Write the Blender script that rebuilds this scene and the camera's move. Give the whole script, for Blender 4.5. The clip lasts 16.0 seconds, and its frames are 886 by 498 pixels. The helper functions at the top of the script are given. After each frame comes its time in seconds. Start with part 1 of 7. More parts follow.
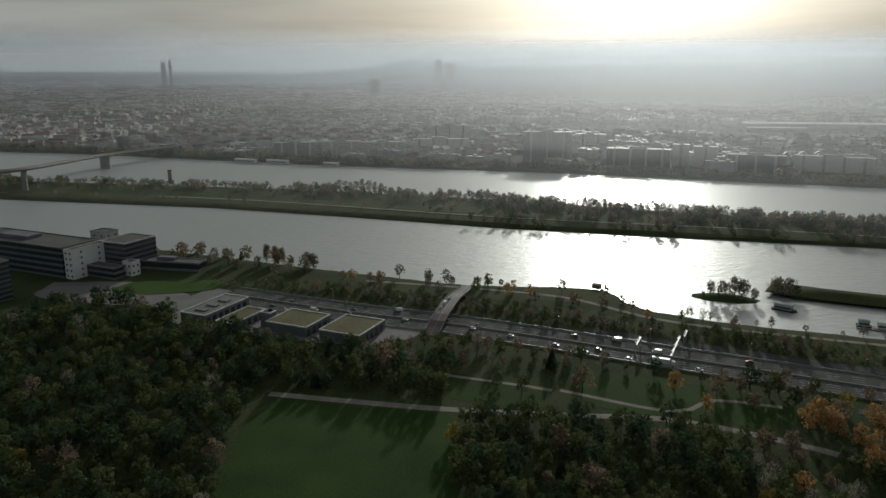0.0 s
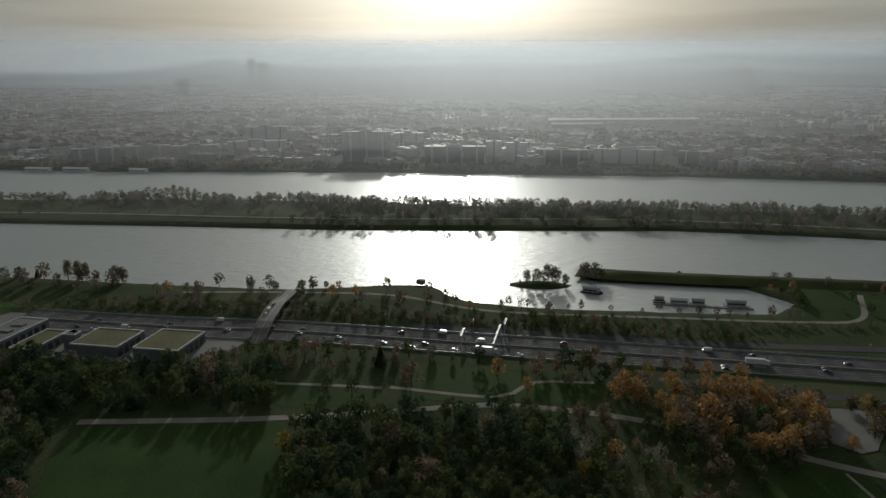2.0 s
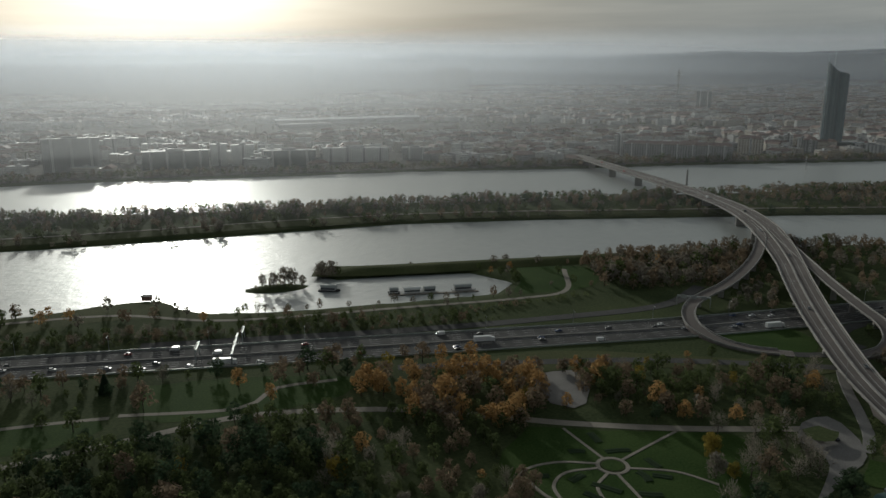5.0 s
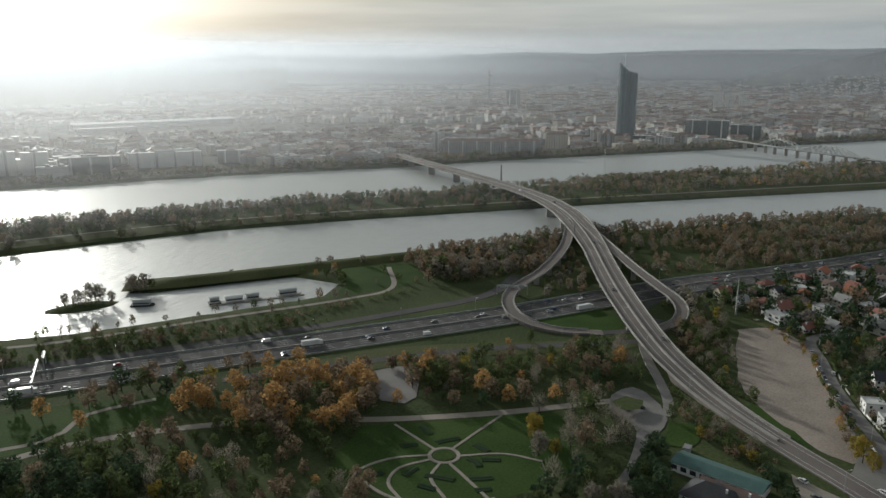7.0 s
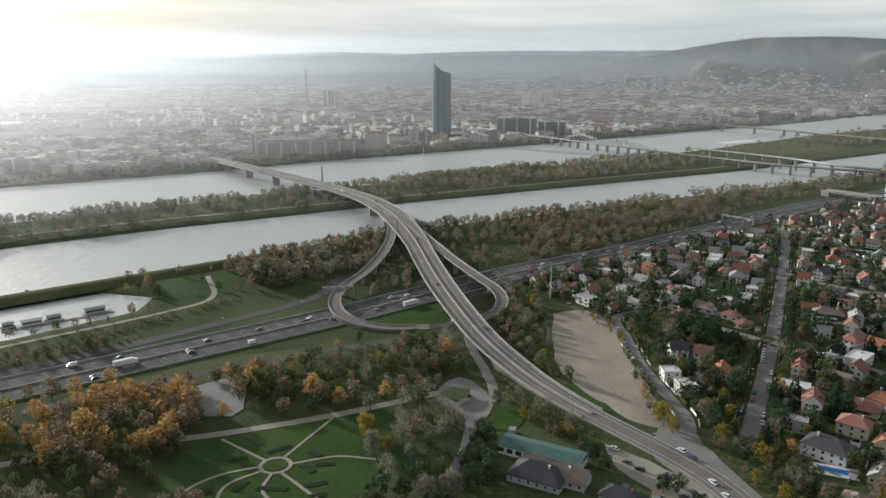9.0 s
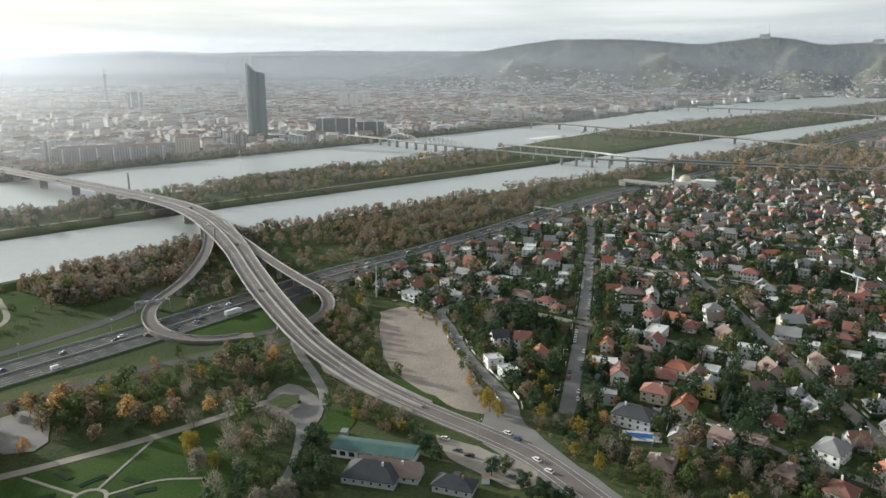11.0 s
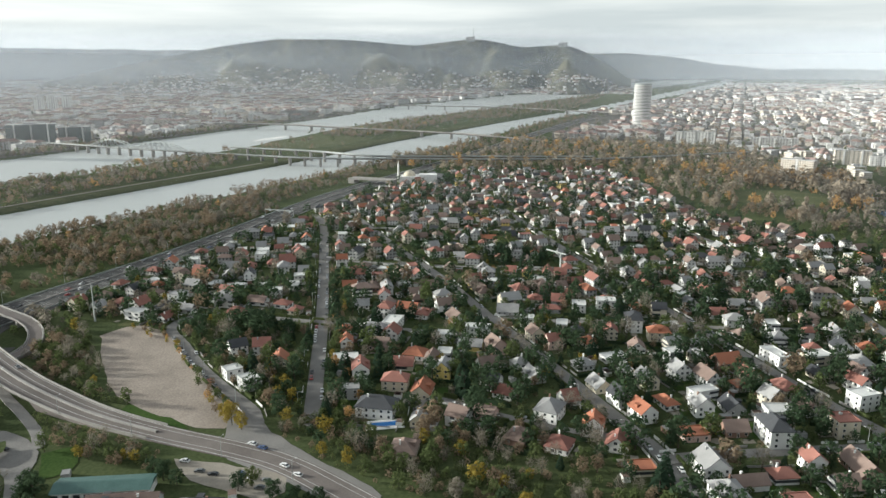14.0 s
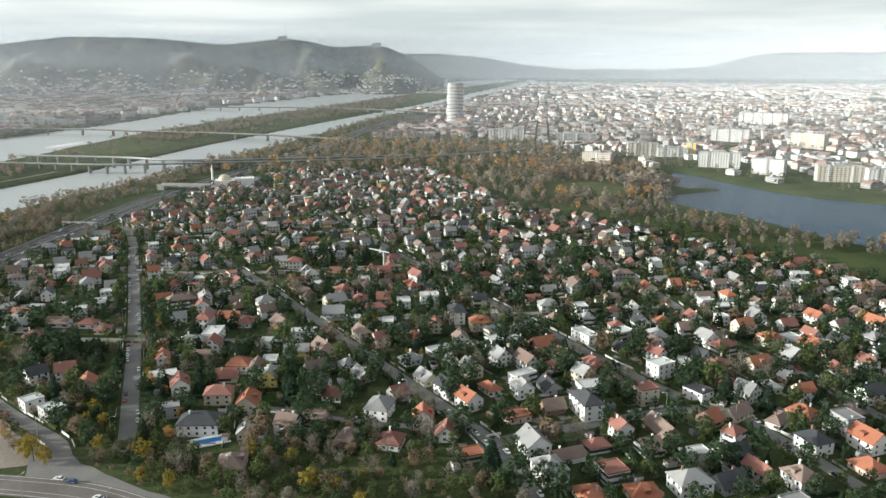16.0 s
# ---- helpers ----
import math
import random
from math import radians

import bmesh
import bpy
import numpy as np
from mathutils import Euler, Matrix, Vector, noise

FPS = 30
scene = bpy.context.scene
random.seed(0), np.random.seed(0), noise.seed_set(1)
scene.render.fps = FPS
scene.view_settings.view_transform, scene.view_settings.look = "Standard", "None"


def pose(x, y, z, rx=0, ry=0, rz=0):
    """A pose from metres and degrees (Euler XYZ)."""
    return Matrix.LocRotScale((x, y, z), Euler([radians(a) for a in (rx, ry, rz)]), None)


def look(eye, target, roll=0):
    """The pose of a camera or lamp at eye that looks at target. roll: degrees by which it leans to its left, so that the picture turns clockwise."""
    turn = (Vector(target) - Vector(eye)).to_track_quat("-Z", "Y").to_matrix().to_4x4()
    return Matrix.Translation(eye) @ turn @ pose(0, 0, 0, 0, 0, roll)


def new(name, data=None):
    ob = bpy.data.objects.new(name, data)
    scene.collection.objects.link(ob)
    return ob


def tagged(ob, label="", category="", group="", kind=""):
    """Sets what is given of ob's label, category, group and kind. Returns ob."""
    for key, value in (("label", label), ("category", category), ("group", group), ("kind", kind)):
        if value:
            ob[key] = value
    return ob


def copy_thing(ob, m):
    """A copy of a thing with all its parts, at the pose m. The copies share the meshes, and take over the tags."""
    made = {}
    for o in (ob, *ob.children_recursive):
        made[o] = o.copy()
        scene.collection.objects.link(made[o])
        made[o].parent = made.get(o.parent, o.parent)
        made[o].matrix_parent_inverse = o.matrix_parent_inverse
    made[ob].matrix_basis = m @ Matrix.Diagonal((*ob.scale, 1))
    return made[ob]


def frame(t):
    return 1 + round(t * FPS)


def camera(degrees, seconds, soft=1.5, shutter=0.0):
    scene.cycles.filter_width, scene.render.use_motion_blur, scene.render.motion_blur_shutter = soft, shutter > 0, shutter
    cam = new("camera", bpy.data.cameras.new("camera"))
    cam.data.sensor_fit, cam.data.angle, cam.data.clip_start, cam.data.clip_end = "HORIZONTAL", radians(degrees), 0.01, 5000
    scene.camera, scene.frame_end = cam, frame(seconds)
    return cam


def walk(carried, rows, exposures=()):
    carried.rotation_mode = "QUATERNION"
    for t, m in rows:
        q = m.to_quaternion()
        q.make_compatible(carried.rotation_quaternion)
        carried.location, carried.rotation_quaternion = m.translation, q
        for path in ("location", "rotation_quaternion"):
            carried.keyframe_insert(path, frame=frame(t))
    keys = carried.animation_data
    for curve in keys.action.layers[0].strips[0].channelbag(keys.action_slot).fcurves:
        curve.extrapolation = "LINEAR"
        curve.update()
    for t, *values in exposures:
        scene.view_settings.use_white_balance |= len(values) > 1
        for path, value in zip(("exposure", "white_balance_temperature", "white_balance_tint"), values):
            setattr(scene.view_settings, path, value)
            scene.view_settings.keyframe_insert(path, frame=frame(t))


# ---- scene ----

# ---------------------------------------------------------------- camera
EYE = 160.0        # the turning gallery's eye height over the river plain
RING = 9.0         # its distance from the tower's axis
cam = camera(61.62, 16.0)


def heading(t):
    """Degrees turned clockwise from the first view."""
    return 6.8658 * t - 0.00446 * t * t + 0.000222 * t ** 3


def stand(t):
    a = radians(heading(t))
    return pose(RING * math.sin(a), RING * math.cos(a), EYE, 90 - 13.6, 0, -heading(t))


walk(cam, [(k * 0.5, stand(k * 0.5)) for k in range(33)],
     exposures=[(t, e, 6080, tint - 4) for t, e, tint in ((0, -1.2, 6), (3.5, -1.58, 6), (4.2, -1.52, 6), (6.3, -0.68, 7), (7, -0.42, 8), (8, -0.05, 9), (9, 0.26, 9), (12, 0.6, 8), (16, 0.68, 7))])

# ---------------------------------------------------------------- world and sun
SUN_AZ, SUN_EL = 13.5, 14.0     # clockwise from the first view; height
VEIL_LOW, VEIL_HIGH, HALO_WIDE, HALO_TIGHT = 0.44, 0.52, 3.4, 2.0
world = bpy.data.worlds.new("sky")
scene.world = world
world.use_nodes = True
wn, wl = world.node_tree.nodes, world.node_tree.links
wn.clear()
sky = wn.new("ShaderNodeTexSky")
sky.sky_type, sky.sun_disc = "NISHITA", False
sky.sun_elevation, sky.sun_rotation = radians(SUN_EL), radians(SUN_AZ)
sky.air_density, sky.dust_density = 1.2, 4.0
wco = wn.new("ShaderNodeTexCoord")
wmap = wn.new("ShaderNodeMapping")
wmap.inputs["Scale"].default_value = (1.6, 1.6, 22.0)
wno = wn.new("ShaderNodeTexNoise")
wno.inputs["Scale"].default_value, wno.inputs["Detail"].default_value = 1.7, 6
wramp = wn.new("ShaderNodeValToRGB")
wramp.color_ramp.elements[0].position, wramp.color_ramp.elements[0].color = 0.34, (0.69, 0.71, 0.72, 1)
wramp.color_ramp.elements[1].position, wramp.color_ramp.elements[1].color = 0.62, (0.975, 0.957, 0.932, 1)
b_sky, b_cloud, b_mix, w_out = (wn.new(k) for k in ("ShaderNodeBackground", "ShaderNodeBackground", "ShaderNodeMixShader", "ShaderNodeOutputWorld"))
b_sky.inputs["Strength"].default_value = 0.10
b_mix.inputs[0].default_value = 0.78
wl.new(wco.outputs["Generated"], wmap.inputs["Vector"])
wl.new(wmap.outputs["Vector"], wno.inputs["Vector"])
wl.new(wno.outputs["Fac"], wramp.inputs["Fac"])


def wmath(op, a, b):
    k = wn.new("ShaderNodeMath")
    k.operation = op
    for i, v in enumerate((a, b)):
        if isinstance(v, (int, float)):
            k.inputs[i].default_value = v
        else:
            wl.new(v, k.inputs[i])
    return k.outputs[0]


# the veil of cloud: bright low over the land and round the hidden sun, greyer overhead
SUN_DIR = (math.sin(radians(SUN_AZ)) * math.cos(radians(SUN_EL)), math.cos(radians(SUN_AZ)) * math.cos(radians(SUN_EL)), math.sin(radians(SUN_EL)))
wsep, wdot = wn.new("ShaderNodeSeparateXYZ"), wn.new("ShaderNodeVectorMath")
wdot.operation = "DOT_PRODUCT"
wdot.inputs[1].default_value = SUN_DIR
wl.new(wco.outputs["Generated"], wsep.inputs[0])
wl.new(wco.outputs["Generated"], wdot.inputs[0])
near_sun = wmath("MAXIMUM", wdot.outputs["Value"], 0.0)
halo = wmath("ADD", wmath("MULTIPLY", wmath("POWER", near_sun, 38.0), HALO_WIDE), wmath("MULTIPLY", wmath("POWER", near_sun, 60.0), HALO_TIGHT))
low = wmath("POWER", wmath("SUBTRACT", 1.0, wmath("MINIMUM", wmath("MAXIMUM", wsep.outputs["Z"], 0.0), 1.0)), 2.2)
veil = wmath("MULTIPLY", wmath("ADD", wmath("MULTIPLY", low, VEIL_LOW), VEIL_HIGH), wmath("ADD", halo, 1.0))
veil = wmath("MULTIPLY", veil, wmath("ADD", wmath("MULTIPLY", near_sun, 0.20), 0.84))
wl.new(veil, b_cloud.inputs["Strength"])
wl.new(sky.outputs["Color"], b_sky.inputs["Color"])
wl.new(wramp.outputs["Color"], b_cloud.inputs["Color"])
wl.new(b_sky.outputs[0], b_mix.inputs[1])
wl.new(b_cloud.outputs[0], b_mix.inputs[2])
wl.new(b_mix.outputs[0], w_out.inputs["Surface"])

sun = new("sun", bpy.data.lights.new("sun", "SUN"))
sun.data.energy, sun.data.angle, sun.data.color = 5.0, radians(2.5), (1.0, 0.93, 0.83)
sa, se = radians(SUN_AZ), radians(SUN_EL)
sun.matrix_world = look((0, 0, 0), (-math.sin(sa) * math.cos(se), -math.cos(sa) * math.cos(se), -math.sin(se)))

# ---------------------------------------------------------------- materials


def material(name, low, high, rough=0.8, scale=0.3, fine=4.0, bump=0.3, island=0.0, rand=0.0, metal=0.0, spec=0.3):
    """A surface whose colour wanders between low and high at two scales, with a fine relief."""
    m = bpy.data.materials.new(name)
    m.use_nodes = True
    n, l = m.node_tree.nodes, m.node_tree.links
    p = n["Principled BSDF"]
    p.inputs["Roughness"].default_value, p.inputs["Metallic"].default_value = rough, metal
    p.inputs["Specular IOR Level"].default_value = spec
    co = n.new("ShaderNodeTexCoord")
    a, b = n.new("ShaderNodeTexNoise"), n.new("ShaderNodeTexNoise")
    for t, s, d in ((a, scale, 3), (b, fine, 4)):
        t.inputs["Scale"].default_value, t.inputs["Detail"].default_value = s, d
        l.new(co.outputs["Object"], t.inputs["Vector"])
    add = n.new("ShaderNodeMath")
    add.operation = "ADD"
    l.new(a.outputs["Fac"], add.inputs[0])
    l.new(b.outputs["Fac"], add.inputs[1])
    last = add.outputs[0]
    for kind, out, amount in (("ShaderNodeNewGeometry", "Random Per Island", island), ("ShaderNodeObjectInfo", "Random", rand)):
        if amount:
            g, mu = n.new(kind), n.new("ShaderNodeMath")
            mu.operation = "MULTIPLY_ADD"
            mu.inputs[1].default_value = amount
            l.new(g.outputs[out], mu.inputs[0])
            l.new(last, mu.inputs[2])
            last = mu.outputs[0]
    ra = n.new("ShaderNodeMapRange")
    ra.inputs["From Min"].default_value, ra.inputs["From Max"].default_value = 0.72, 1.28 + island + rand
    l.new(last, ra.inputs["Value"])
    mix = n.new("ShaderNodeMix")
    mix.data_type = "RGBA"
    mix.inputs["A"].default_value, mix.inputs["B"].default_value = (*low, 1), (*high, 1)
    l.new(ra.outputs["Result"], mix.inputs["Factor"])
    l.new(mix.outputs["Result"], p.inputs["Base Color"])
    if bump:
        bu = n.new("ShaderNodeBump")
        bu.inputs["Strength"].default_value, bu.inputs["Distance"].default_value = bump, 0.3
        l.new(b.outputs["Fac"], bu.inputs["Height"])
        l.new(bu.outputs["Normal"], p.inputs["Normal"])
    return m


def leafy(m, share=0.48):
    """Lets light shine through the leaves of a foliage surface."""
    n, l = m.node_tree.nodes, m.node_tree.links
    p, out = n["Principled BSDF"], n["Material Output"]
    t, mix = n.new("ShaderNodeBsdfTranslucent"), n.new("ShaderNodeMixShader")
    l.new(p.inputs["Base Color"].links[0].from_socket, t.inputs["Color"])
    mix.inputs[0].default_value = share
    l.new(p.outputs[0], mix.inputs[1])
    l.new(t.outputs[0], mix.inputs[2])
    l.new(mix.outputs[0], out.inputs["Surface"])
    return m


def windowed(m, storey=3.1, bay=2.8, dark=(0.05, 0.055, 0.06)):
    """Lays rows of small far window openings over a wall surface."""
    n, l = m.node_tree.nodes, m.node_tree.links
    p = n["Principled BSDF"]
    old = p.inputs["Base Color"].links[0].from_socket
    co, sep = n.new("ShaderNodeTexCoord"), n.new("ShaderNodeSeparateXYZ")
    geo, sn = n.new("ShaderNodeNewGeometry"), n.new("ShaderNodeSeparateXYZ")
    l.new(co.outputs["Object"], sep.inputs[0])
    l.new(geo.outputs["True Normal"], sn.inputs[0])

    def mth(op, a, b=None):
        k = n.new("ShaderNodeMath")
        k.operation = op
        for i, v in enumerate((a, b)):
            if v is None:
                continue
            if isinstance(v, (int, float)):
                k.inputs[i].default_value = v
            else:
                l.new(v, k.inputs[i])
        return k.outputs[0]
    along = mth("SUBTRACT", mth("MULTIPLY", sep.outputs["X"], sn.outputs["Y"]), mth("MULTIPLY", sep.outputs["Y"], sn.outputs["X"]))
    fz = mth("FRACT", mth("DIVIDE", sep.outputs["Z"], storey))
    fa = mth("FRACT", mth("DIVIDE", along, bay))
    hit = mth("MULTIPLY", mth("MULTIPLY", mth("GREATER_THAN", fz, 0.35), mth("LESS_THAN", fz, 0.80)), mth("MULTIPLY", mth("GREATER_THAN", fa, 0.3), mth("LESS_THAN", fa, 0.75)))
    hit = mth("MULTIPLY", hit, mth("LESS_THAN", mth("ABSOLUTE", sn.outputs["Z"]), 0.5))
    mix = n.new("ShaderNodeMix")
    mix.data_type = "RGBA"
    mix.inputs["B"].default_value = (*dark, 1)
    l.new(hit, mix.inputs["Factor"])
    l.new(old, mix.inputs["A"])
    l.new(mix.outputs["Result"], p.inputs["Base Color"])
    return m


M_ground = material("turf_and_soil", (0.034, 0.048, 0.020), (0.078, 0.094, 0.042), 0.95, 0.02, 0.6, 0.4, spec=0.04)
M_lawn = material("lawn", (0.025, 0.051, 0.012), (0.054, 0.086, 0.024), 0.9, 0.03, 0.9, 0.3, spec=0.04)
M_meadow = material("meadow", (0.052, 0.064, 0.027), (0.098, 0.104, 0.050), 0.92, 0.03, 0.8, 0.3, spec=0.04)
M_meadow_bright = material("fresh_lawn", (0.045, 0.085, 0.018), (0.080, 0.125, 0.032), 0.9, 0.03, 0.9, 0.3, spec=0.04)
M_asphalt = material("asphalt", (0.056, 0.055, 0.056), (0.100, 0.098, 0.095), 0.92, 0.05, 2.0, 0.1, spec=0.08)
M_street = material("street_asphalt", (0.140, 0.133, 0.126), (0.215, 0.206, 0.196), 0.85, 0.06, 2.0, 0.1)
M_path = material("gravel_path", (0.20, 0.18, 0.15), (0.30, 0.27, 0.23), 0.95, 0.1, 2.0, 0.2)
M_gravel = material("beaten_gravel", (0.19, 0.16, 0.135), (0.31, 0.265, 0.225), 0.95, 0.05, 0.9, 0.05)
M_concrete = material("concrete", (0.22, 0.21, 0.20), (0.36, 0.345, 0.325), 0.85, 0.1, 1.5, 0.15, rand=0.2)
M_line = material("road_paint", (0.34, 0.34, 0.33), (0.52, 0.52, 0.50), 0.7, 0.3, 3.0, 0)
M_bark = material("bark", (0.045, 0.036, 0.028), (0.10, 0.082, 0.065), 0.95, 0.5, 4.0, 0.4)
M_steel = material("painted_steel", (0.30, 0.32, 0.31), (0.42, 0.44, 0.43), 0.5, 0.3, 3.0, 0.05, metal=0.3)
M_dark = material("dark_rubber", (0.015, 0.015, 0.015), (0.03, 0.03, 0.03), 0.8, 1, 6, 0)
M_glass = material("window_glass", (0.025, 0.03, 0.034), (0.05, 0.058, 0.065), 0.08, 0.4, 1.0, 0, spec=0.8)
M_frame = material("white_frame", (0.6, 0.6, 0.58), (0.78, 0.78, 0.75), 0.5, 0.5, 4, 0)
LEAF = {
    "bare": material("bare_twigs", (0.165, 0.148, 0.120), (0.290, 0.262, 0.216), 0.95, 0.05, 1.0, 0, island=0.35, rand=0.4, spec=0.05),
    "brown": material("brown_leaves", (0.175, 0.134, 0.092), (0.310, 0.240, 0.168), 0.9, 0.05, 1.0, 0, island=0.3, rand=0.6, spec=0.05),
    "orange": material("orange_leaves", (0.330, 0.205, 0.085), (0.500, 0.325, 0.145), 0.85, 0.05, 1.0, 0, island=0.3, rand=0.6, spec=0.05),
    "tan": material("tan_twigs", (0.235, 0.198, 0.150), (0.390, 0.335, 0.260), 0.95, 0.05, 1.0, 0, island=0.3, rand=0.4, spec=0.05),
    "yellow": material("yellow_leaves", (0.190, 0.150, 0.030), (0.350, 0.275, 0.070), 0.85, 0.05, 1.0, 0, island=0.3, rand=0.5, spec=0.05),
    "olive": material("olive_leaves", (0.072, 0.098, 0.038), (0.155, 0.178, 0.078), 0.9, 0.05, 1.0, 0, island=0.3, rand=0.7, spec=0.05),
    "dark": material("evergreen_leaves", (0.030, 0.054, 0.030), (0.078, 0.112, 0.060), 0.9, 0.05, 1.0, 0, island=0.3, rand=0.6, spec=0.05),
    "conifer": material("conifer_needles", (0.026, 0.050, 0.032), (0.066, 0.102, 0.060), 0.9, 0.05, 1.0, 0, island=0.3, rand=0.6, spec=0.05),
}
for m_ in LEAF.values():
    leafy(m_)
ROOF = {
    "red": material("red_roof_tiles", (0.170, 0.075, 0.060), (0.310, 0.145, 0.115), 0.8, 0.2, 3.0, 0.3, rand=0.7),
    "orange": material("orange_roof_tiles", (0.25, 0.095, 0.055), (0.37, 0.150, 0.088), 0.75, 0.2, 3.0, 0.3, rand=0.4),
    "brown": material("brown_roof_tiles", (0.130, 0.092, 0.078), (0.270, 0.200, 0.170), 0.85, 0.2, 3.0, 0.3, rand=0.8),
    "grey": material("grey_roof_tiles", (0.170, 0.170, 0.172), (0.36, 0.355, 0.35), 0.8, 0.2, 3.0, 0.3, rand=0.9),
    "dark": material("dark_roof_tiles", (0.030, 0.032, 0.037), (0.070, 0.072, 0.078), 0.6, 0.2, 3.0, 0.3, rand=0.5),
    "white": material("flat_roof_gravel", (0.42, 0.42, 0.41), (0.66, 0.66, 0.64), 0.85, 0.2, 3.0, 0.1, rand=0.5),
    "teal": material("green_sheet_roof", (0.045, 0.095, 0.086), (0.075, 0.14, 0.128), 0.55, 0.2, 3.0, 0.1),
}
WALL = {
    "white": material("white_render", (0.66, 0.65, 0.63), (0.84, 0.83, 0.81), 0.85, 0.2, 2.0, 0.05, rand=0.4),
    "cream": material("cream_render", (0.50, 0.45, 0.35), (0.68, 0.62, 0.50), 0.85, 0.2, 2.0, 0.05, rand=0.6),
    "yellow": material("yellow_render", (0.62, 0.46, 0.13), (0.76, 0.60, 0.24), 0.85, 0.2, 2.0, 0.05, rand=0.3),
    "grey": material("grey_render", (0.28, 0.28, 0.28), (0.48, 0.475, 0.47), 0.85, 0.2, 2.0, 0.05, rand=0.7),
    "pink": material("pink_render", (0.50, 0.34, 0.29), (0.66, 0.50, 0.44), 0.85, 0.2, 2.0, 0.05, rand=0.5),
    "brown": material("brown_brick", (0.17, 0.105, 0.078), (0.28, 0.18, 0.14), 0.85, 0.2, 2.0, 0.1, rand=0.5),
}
CITY_WALL = {k: windowed(material("city_" + k, lo, hi, 0.85, 0.01, 0.2, 0, island=0.5, rand=0.3)) for k, lo, hi in (
    ("white", (0.46, 0.45, 0.44), (0.72, 0.71, 0.69)), ("beige", (0.40, 0.36, 0.31), (0.64, 0.58, 0.50)), ("grey", (0.22, 0.22, 0.22), (0.44, 0.43, 0.42)))}
M_cityroof = material("city_roofs", (0.100, 0.074, 0.066), (0.320, 0.222, 0.195), 0.7, 0.01, 0.2, 0, island=0.7)
M_cityflat = material("city_flat_roofs", (0.22, 0.22, 0.22), (0.56, 0.55, 0.54), 0.62, 0.01, 0.2, 0, island=0.7)
M_cityground = material("paved_city_ground", (0.050, 0.050, 0.044), (0.150, 0.142, 0.130), 0.95, 0.012, 0.05, 0, spec=0.05)
M_hill = material("wooded_hills", (0.016, 0.022, 0.022), (0.130, 0.122, 0.080), 0.95, 0.0042, 0.022, 0.8)


def water_material(name, low, high, rough, spec=0.5):
    m = material(name, low, high, rough, 0.004, 0.1, 0, spec=spec)
    n, l = m.node_tree.nodes, m.node_tree.links
    p = n["Principled BSDF"]
    p.inputs["IOR"].default_value = 2.0
    co, mp = n.new("ShaderNodeTexCoord"), n.new("ShaderNodeMapping")
    mp.inputs["Rotation"].default_value = (0, 0, radians(-24))
    mp.inputs["Scale"].default_value = (1, 2.2, 1)
    l.new(co.outputs["Object"], mp.inputs["Vector"])
    w1, w2 = n.new("ShaderNodeTexNoise"), n.new("ShaderNodeTexNoise")
    w1.inputs["Scale"].default_value, w1.inputs["Detail"].default_value = 0.10, 3
    w2.inputs["Scale"].default_value, w2.inputs["Detail"].default_value = 0.40, 2
    l.new(mp.outputs["Vector"], w1.inputs["Vector"])
    l.new(mp.outputs["Vector"], w2.inputs["Vector"])
    b1, b2 = n.new("ShaderNodeBump"), n.new("ShaderNodeBump")
    b1.inputs["Distance"].default_value, b1.inputs["Strength"].default_value = 1.0, 0.5
    b2.inputs["Distance"].default_value, b2.inputs["Strength"].default_value = 0.3, 0.4
    l.new(w1.outputs["Fac"], b1.inputs["Height"])
    l.new(w2.outputs["Fac"], b2.inputs["Height"])
    l.new(b1.outputs["Normal"], b2.inputs["Normal"])
    l.new(b2.outputs["Normal"], p.inputs["Normal"])
    return m


# pale base colour stands in for sky reflected off the river
M_water = water_material("river_water_sky_sheen", (0.285, 0.305, 0.300), (0.335, 0.352, 0.342), 0.40, 0.8)

# ---------------------------------------------------------------- plan
NEAR_LIMIT, SPAN = 2500.0, 2250.0


def squeeze(p):
    """The plan in the scene: past 2.5 km the land draws together towards a rim at 4.75 km, each place keeping its direction from the tower's gallery."""
    p = np.atleast_2d(np.asarray(p, float)).copy()
    d = np.hypot(p[:, 0], p[:, 1])
    k = np.where(d > NEAR_LIMIT, (NEAR_LIMIT + SPAN * (1 - np.exp(-np.maximum(d - NEAR_LIMIT, 0) / SPAN))) / np.maximum(d, 1), 1.0)
    p[:, 0] *= k
    p[:, 1] *= k
    p[:, 2] = EYE + (p[:, 2] - EYE) * k
    return p


def polar(az, d, z=0.0):
    return (d * math.sin(radians(az)), d * math.cos(radians(az)), z)


# shores, from downstream to upstream
SHORE_NEAR = [(-1500, 1260), (-900, 965), (-560, 805), (-271, 684), (-106, 612), (20, 561), (114, 550), (235, 562), (389, 497), (683, 376), (869, 268), (1181, 75), (1385, -50), (1821, -286), (2584, -682), (3661, -1349), (7143, -3447), (18000, -9400)]
ISLE_NEAR = [(-1500, 1400), (-900, 1085), (-564, 948), (-278, 888), (-104, 830), (68, 768), (232, 725), (411, 679), (545, 615), (686, 535), (803, 470), (1001, 346), (1316, 146), (1731, -70), (2301, -409), (3135, -936), (9123, -4390), (18000, -9250)]
ISLE_FAR = [(-1500, 1560), (-900, 1250), (-612, 1105), (-401, 1065), (-178, 1020), (12, 965), (151, 912), (272, 862), (474, 790), (620, 728), (896, 600), (1011, 560), (1247, 430), (1600, 270), (2152, 70), (2486, -125), (3345, -640), (11373, -5430), (18000, -9150)]
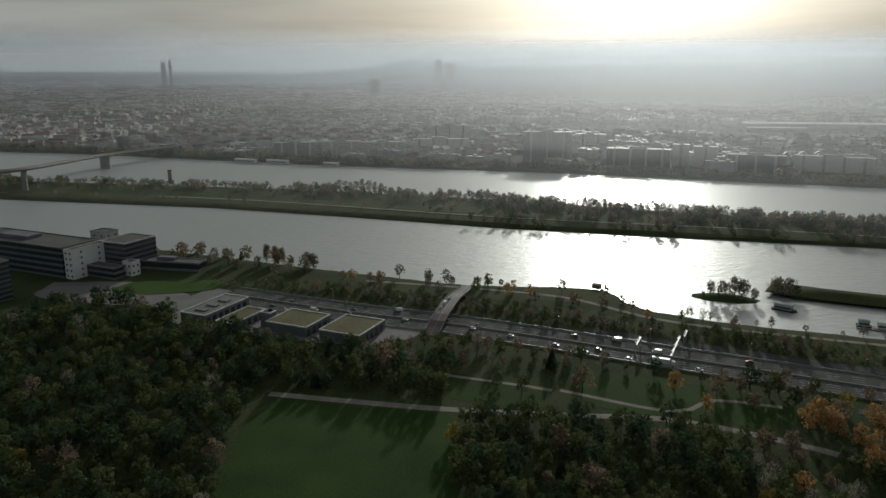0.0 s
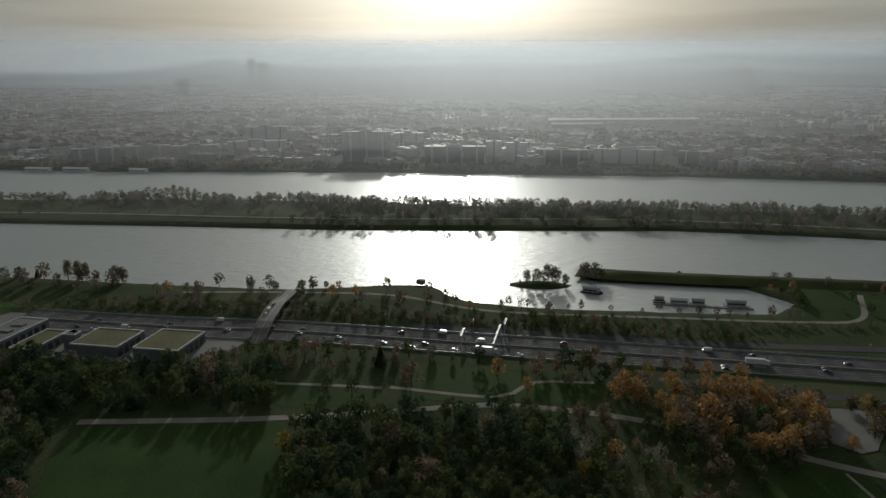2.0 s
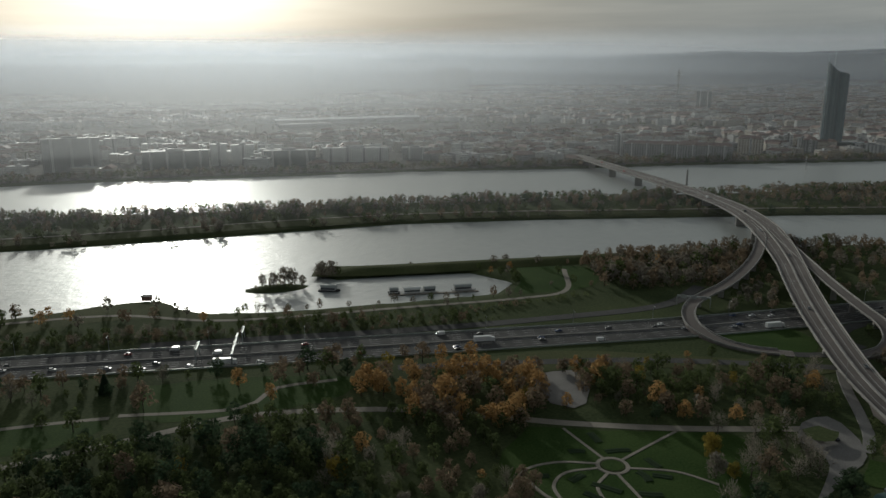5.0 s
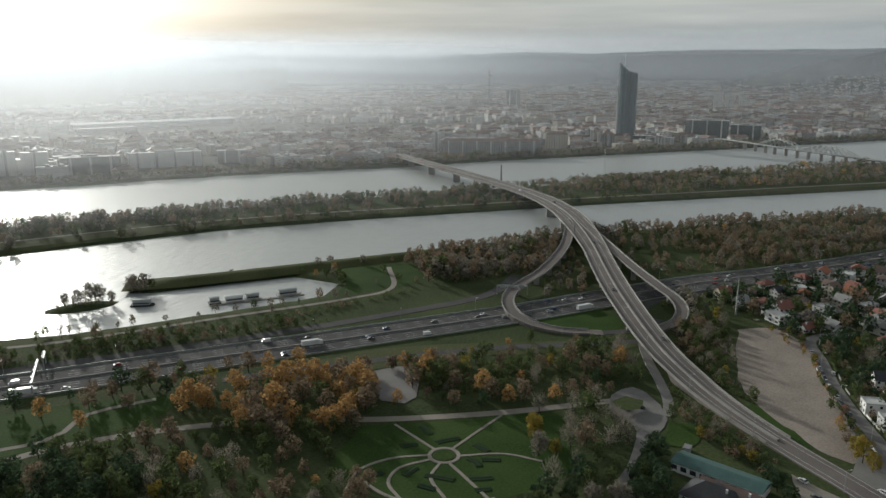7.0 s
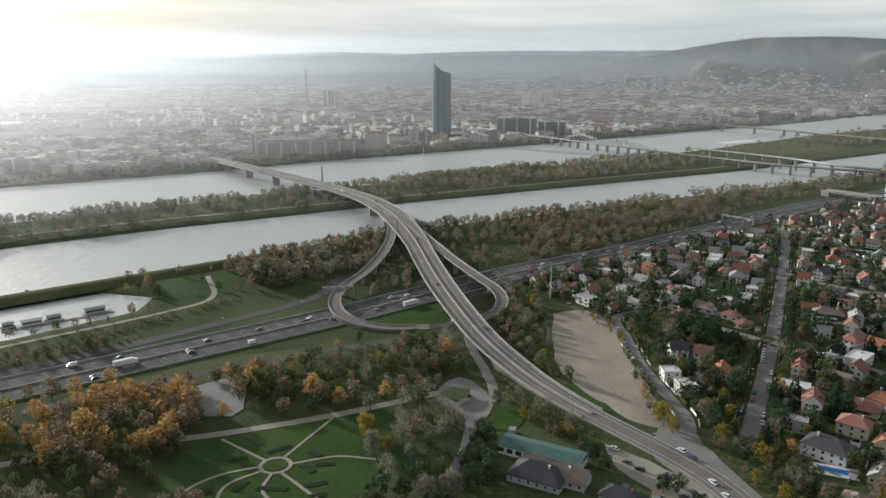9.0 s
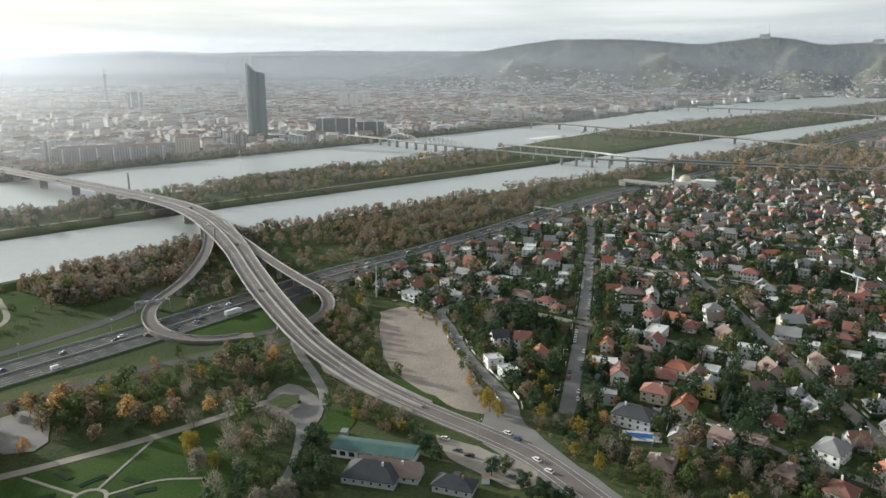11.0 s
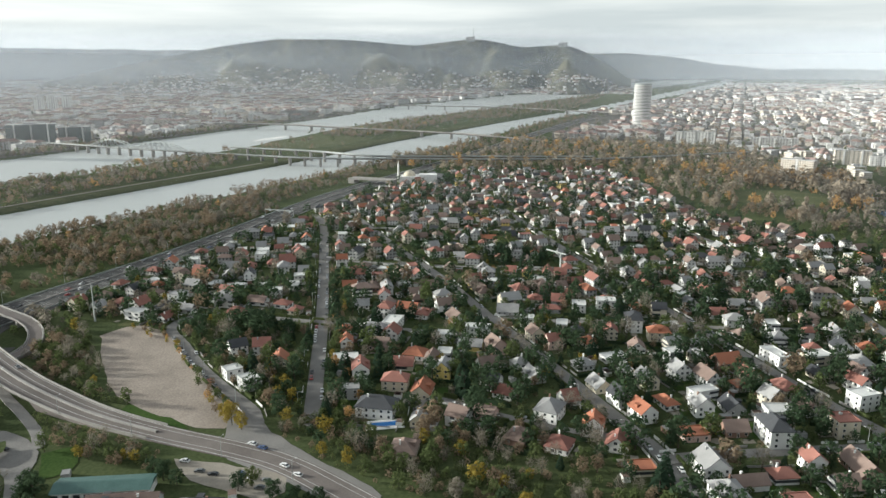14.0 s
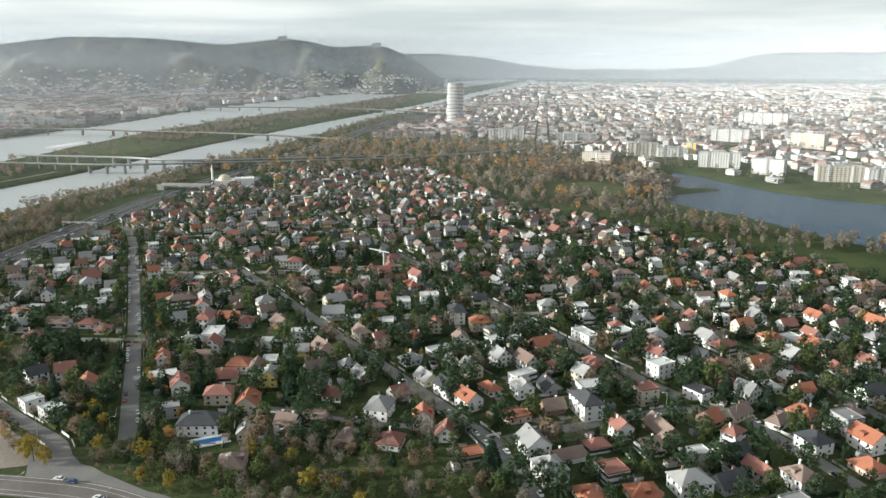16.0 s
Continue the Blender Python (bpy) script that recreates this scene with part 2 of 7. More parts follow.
BANK_FAR = [(-1500, 1840), (-892, 1512), (-700, 1470), (-419, 1372), (-241, 1304), (-4, 1243), (197, 1190), (385, 1118), (629, 1035), (892, 905), (1075, 838), (1555, 606), (2025, 400), (2584, 130), (3308, -130), (5359, -1230), (18762, -9000)]
UX, UY = 0.89, -0.456


def across(line):
    a = np.array(line, float)
    return UX * a[:, 0] + UY * a[:, 1], -UY * a[:, 0] + UX * a[:, 1]


def lines_at(x, y):
    u, w = UX * x + UY * y, -UY * x + UX * y
    return w, [np.interp(u, *across(L)) for L in (SHORE_NEAR, ISLE_NEAR, ISLE_FAR, BANK_FAR)]


POND = [(112, 556), (130, 511), (156, 493), (188, 475), (275, 444), (335, 425), (362, 440), (352, 478), (300, 505), (252, 521), (243, 545), (262, 562), (180, 600)]
LAKE = [(1009, -755), (955, -764), (860, -756), (800, -758), (727, -782), (640, -840), (480, -905), (330, -905), (300, -760), (430, -625), (556, -603), (650, -604), (690, -601), (723, -583), (768, -585), (812, -594), (822, -634), (836, -714), (846, -714), (870, -672), (899, -677)]
ISLET = (206, 528, 31, 14, -0.30)


def poly_dist(x, y, poly):
    """Signed distance to a polygon, positive inside."""
    a = np.array(poly, float)
    b = np.roll(a, -1, 0)
    best, odd = np.full(np.shape(x), 1e9), np.zeros(np.shape(x), bool)
    for (ax, ay), (bx, by) in zip(a, b):
        ex, ey = bx - ax, by - ay
        t = np.clip(((x - ax) * ex + (y - ay) * ey) / (ex * ex + ey * ey), 0, 1)
        best = np.minimum(best, np.hypot(x - ax - t * ex, y - ay - t * ey))
        cross = (ay > y) != (by > y)
        with np.errstate(all="ignore"):
            odd ^= cross & (x < ex * (y - ay) / (ey if ey else 1e-9) + ax)
    return np.where(odd, best, -best)


def line_dist(x, y, line):
    best = np.full(np.shape(x), 1e9)
    for (ax, ay), (bx, by) in zip(line, line[1:]):
        ex, ey = bx - ax, by - ay
        t = np.clip(((x - ax) * ex + (y - ay) * ey) / (ex * ex + ey * ey), 0, 1)
        best = np.minimum(best, np.hypot(x - ax - t * ex, y - ay - t * ey))
    return best


def wetness(x, y):
    """Metres inside the water's edge (negative on land)."""
    w, (n, a, b, d) = lines_at(x, y)
    s = np.maximum(np.minimum(w - n, a - w), np.minimum(w - b, d - w))
    s = np.maximum(s, poly_dist(x, y, POND))
    s = np.maximum(s, poly_dist(x, y, LAKE))
    cx, cy, rx, ry, tw = ISLET
    c, q = math.cos(tw), math.sin(tw)
    e = np.hypot(((x - cx) * c + (y - cy) * q) / rx, (-(x - cx) * q + (y - cy) * c) / ry)
    return np.minimum(s, (e - 1) * ry)


def ground_z(x, y):
    x, y = np.asarray(x, float), np.asarray(y, float)
    s = wetness(x, y)
    w, (n, a, b, d) = lines_at(x, y)
    isle = np.clip(np.minimum(w - a, b - w) / 40, 0, 1)
    z = np.where(s < -9, 0.0, -0.42 * (s + 9))
    return np.clip(z, -7, 0) + 3.0 * isle * isle * (3 - 2 * isle)


def gz(x, y):
    return float(ground_z(np.array([x]), np.array([y]))[0])


# ---------------------------------------------------------------- building helpers


def part(name, verts, faces, mats, parent=None, label="", slots=None):
    """One mesh object from points and faces, under a thing or by itself."""
    me = bpy.data.meshes.new(name)
    me.from_pydata([tuple(v) for v in verts], [], [tuple(f) for f in faces])
    for m in (mats if isinstance(mats, (list, tuple)) else [mats]):
        me.materials.append(m)
    if slots is not None:
        me.polygons.foreach_set("material_index", slots)
    me.update()
    ob = new(name, me)
    ob.parent = parent
    if label:
        ob["label"] = label
    return ob


def big_mesh(name, verts, faces, mat, slots=None):
    """A large joined mesh from arrays, the same number of corners on each face."""
    verts, faces = np.asarray(verts, np.float32), np.asarray(faces, np.int32)
    me = bpy.data.meshes.new(name)
    me.vertices.add(len(verts))
    me.vertices.foreach_set("co", verts.ravel())
    me.loops.add(faces.size)
    me.loops.foreach_set("vertex_index", faces.ravel())
    me.polygons.add(len(faces))
    me.polygons.foreach_set("loop_start", np.arange(0, faces.size, faces.shape[1], dtype=np.int32))
    for m in (mat if isinstance(mat, (list, tuple)) else [mat]):
        me.materials.append(m)
    if slots is not None:
        me.polygons.foreach_set("material_index", np.asarray(slots, np.int32))
    me.update(calc_edges=True)
    me.validate()
    if name not in ("ground", "water"):
        me.shade_flat()
    return new(name, me)


def empty(name, x, y, z=0.0, turn=0.0, k=1.0):
    ob = new(name)
    ob.location, ob.rotation_euler, ob.scale = (x, y, z), (0, 0, radians(turn)), (k, k, k)
    return ob


def box(x0, x1, y0, y1, z0, z1, at=0):
    v = [(x0, y0, z0), (x1, y0, z0), (x1, y1, z0), (x0, y1, z0), (x0, y0, z1), (x1, y0, z1), (x1, y1, z1), (x0, y1, z1)]
    f = [(0, 3, 2, 1), (4, 5, 6, 7), (0, 1, 5, 4), (1, 2, 6, 5), (2, 3, 7, 6), (3, 0, 4, 7)]
    return v, [tuple(i + at for i in q) for q in f]


def boxes(spec):
    V, F = [], []
    for s in spec:
        v, f = box(*s, at=len(V))
        V += v
        F += f
    return V, F


def tube(r0, r1, z0, z1, n=10, at=0, cx=0.0, cy=0.0):
    v = [(cx + r * math.cos(2 * math.pi * i / n), cy + r * math.sin(2 * math.pi * i / n), z) for r, z in ((r0, z0), (r1, z1)) for i in range(n)]
    f = [(at + i, at + (i + 1) % n, at + n + (i + 1) % n, at + n + i) for i in range(n)]
    f += [tuple(at + i for i in reversed(range(n))), tuple(at + n + i for i in range(n))]
    return v, f


def smooth_line(pts, step=8.0):
    """A rounded line (with height) through the given corners, at even steps."""
    p = [Vector(q if len(q) == 3 else (*q, 0)) for q in pts]
    p = [2 * p[0] - p[1]] + p + [2 * p[-1] - p[-2]]
    out = []
    for i in range(1, len(p) - 2):
        n = max(2, int((p[i + 1] - p[i]).length / step))
        for j in range(n):
            t = j / n
            out.append(0.5 * ((2 * p[i]) + (p[i + 1] - p[i - 1]) * t + (2 * p[i - 1] - 5 * p[i] + 4 * p[i + 1] - p[i + 2]) * t * t + (3 * p[i] - p[i - 1] - 3 * p[i + 1] + p[i + 2]) * t ** 3))
    out.append(p[-2])
    return out


def sides(line):
    out = []
    for i, q in enumerate(line):
        d = line[min(i + 1, len(line) - 1)] - line[max(i - 1, 0)]
        d.z = 0
        d.normalize()
        out.append(Vector((d.y, -d.x, 0)))
    return out


def ribbon(line, offsets, closed=False):
    """A strip along a line; offsets are (to the right, up) across it."""
    V, F, n = [], [], len(offsets)
    for q, s in zip(line, sides(line)):
        V += [q + s * a + Vector((0, 0, b)) for a, b in offsets]
    for i in range(len(line) - 1):
        for j in range(n if closed else n - 1):
            F.append((i * n + j, i * n + (j + 1) % n, (i + 1) * n + (j + 1) % n, (i + 1) * n + j))
    return V, F


def strip(name, pts, width, mat, lift, label, category="road", step=8.0, parent=None):
    """A road or path with sloped edges, lying on the ground."""
    line = smooth_line(pts, step)
    h = width / 2
    v, f = ribbon(line, [(-h - 0.3, lift - 0.35), (-h, lift), (h, lift), (h + 0.3, lift - 0.35)])
    ob = part(name, v, f, mat, parent)
    if parent is None:
        tagged(ob, label, category, kind="structure")
    return ob


def flat(name, poly, mat, lift, label, category="grass"):
    """A flat patch of ground cover with a rounded, slightly ragged edge."""
    ring = smooth_line([*poly, poly[0]], 7.0)[:-1]
    bm = bmesh.new()
    rnd = random.Random(len(poly) + int(abs(poly[0][0])))
    vs = [bm.verts.new((q.x + rnd.uniform(-1, 1), q.y + rnd.uniform(-1, 1), lift)) for q in ring]
    face = bm.faces.new(vs)
    face.normal_update()
    if face.normal.z < 0:
        face.normal_flip()
    bmesh.ops.triangulate(bm, faces=bm.faces[:])
    me = bpy.data.meshes.new(name)
    bm.to_mesh(me)
    bm.free()
    me.materials.append(mat)
    return tagged(new(name, me), label, category, kind="structure")


# ---------------------------------------------------------------- ground, water, hills
az = np.radians(np.concatenate([np.arange(-40, 160, 0.55), np.arange(160, 320, 4.0)]))
rr = np.concatenate([[0, 60, 120, 180], np.geomspace(220, 2800, 180), np.geomspace(2850, 60000, 60)])
AA, RR = np.meshgrid(az, rr)
gx, gy = RR * np.sin(AA), RR * np.cos(AA)
hz = ground_z(gx, gy) * np.where(RR < 30000, 1, 0)
pts = squeeze(np.stack([gx.ravel(), gy.ravel(), hz.ravel()], 1))
na, nr = len(az), len(rr)
jj, ii = np.meshgrid(np.arange(na), np.arange(nr - 1))
q = np.stack([ii * na + jj, (ii + 1) * na + jj, (ii + 1) * na + (jj + 1) % na, ii * na + (jj + 1) % na], -1).reshape(-1, 4)
wv_, (n_, a_, b_, d_) = lines_at(gx.ravel(), gy.ravel())
az_of, far_of = np.degrees(np.arctan2(gx.ravel(), gy.ravel())), np.hypot(gx.ravel(), gy.ravel())
paved = ((wv_ > d_ + 14) & (far_of < 9500)) | ((az_of > 104) & (wv_ < n_ - 60) & (far_of > 1750) & (far_of < 7000))
ground = big_mesh("ground", pts, q[:, ::-1], [M_ground, M_cityground], paved[q[:, 0]].astype(np.int32))
tagged(ground, "river plain of autumn grass and dark soil", "ground", kind="structure")

wr = np.concatenate([[100], np.geomspace(300, 30000, 60)])
wa = np.radians(np.arange(-60, 175, 3.0))
AA, RR = np.meshgrid(wa, wr)
lake_x, lake_y = RR * np.sin(AA), RR * np.cos(AA)
pts = squeeze(np.stack([lake_x.ravel(), lake_y.ravel(), np.full(AA.size, -2.6)], 1))
na, nr = len(wa), len(wr)
jj, ii = np.meshgrid(np.arange(na - 1), np.arange(nr - 1))
q = np.stack([ii * na + jj, (ii + 1) * na + jj, (ii + 1) * na + jj + 1, ii * na + jj + 1], -1).reshape(-1, 4)
tagged(big_mesh("water", pts, q[:, ::-1], M_water), "wide river with light ripples, sky sheen put into its grey, under low sun", "water", kind="structure")
M_lake = water_material("still_lake_water", (0.016, 0.046, 0.078), (0.026, 0.060, 0.096), 0.25, 0.2)
M_lake.node_tree.nodes["Principled BSDF"].inputs["IOR"].default_value = 1.14


HILL_SPOTS = []


def hills(name, d0, d1, skyline, label, seed):
    """A range of rounded wooded hills whose crest follows the given heights (degrees over eye level)."""
    a = np.arange(skyline[0][0], skyline[-1][0], 0.3)
    crest = np.interp(a, [s[0] for s in skyline], [s[1] for s in skyline])
    crest = np.convolve(np.pad(crest, 2, "edge"), np.ones(5) / 5, "valid")
    crest = crest + np.array([0.05 * noise.noise((x * 0.5, seed, 2.0)) + 0.025 * noise.noise((x * 1.7, seed, 5.0)) for x in a])
    rows = np.linspace(0, 1, 34)
    V = []
    for t in rows:
        d = d0 + (d1 - d0) * t
        for x, c in zip(a, crest):
            low_ = -math.degrees(math.atan(EYE / d0))
            w = noise.noise((x * 0.30 + seed, t * 2.2, seed)) + 0.8 * noise.noise((x * 0.7 - t * 2.0, t * 3.0, seed)) + 0.35 * noise.noise((x * 2.0 + t * 3, t * 8.0, seed))
            e = low_ + (c - low_) * t ** 1.15 + 0.62 * (c - low_) * w * (t * (1 - t) * 4) * .55
            z = EYE + d * math.tan(radians(min(e, c))) + 2.5 * noise.noise((x * 6, t * 20, 1))
            V.append((d * math.sin(radians(x)), d * math.cos(radians(x)), max(z, -1) if t > 0 else -20))
    HILL_SPOTS.extend(v for v in V[len(a):19 * len(a)] if name == "hills_near" and v[2] < 175)
    n = len(a)
    jj, ii = np.meshgrid(np.arange(n - 1), np.arange(len(rows) - 1))
    q = np.stack([ii * n + jj, (ii + 1) * n + jj, (ii + 1) * n + jj + 1, ii * n + jj + 1], -1).reshape(-1, 4)
    ob = big_mesh(name, squeeze(V), q[:, ::-1], M_hill)
    ob.data.polygons.foreach_set("use_smooth", np.ones(len(ob.data.polygons), bool))
    return tagged(ob, label, "hills", kind="structure")


hills("hills_near", 5000, 8200, [(68, -0.9), (74, 0.4), (80, 1.62), (83.6, 2.12), (88.4, 2.12), (91, 1.95), (93.6, 1.68), (96, 1.95), (98, 2.2), (100, 1.95), (101.6, 1.56), (104.8, 1.75), (106, 1.4), (107, 0.9), (108.5, 0.1), (110, -1.1)],
      "broad wooded hills with vineyard slopes, blue with distance", 3.0)
hills("hills_far", 12000, 17000, [(-45, -0.3), (-12, -0.2), (-8, 0.0), (-4.5, 0.45), (-2.2, 0.85), (0, 0.6), (2.7, 0.4), (14, 0.45), (24, 0.6), (29, 0.85), (33, 1.15), (38, 1.0), (45, 0.95), (50, 1.1), (54, 1.26), (58, 1.1), (66, 1.34), (77, 1.3), (85, 1.5), (95, 1.3), (107, 1.15), (110.3, 1.07), (113, 0.8), (115.7, 0.32), (119, 0), (126, 0.0), (128.5, 0.15), (131, 0.8), (133, 1.12), (139, 1.09), (165, 1.1)],
      "long low wooded hill ridge on the horizon", 11.0)

# ---------------------------------------------------------------- roads, paths, lawns
MOTORWAY = [(-160, 530), (-68, 490), (20, 457), (151, 397), (290, 334), (388, 290), (465, 260), (546, 228), (683, 160), (930, 62), (1040, 8), (1180, -70), (1500, -240), (1900, -440), (2500, -760)]
BRIDGE = [(1040, 1150, 7), (981, 1033, 8.5), (917, 904, 11), (858, 786, 13), (824, 705, 13), (789, 626, 13), (757, 557, 13), (717, 488, 13), (668, 428, 13), (612, 375, 13), (554, 326, 12.5), (500, 284, 12), (444, 238, 10.5), (388, 185, 6.5), (360, 149, 2.6), (342, 122, 1.0), (324, 90, .5), (309, 60, .3), (294, 36, .25), (269, 11, .25), (235, -20, .25), (195, -60, .25)]
RAMP_R = [(652, 402, 12.7), (618, 370, 12.6), (570, 322, 12), (526, 276, 10.5), (494, 237, 8), (480, 217, 6), (464, 204, 4), (443, 198, 2), (425, 203, .8)]
RAMP_L = [(668, 440, 12.7), (623, 396, 12.6), (564, 359, 12), (517, 337, 10), (469, 321, 8), (438, 316, 6.5), (418, 311, 5.5), (400, 301, 4.5), (386, 285, 3), (380, 264, 1.5), (384, 245, .8), (399, 226, .4)]
ROADS = []
for nm, pts_, wd, mt, lf, lb in (
        ("motorway", MOTORWAY, 33, M_asphalt, 0.25, "wide grey asphalt motorway along the river"),
        ("slip_road", [(470, 345), (410, 330), (330, 352), (240, 385), (150, 425), (90, 452)], 9, M_asphalt, 0.20, "asphalt slip road beside the motorway"),
        ("ramp_ground", [(418, 205), (440, 222), (480, 232), (560, 205)], 8, M_asphalt, 0.2, "asphalt ramp end curving to the motorway"),
        ("loop_road", [(382, 250), (399, 226), (420, 213), (446, 212)], 7, M_asphalt, 0.21, "asphalt end of the loop ramp under the flyover"),
        ("park_road", [(402, 200), (330, 262), (270, 300), (200, 338)], 7, M_asphalt, 0.2, "narrow asphalt road beside the park"),
        ("street_long", [(330, 27), (345, 28), (480, 31), (640, 38), (793, 47), (850, 62)], 8, M_street, 0.2, "long straight residential street with parked cars"),
        ("street_diagonal", [(820, 10), (675, -27), (561, -60), (493, -75), (414, -94), (315, -117), (282, -123), (238, -122), (200, -116)], 7.5, M_street, 0.2, "grey residential street between gardens"),
        ("street_cross", [(282, -123), (283, -155), (278, -235), (246, -245), (200, -246)], 7, M_street, 0.19, "grey residential street between gardens"),
        ("street_lane", [(320, -20), (352, -28), (330, -60), (312, -88), (300, -118)], 4.5, M_street, 0.18, "narrow residential lane"),
        ("street_east", [(860, -160), (640, -180), (460, -205), (338, -222), (278, -235)], 7, M_street, 0.18, "grey residential street between gardens"),
        ("street_far", [(860, -300), (640, -330), (533, -340), (365, -311), (311, -312), (240, -306)], 7, M_street, 0.18, "grey residential street between gardens"),
        ("street_side", [(504, 110), (475, 38), (446, -43), (432, -90)], 6, M_street, 0.17, "side street between gardens"),
        ("street_middle", [(470, -82), (440, -205), (420, -318)], 6, M_street, 0.17, "side street between gardens"),
        ("street_back", [(640, 38), (610, -46), (580, -185), (560, -338)], 6, M_street, 0.17, "side street between gardens"),
        ("street_upper", [(790, 47), (760, -5), (740, -170), (720, -315)], 6, M_street, 0.17, "side street between gardens"),
        ("lot_road", [(500, 112), (474, 126), (440, 110), (406, 94), (373, 74), (345, 56), (325, 52)], 6.5, M_street, 0.2, "narrow road beside the gravel lot"),
        ("park_path", [(-88, 358), (-40, 348), (4, 340), (58, 334), (110, 328), (164, 300), (201, 268), (230, 238), (270, 204), (316, 172)], 5, M_path, 0.12, "pale gravel path through the park"),
        ("park_path_upper", [(60, 362), (110, 338), (135, 350), (165, 342)], 3, M_path, 0.12, "pale gravel path over the lawn"),
        ("park_path_short", [(0, 382), (30, 372), (56, 362)], 3, M_path, 0.12, "pale gravel path over the lawn"),
        ("shore_path", [(-60, 565), (20, 545), (90, 520), (150, 468), (262, 426), (340, 398), (380, 395), (420, 440)], 4, M_path, 0.12, "pale riverside path"),
        ("underpass_road", [(318, 144), (326, 147), (337, 153), (357, 168), (377, 184), (402, 201)], 5, M_street, 0.2, "grey road descending beside the flyover"),
        ("island_road", [(-600, 985), (-278, 925), (68, 805), (411, 712), (690, 565), (1000, 378), (1316, 180)], 4, M_path, 3.2, "pale towpath along the river island")):
    line2 = [p_[:2] for p_ in pts_]
    ROADS.append((line2, wd))
    if nm == "island_road":
        pts_ = [(a, b, gz(a, b) - 2.9) for a, b in pts_]
    strip(nm, pts_, wd, mt, lf, lb, "path" if "path" in nm or nm == "island_road" else "road")
ROADS.append(([p_[:2] for p_ in BRIDGE], 21))
ROADS.append(([p_[:2] for p_ in RAMP_R], 9))
ROADS.append(([p_[:2] for p_ in RAMP_L], 9))

ROAD_SEG = np.array([(ax, ay, bx - ax, by - ay, wd / 2) for line_, wd in ROADS for (ax, ay), (bx, by) in zip(line_, line_[1:])])


def road_clear(x, y):
    """Metres between a place and the nearest road's edge."""
    a = ROAD_SEG
    t = np.clip(((x - a[:, 0]) * a[:, 2] + (y - a[:, 1]) * a[:, 3]) / (a[:, 2] ** 2 + a[:, 3] ** 2), 0, 1)
    return float((np.hypot(x - a[:, 0] - t * a[:, 2], y - a[:, 1] - t * a[:, 3]) - a[:, 4]).min())


OVERPASS = [(20, 552, .3), (12, 524, 2.6), (7, 502, 5.6), (-1, 468, 5.6), (-5, 453, 2.6), (-8, 442, .3)]
ROADS.append(([p_[:2] for p_ in OVERPASS], 11))

LAWNS = [
    ("lawn", [(-83, 351), (-40, 343), (4, 333), (2, 290), (8, 240), (-75, 235), (-92, 320)], M_lawn, "wide mown green park lawn"),
    ("lawn", [(5, 385), (51, 363), (43, 346), (5, 352)], M_lawn, "mown green park lawn"),
    ("lawn", [(75, 392), (126, 372), (172, 340), (150, 322), (100, 334), (70, 350)], M_lawn, "mown green park lawn"),
    ("lawn", [(214, 245), (240, 222), (266, 202), (285, 180), (240, 150), (190, 175), (180, 222)], M_lawn, "green lawn of the rose garden"),
    ("meadow", [(-70, 577), (20, 553), (113, 542), (132, 504), (165, 472), (268, 432), (262, 424), (150, 466), (90, 510), (18, 520), (-60, 548)], M_meadow, "worn riverside grass"),
    ("meadow", [(383, 472), (440, 432), (405, 392), (345, 408), (366, 432)], M_lawn, "green meadow by the boat pond"),
    ("meadow", [(300, 533), (380, 497), (484, 455), (470, 440), (390, 482), (300, 515)], M_meadow, "grassy riverside levee"),
    ("lawn", [(398, 285), (435, 258), (430, 230), (405, 222), (384, 250)], M_lawn, "green lawn inside the ramp loop"),
    ("meadow", [(200, 333), (281, 312), (337, 268), (396, 208), (387, 200), (316, 258), (257, 292)], M_meadow, "rough grass beside the road"),
    ("meadow", [(350, 122), (364, 112), (330, 84), (318, 92)], M_lawn, "bright grass bank beside the flyover"),
    ("meadow", [(948, -487), (954, -562), (890, -594), (831, -548), (850, -485), (880, -460)], M_meadow, "green clearing in the lakeside woods"),
    ("meadow", [(1543, 172), (1598, 69), (1763, -4), (1845, 121), (1690, 213)], M_meadow, "open grass on the river island"),
    ("gravel_lot", [(462, 166), (478, 146), (446, 113), (400, 94), (336, 64), (330, 76), (342, 95), (378, 132)], M_gravel, "empty pale beaten gravel parking lot"),
    ("junction", [(373, 79), (339, 54), (323, 45), (298, 24), (267, -3), (257, 8), (280, 34), (306, 64), (338, 66)], M_street, "worn asphalt road junction"),
    ("yard", [(304, 84), (297, 62), (283, 34), (268, 40), (285, 72)], M_path, "pale gravel forecourt with parked cars"),
    ("yard", [(322, 175), (337, 172), (327, 152), (307, 140), (287, 139), (266, 133), (248, 128), (247, 131), (268, 137), (287, 144), (299, 152), (303, 164), (313, 172)], M_street, "worn gravel turning place beside the park"),
    ("lawn", [(319, 166), (309, 168), (305, 160), (311, 154), (320, 158)], M_ground, "round grass island of the turning place"),
    ("lawn", [(313, 140), (318, 129), (298, 122), (292, 133)], M_lawn, "small bright lawn by the school"),
]
for nm, poly, mt, lb in LAWNS:
    flat(nm, poly, mt, (3.05 if "island" in lb else 0.05) + 0.012 * LAWNS.index((nm, poly, mt, lb)), lb, "lot" if nm in ("gravel_lot", "yard", "junction") else "grass")

